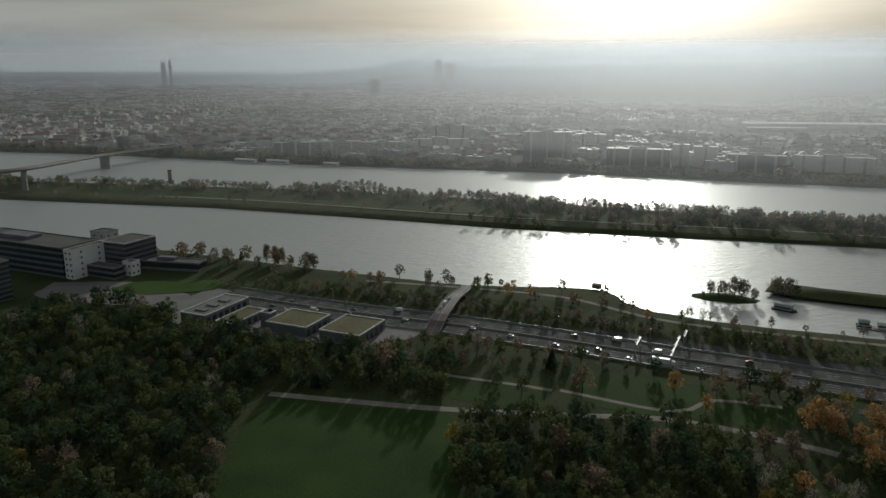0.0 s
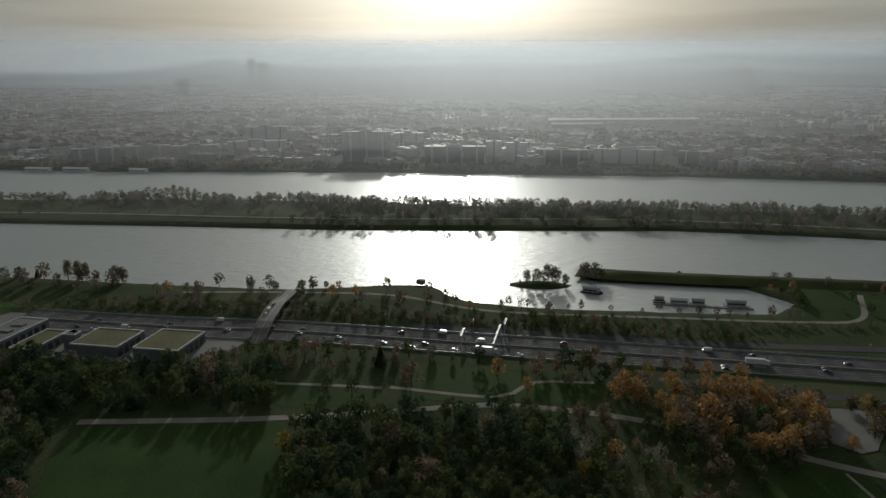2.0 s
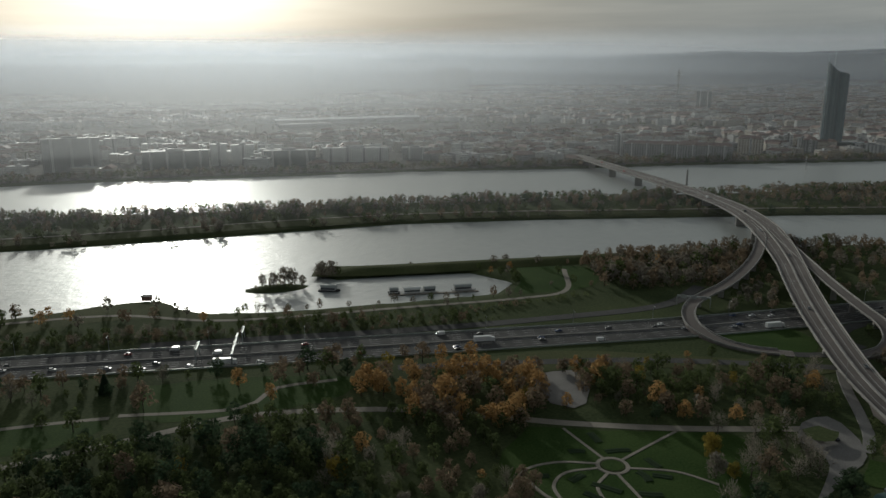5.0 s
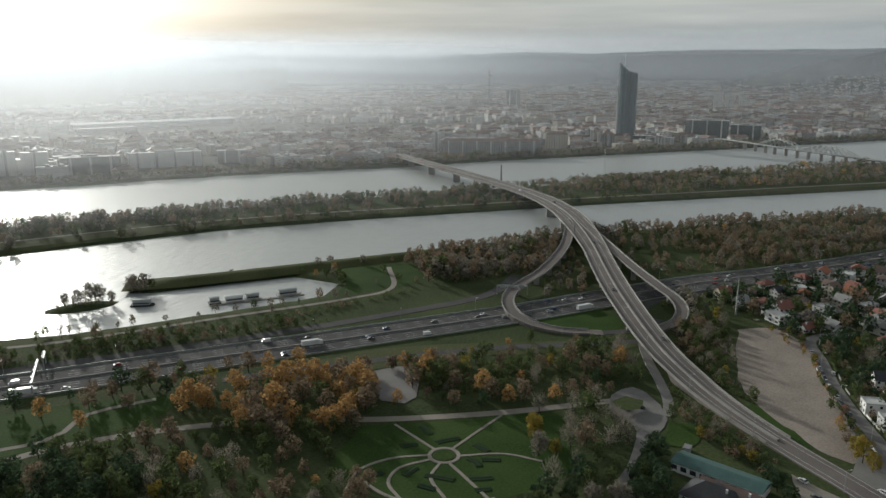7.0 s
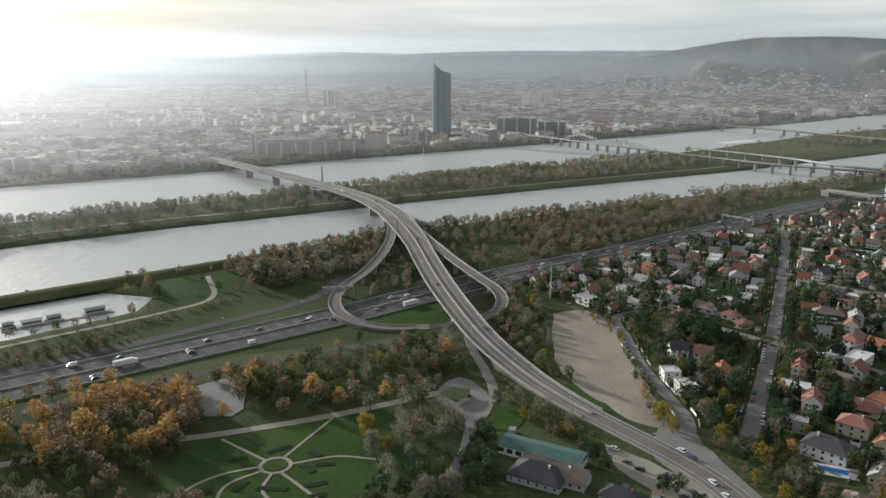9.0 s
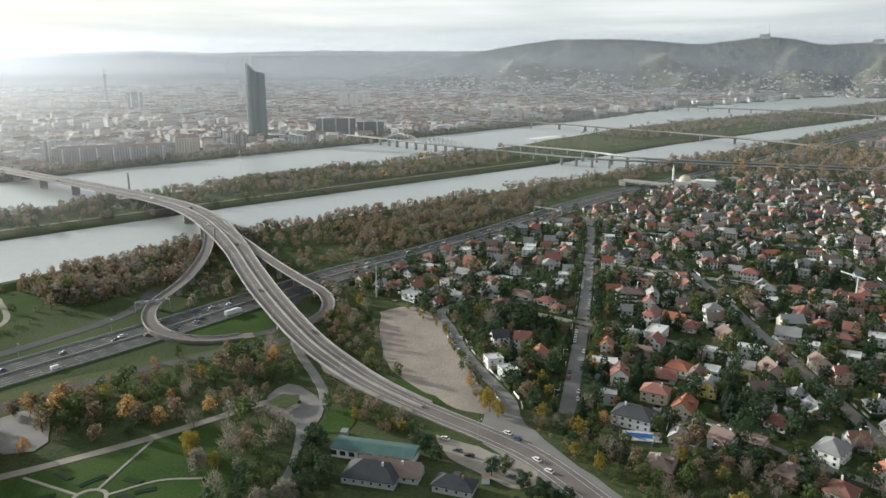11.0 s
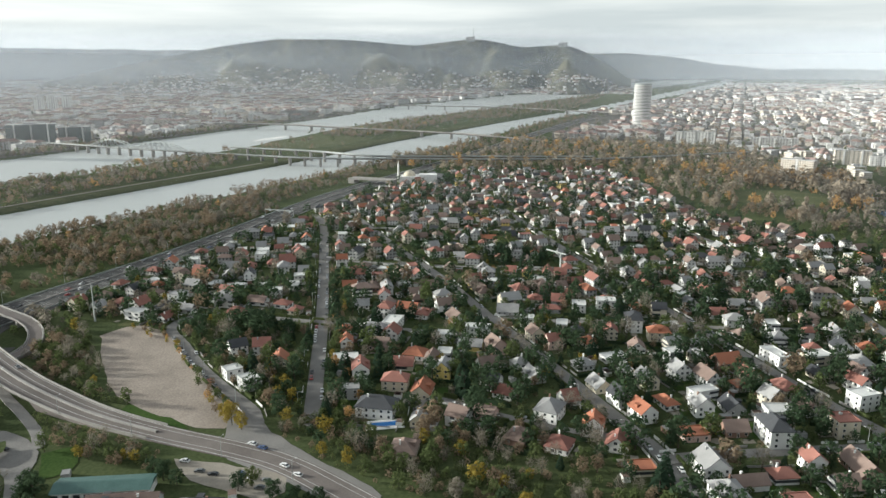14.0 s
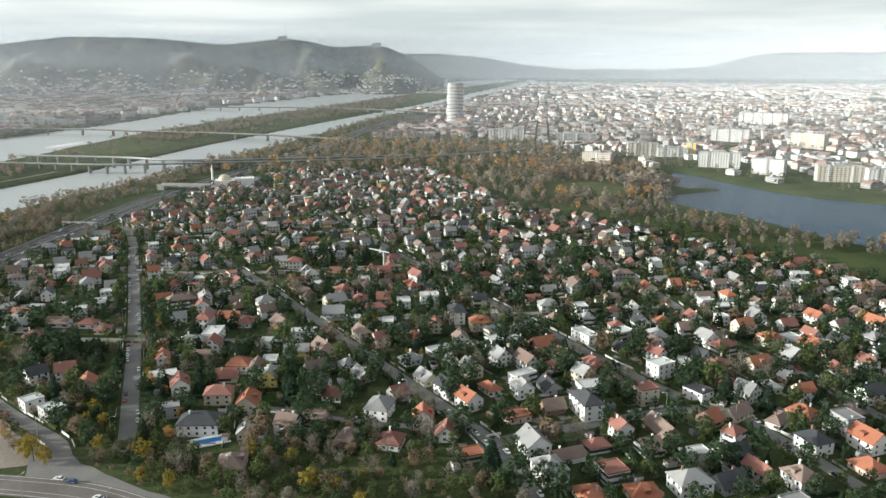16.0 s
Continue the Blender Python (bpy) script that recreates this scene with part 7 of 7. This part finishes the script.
# bushes
scatter([(345, 130), (395, 178), (455, 205), (480, 190), (462, 172), (380, 140), (340, 102), (324, 90)], 4.2, {"shrub": 4, "rust": 1}, 2.5, 4.5)
scatter([(185, -125), (225, -108), (262, -98), (305, -66), (322, -25), (330, 20), (318, 26), (285, -18), (240, -78), (180, -160)], 4.6, {"shrub": 4, "rust": 1.2}, 2.2, 4.2)
scatter([(-180, 556), (-60, 516), (20, 482), (151, 425), (290, 363), (300, 374), (160, 442), (30, 501), (-60, 541)], 4.4, {"shrub": 3, "rust": 1}, 2, 3.6, road_gap=.6)
scatter([(300, 262), (330, 250), (385, 200), (330, 172), (290, 200), (262, 245)], 6, {"shrub": 3, "rust": 1.5}, 2, 4)
scatter([(430, 420), (450, 462), (560, 428), (690, 362), (675, 345), (600, 372), (500, 325), (420, 370)], 5.5, {"rust": 3, "shrub": 1.5}, 2.5, 5)
scatter([(640, 335), (700, 360), (760, 335), (960, 205), (1180, 60), (1330, -50), (1180, -20), (1040, 55), (930, 108), (720, 195), (640, 250)], 8, {"rust": 3, "shrub": 2}, 3, 6)
# slope below the flyover, strip before the first gardens
scatter([(345, 150), (330, 112), (304, 86), (296, 92), (306, 112), (320, 128), (316, 142), (326, 146), (338, 152), (356, 165)], 4.0, {"rust": 3, "shrub": 2.5}, 2.2, 4.6, road_gap=.8, clump=-1)
scatter([(343, 146), (330, 116), (306, 92), (302, 104), (318, 126), (326, 144)], 8, {"bare": 3, "brown": 2, "olive": 1}, 4, 7, road_gap=1.5, clump=-1)
scatter([(314, 127), (309, 108), (303, 92), (298, 94), (300, 110), (305, 124)], 5, {"orange": 2, "yellow": 1.5, "brown": 1.5, "olive": 1}, 4, 8, lawn_ok=True, road_gap=1, clump=-1)
scatter([(282, 132), (268, 128), (262, 112), (248, 112), (238, 120), (246, 128), (268, 133)], 5.5, {"dark": 5, "olive": 1}, 7, 11, road_gap=1, clump=-1)
scatter([(293, 86), (284, 84), (279, 72), (288, 74)], 5, {"dark": 1}, 6, 9, road_gap=1, clump=-1)
scatter([(262, 34), (266, 14), (258, 10), (250, 26), (252, 44)], 5.5, {"dark": 5, "olive": 1}, 6, 9, lawn_ok=True, road_gap=2, clump=-1)
scatter([(322, 42), (332, 20), (326, -16), (296, -40), (262, -62), (235, -66), (262, -22), (276, 0), (298, 24)], 4.4, {"shrub": 4, "rust": 2}, 2, 4.2, road_gap=1.0, clump=-1)
scatter([(322, 42), (332, 20), (326, -16), (296, -40), (262, -62), (235, -66), (262, -22), (276, 0), (298, 24)], 8, {"olive": 4, "bare": 2.5, "brown": 1, "yellow": 1, "dark": 1.5}, 5, 9, road_gap=1.6, clump=-1)
# river island
isle_band = [(x, np.interp(x, [p[0] for p in ISLE_FAR], [p[1] for p in ISLE_FAR])) for x in range(-900, 1300, 110)]
scatter([(x, y - 6) for x, y in isle_band] + [(x - 30, y - 58) for x, y in reversed(isle_band)], 7.0, {"bare": 3, "brown": 2.5, "olive": 3, "dark": 1}, 6, 11, near_house=False, clump=-.12)
scatter([(x - 30, y - 58) for x, y in isle_band] + [(x - 60, y - 118) for x, y in reversed(isle_band)], 24, {"bare": 3, "brown": 2, "olive": 2}, 5, 9, near_house=False)
right_band = [p for p in isle_band if p[0] > 40]
scatter([(x - 25, y - 40) for x, y in right_band] + [(x - 68, y - 150) for x, y in reversed(right_band)], 8.2, {"olive": 4, "brown": 3, "bare": 3, "dark": 1}, 5, 11, near_house=False, clump=.12)
scatter([(880, 575), (1000, 540), (1230, 425), (1420, 320), (1400, 250), (1290, 220), (1080, 330), (900, 470), (840, 520)], 9.5, {"bare": 4, "brown": 3, "olive": 2.5, "orange": .15}, 7, 13, near_house=False)
scatter([(1500, 230), (2000, 60), (2500, -200), (2450, -330), (2050, -150), (1600, 90)], 11.5, {"bare": 3, "brown": 3, "olive": 2, "orange": .1}, 7, 13, near_house=False)
for k in range(9):
    TREES.append((-150 + k * 8.5, 1010 - k * 3.4, "poplar", tr.uniform(14, 20)))
scatter([(x - 2, y - 12) for x, y in isle_band] + [(x - 24, y - 46) for x, y in reversed(isle_band)], 6.5, {"shrub": 3, "rust": 3}, 3, 6.5, near_house=False)
scatter([(2480, -190), (3345, -665), (4600, -1410), (4600, -1490), (3135, -900), (2420, -420)], 17, {"bare": 3, "brown": 3, "olive": 2}, 8, 14, near_house=False)
scatter([(1400, -80), (1820, -310), (2584, -705), (2560, -760), (1800, -370), (1380, -120)], 13, {"bare": 3, "brown": 3, "olive": 2}, 7, 12, near_house=False)
# far bank
bank = [(x, np.interp(x, [p[0] for p in BANK_FAR], [p[1] for p in BANK_FAR])) for x in range(-1000, 2400, 120)]
scatter([(x + 4, y + 8) for x, y in bank] + [(x + 22, y + 44) for x, y in reversed(bank)], 7.5, {"bare": 3, "brown": 2, "olive": 3}, 7, 13, near_house=False)
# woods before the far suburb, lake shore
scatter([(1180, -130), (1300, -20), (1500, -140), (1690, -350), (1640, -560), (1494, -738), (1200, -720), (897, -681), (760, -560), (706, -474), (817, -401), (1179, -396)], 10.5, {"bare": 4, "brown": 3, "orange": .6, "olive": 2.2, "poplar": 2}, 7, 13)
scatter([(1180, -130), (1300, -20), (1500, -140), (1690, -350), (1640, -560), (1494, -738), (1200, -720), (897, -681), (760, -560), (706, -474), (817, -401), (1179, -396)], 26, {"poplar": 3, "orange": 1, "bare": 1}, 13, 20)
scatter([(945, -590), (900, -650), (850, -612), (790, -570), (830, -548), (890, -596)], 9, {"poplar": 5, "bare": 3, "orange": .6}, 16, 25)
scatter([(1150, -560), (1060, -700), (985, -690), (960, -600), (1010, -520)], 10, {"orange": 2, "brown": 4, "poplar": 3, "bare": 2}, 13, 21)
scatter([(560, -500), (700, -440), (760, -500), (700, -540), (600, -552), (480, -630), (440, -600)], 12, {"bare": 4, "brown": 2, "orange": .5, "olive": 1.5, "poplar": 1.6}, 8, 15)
scatter([(860, -800), (1000, -780), (1150, -780), (1050, -860), (800, -860), (640, -900)], 18, {"olive": 3, "bare": 2, "conifer": 1}, 7, 13)
scatter([(342, 45), (474, 44), (484, 108), (450, 116), (398, 90)], 8, {"olive": 4, "bare": 3, "brown": 2, "dark": 1, "yellow": .4}, 4, 8)
scatter([(342, 45), (474, 44), (484, 108), (450, 116), (398, 90)], 6, {"shrub": 3, "rust": 2}, 1.6, 3.2)
# gardens
scatter(SUBURB, 10.5, {"dark": 7, "conifer": 2.6, "olive": 2, "bare": 1.0, "brown": .4}, 8, 15, road_gap=2, clump=-.35)
scatter(SUBURB, 8.0, {"dark": 6, "conifer": .8, "olive": 3.4, "bare": 1.4, "brown": .8, "orange": .12, "yellow": .16}, 4, 8, road_gap=1.2)
scatter(SUBURB, 6.6, {"shrub": 4.5, "rust": .5}, 1.6, 3.6, road_gap=1.0)
scatter([(333, 18), (480, 24), (640, 31), (640, 24), (480, 14), (333, 6)], 8, {"orange": 2, "yellow": 1, "brown": 2}, 4, 7, road_gap=.5)
scatter([(575, -110), (650, -100), (640, -150), (585, -150)], 7, {"conifer": 1}, 12, 17, near_house=False)
# lower, sparser gardens in the far half of the suburb
spots_ = np.array([t[:2] for t in TREES])
far_garden = (spots_[:, 0] > 560) & (poly_dist(spots_[:, 0], spots_[:, 1], SUBURB) > 0)
TREES = [t if not f_ else (t[0], t[1], t[2], t[3] * .9) for t, f_ in zip(TREES, far_garden) if not f_ or tr.random() > .42]
# greenery of the city
for az0, az1, d0, d1, n in ((-45, 108, 1350, 3200, 2600), (110, 168, 1300, 3400, 2300)):
    for _ in range(n):
        a, d_ = tr.uniform(az0, az1), math.sqrt(tr.uniform(d0 ** 2, d1 ** 2))
        x, y, _z = polar(a, d_)
        if wetness(np.array([x]), np.array([y]))[0] < -15:
            TREES.append((x, y, tr.choices(("olive", "bare", "brown", "conifer"), (3, 3, 2, 1))[0], tr.uniform(8, 15)))
for _ in range(900):
    x, y, _z = polar(tr.uniform(-40, -10), tr.uniform(2600, 3300))
    TREES.append((x, y, tr.choice(("olive", "bare", "conifer")), tr.uniform(14, 22)))

# spray of the river fountain
fx_, fy_ = 1012.0, 582.0
Q = []
for i in range(220):
    t = tr.random()
    p = Vector((fx_ + tr.gauss(0, .4 + 3.0 * (1 - t)) + 5 * (1 - t) * tr.random(), fy_ + tr.gauss(0, .4 + 3.0 * (1 - t)), -2.5 + 44 * t ** 1.2))
    e1, e2 = Vector((tr.gauss(0, 1), tr.gauss(0, 1), tr.gauss(0, .5))).normalized() * .35, Vector((0, 0, .7))
    Q.append((p - e1, p + e1, p + e1 * .6 + e2, p - e1 * .6 + e2))
fountain = new("fountain", quad_mesh("fountain", Q, M_frame))
tagged(fountain, "tall white water jet in the river", "fountain", kind="stuff")
single = [(329, 30, "shrub", 5), (332, 26, "shrub", 5), (326, 26, "rust", 4.5), (334, 31, "rust", 4), (330, 22, "olive", 8), (290, 88, "dark", 9), (286, 83, "dark", 10), (278, 47, "olive", 9), (275, 52, "dark", 9), (262, 30, "dark", 10), (268, 38, "dark", 9), (281, 132, "dark", 11), (276, 128, "dark", 12), (332, 64, "yellow", 12), (327, 59, "yellow", 9), (338, 68, "yellow", 9), (262, 182, "yellow", 10), (252, 163, "yellow", 8), (258, 178, "yellow", 12), (247, 168, "bare", 11), (196, 530, "bare", 10), (203, 526, "bare", 11), (212, 526, "bare", 14), (217, 523, "bare", 13), (224, 520, "bare", 9), (247, 535, "bare", 15), (254, 531, "bare", 13), (258, 528, "olive", 8),
          (-11, 577, "bare", 8), (7, 572, "bare", 8), (26, 553, "olive", 8), (34, 550, "olive", 7), (44, 550, "olive", 6), (-219, 662, "poplar", 12), (-150, 622, "poplar", 16), (-142, 620, "poplar", 16), (-136, 617, "poplar", 15), (-113, 610, "bare", 14), (-108, 608, "bare", 13), (-190, 640, "olive", 9), (-175, 634, "conifer", 8),
          (330, 534, "bare", 6), (407, 500, "bare", 9), (60, 392, "conifer", 11), (376, 58, "orange", 5), (200, 268, "olive", 9), (380, 462, "orange", 8), (366, 455, "olive", 8), (372, 446, "olive", 8), (368, 438, "olive", 9)]
for i in range(14):
    a = i * 2.4
    single.append((206 + 19 * math.cos(a) * (i / 14) ** .5, 528 - 6 * math.cos(a) * (i / 14) ** .5 + 7 * math.sin(a) * (i / 14) ** .5, "shrub" if i % 3 else "rust", 2.6))


def tree(x, y, kind, h):
    trunk, crown = FULL[kind][tr.randrange(3)]
    root = empty("tree", x, y, gz(x, y) - .05, tr.uniform(0, 360))
    f = h * tr.uniform(.9, 1.15) if kind not in ("conifer", "poplar") else h
    root.scale = (f, f, h)
    tagged(root, ("small " if h < 6 else "tall " if h > 13 else "") + KINDS[kind][2], "tree", "trees of the park and gardens")
    for nm, me in (("trunk", trunk), ("crown", crown)):
        ob = new(nm, me)
        ob.parent = root


TREES.sort(key=lambda t: t[0] ** 2 + t[1] ** 2)
near_n = 300 - len(single)
for t in single + TREES[:near_n]:
    tree(*t)
heap = {}
for x, y, kind, h in TREES[near_n:]:
    d_ = math.hypot(x, y)
    lv = 0 if d_ < 500 else 1 if d_ < 1000 else 2
    cq, tq = LOD[kind, lv][tr.randrange(3)]
    a, f = tr.uniform(0, 6.283), h * tr.uniform(.9, 1.2) * (1.15 if lv == 2 else 1)
    c, s = math.cos(a), math.sin(a)
    rot = np.array([[c, s, 0], [-s, c, 0], [0, 0, 1]]) * np.array([f, f, h])
    base = np.array([x, y, gz(x, y) if d_ < 2500 else 0])
    heap.setdefault(kind, []).append((cq @ rot + base).reshape(-1, 3))
    if lv < 2:
        heap.setdefault("trunks", []).append((tq @ rot + base).reshape(-1, 3))
for kind, parts in heap.items():
    V = squeeze(np.concatenate(parts))
    Q = np.arange(len(V)).reshape(-1, 4 if kind == "trunks" else 3)
    if kind == "trunks":
        tagged(big_mesh("tree_trunks", V, Q, M_bark), "trunks and limbs of the further trees", "trunks", kind="stuff")
    else:
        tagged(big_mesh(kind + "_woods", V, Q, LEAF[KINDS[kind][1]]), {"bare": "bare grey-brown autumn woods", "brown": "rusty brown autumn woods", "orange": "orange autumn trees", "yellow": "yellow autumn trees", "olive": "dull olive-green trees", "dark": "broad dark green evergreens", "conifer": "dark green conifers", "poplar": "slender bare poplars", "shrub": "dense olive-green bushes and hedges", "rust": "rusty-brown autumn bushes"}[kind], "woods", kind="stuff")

# ---------------------------------------------------------------- sheets added as haze over the distance


def haze_curtain(reach, thick, pale):
    """A thin standing sheet added to imitate haze at a true distance, lit by sun and sky, thinning upwards; made denser
    towards the sun to imitate its glow in the air.
    """
    dist = float(np.hypot(*squeeze([(0.0, reach, 0.0)])[0][:2]))
    foot = EYE * (1 - dist / reach)
    height = EYE + dist * math.tan(radians(3.2))
    m = bpy.data.materials.new("haze")
    m.use_nodes = True
    n, l = m.node_tree.nodes, m.node_tree.links
    n.remove(n["Principled BSDF"])
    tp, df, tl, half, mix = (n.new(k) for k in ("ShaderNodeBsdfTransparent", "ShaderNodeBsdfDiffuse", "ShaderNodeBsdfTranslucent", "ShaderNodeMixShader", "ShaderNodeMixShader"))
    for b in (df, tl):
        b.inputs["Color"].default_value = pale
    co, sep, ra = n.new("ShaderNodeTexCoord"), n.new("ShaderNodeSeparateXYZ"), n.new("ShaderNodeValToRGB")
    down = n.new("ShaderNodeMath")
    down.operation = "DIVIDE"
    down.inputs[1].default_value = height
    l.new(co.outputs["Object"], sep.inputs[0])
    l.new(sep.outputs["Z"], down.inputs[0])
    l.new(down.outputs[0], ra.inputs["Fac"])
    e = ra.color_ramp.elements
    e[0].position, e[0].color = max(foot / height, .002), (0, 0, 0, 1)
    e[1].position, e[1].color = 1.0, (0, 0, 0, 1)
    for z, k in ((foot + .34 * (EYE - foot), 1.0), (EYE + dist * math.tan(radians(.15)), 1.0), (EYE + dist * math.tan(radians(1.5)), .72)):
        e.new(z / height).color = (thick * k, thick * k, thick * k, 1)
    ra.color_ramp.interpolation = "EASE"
    l.new(df.outputs[0], half.inputs[1])
    l.new(tl.outputs[0], half.inputs[2])
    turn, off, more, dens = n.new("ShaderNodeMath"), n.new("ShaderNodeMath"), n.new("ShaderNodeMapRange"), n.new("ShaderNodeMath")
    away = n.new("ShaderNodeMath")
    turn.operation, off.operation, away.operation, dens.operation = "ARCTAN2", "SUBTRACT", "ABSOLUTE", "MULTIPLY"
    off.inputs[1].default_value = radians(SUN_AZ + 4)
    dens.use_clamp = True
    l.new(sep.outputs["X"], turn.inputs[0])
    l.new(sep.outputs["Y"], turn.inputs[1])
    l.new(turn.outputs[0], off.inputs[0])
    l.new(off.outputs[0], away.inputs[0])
    # density raised round the sun's bearing to imitate glow scattered forward
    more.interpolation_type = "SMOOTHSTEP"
    for k, v in (("From Min", radians(0)), ("From Max", radians(46)), ("To Min", HAZE_SUN_GLOW), ("To Max", 1.0)):
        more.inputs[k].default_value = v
    # more translucent near the sun's bearing, for the same imitated glow
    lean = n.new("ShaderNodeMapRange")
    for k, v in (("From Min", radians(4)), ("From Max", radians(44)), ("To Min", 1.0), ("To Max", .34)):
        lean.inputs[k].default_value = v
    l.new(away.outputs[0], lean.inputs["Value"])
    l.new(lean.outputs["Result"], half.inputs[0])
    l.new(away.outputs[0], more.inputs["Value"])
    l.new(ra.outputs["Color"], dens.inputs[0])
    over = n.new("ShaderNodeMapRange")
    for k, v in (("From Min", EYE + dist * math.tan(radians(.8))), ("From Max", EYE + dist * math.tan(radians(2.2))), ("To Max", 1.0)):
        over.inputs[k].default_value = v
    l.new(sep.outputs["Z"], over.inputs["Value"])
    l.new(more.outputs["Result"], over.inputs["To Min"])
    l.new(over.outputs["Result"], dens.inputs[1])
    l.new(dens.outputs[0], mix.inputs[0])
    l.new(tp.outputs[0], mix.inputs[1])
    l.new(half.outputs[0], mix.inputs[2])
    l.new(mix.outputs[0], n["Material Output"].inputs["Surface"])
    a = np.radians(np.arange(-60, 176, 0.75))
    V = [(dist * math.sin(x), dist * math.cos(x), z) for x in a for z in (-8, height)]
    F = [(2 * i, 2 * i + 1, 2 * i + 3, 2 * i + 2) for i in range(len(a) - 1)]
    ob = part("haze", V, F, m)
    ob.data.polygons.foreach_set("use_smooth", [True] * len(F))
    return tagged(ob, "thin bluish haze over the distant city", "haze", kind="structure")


HAZE_SUN_GLOW = 3.0
# haze put into sheet colour and density; the far sheets bluer
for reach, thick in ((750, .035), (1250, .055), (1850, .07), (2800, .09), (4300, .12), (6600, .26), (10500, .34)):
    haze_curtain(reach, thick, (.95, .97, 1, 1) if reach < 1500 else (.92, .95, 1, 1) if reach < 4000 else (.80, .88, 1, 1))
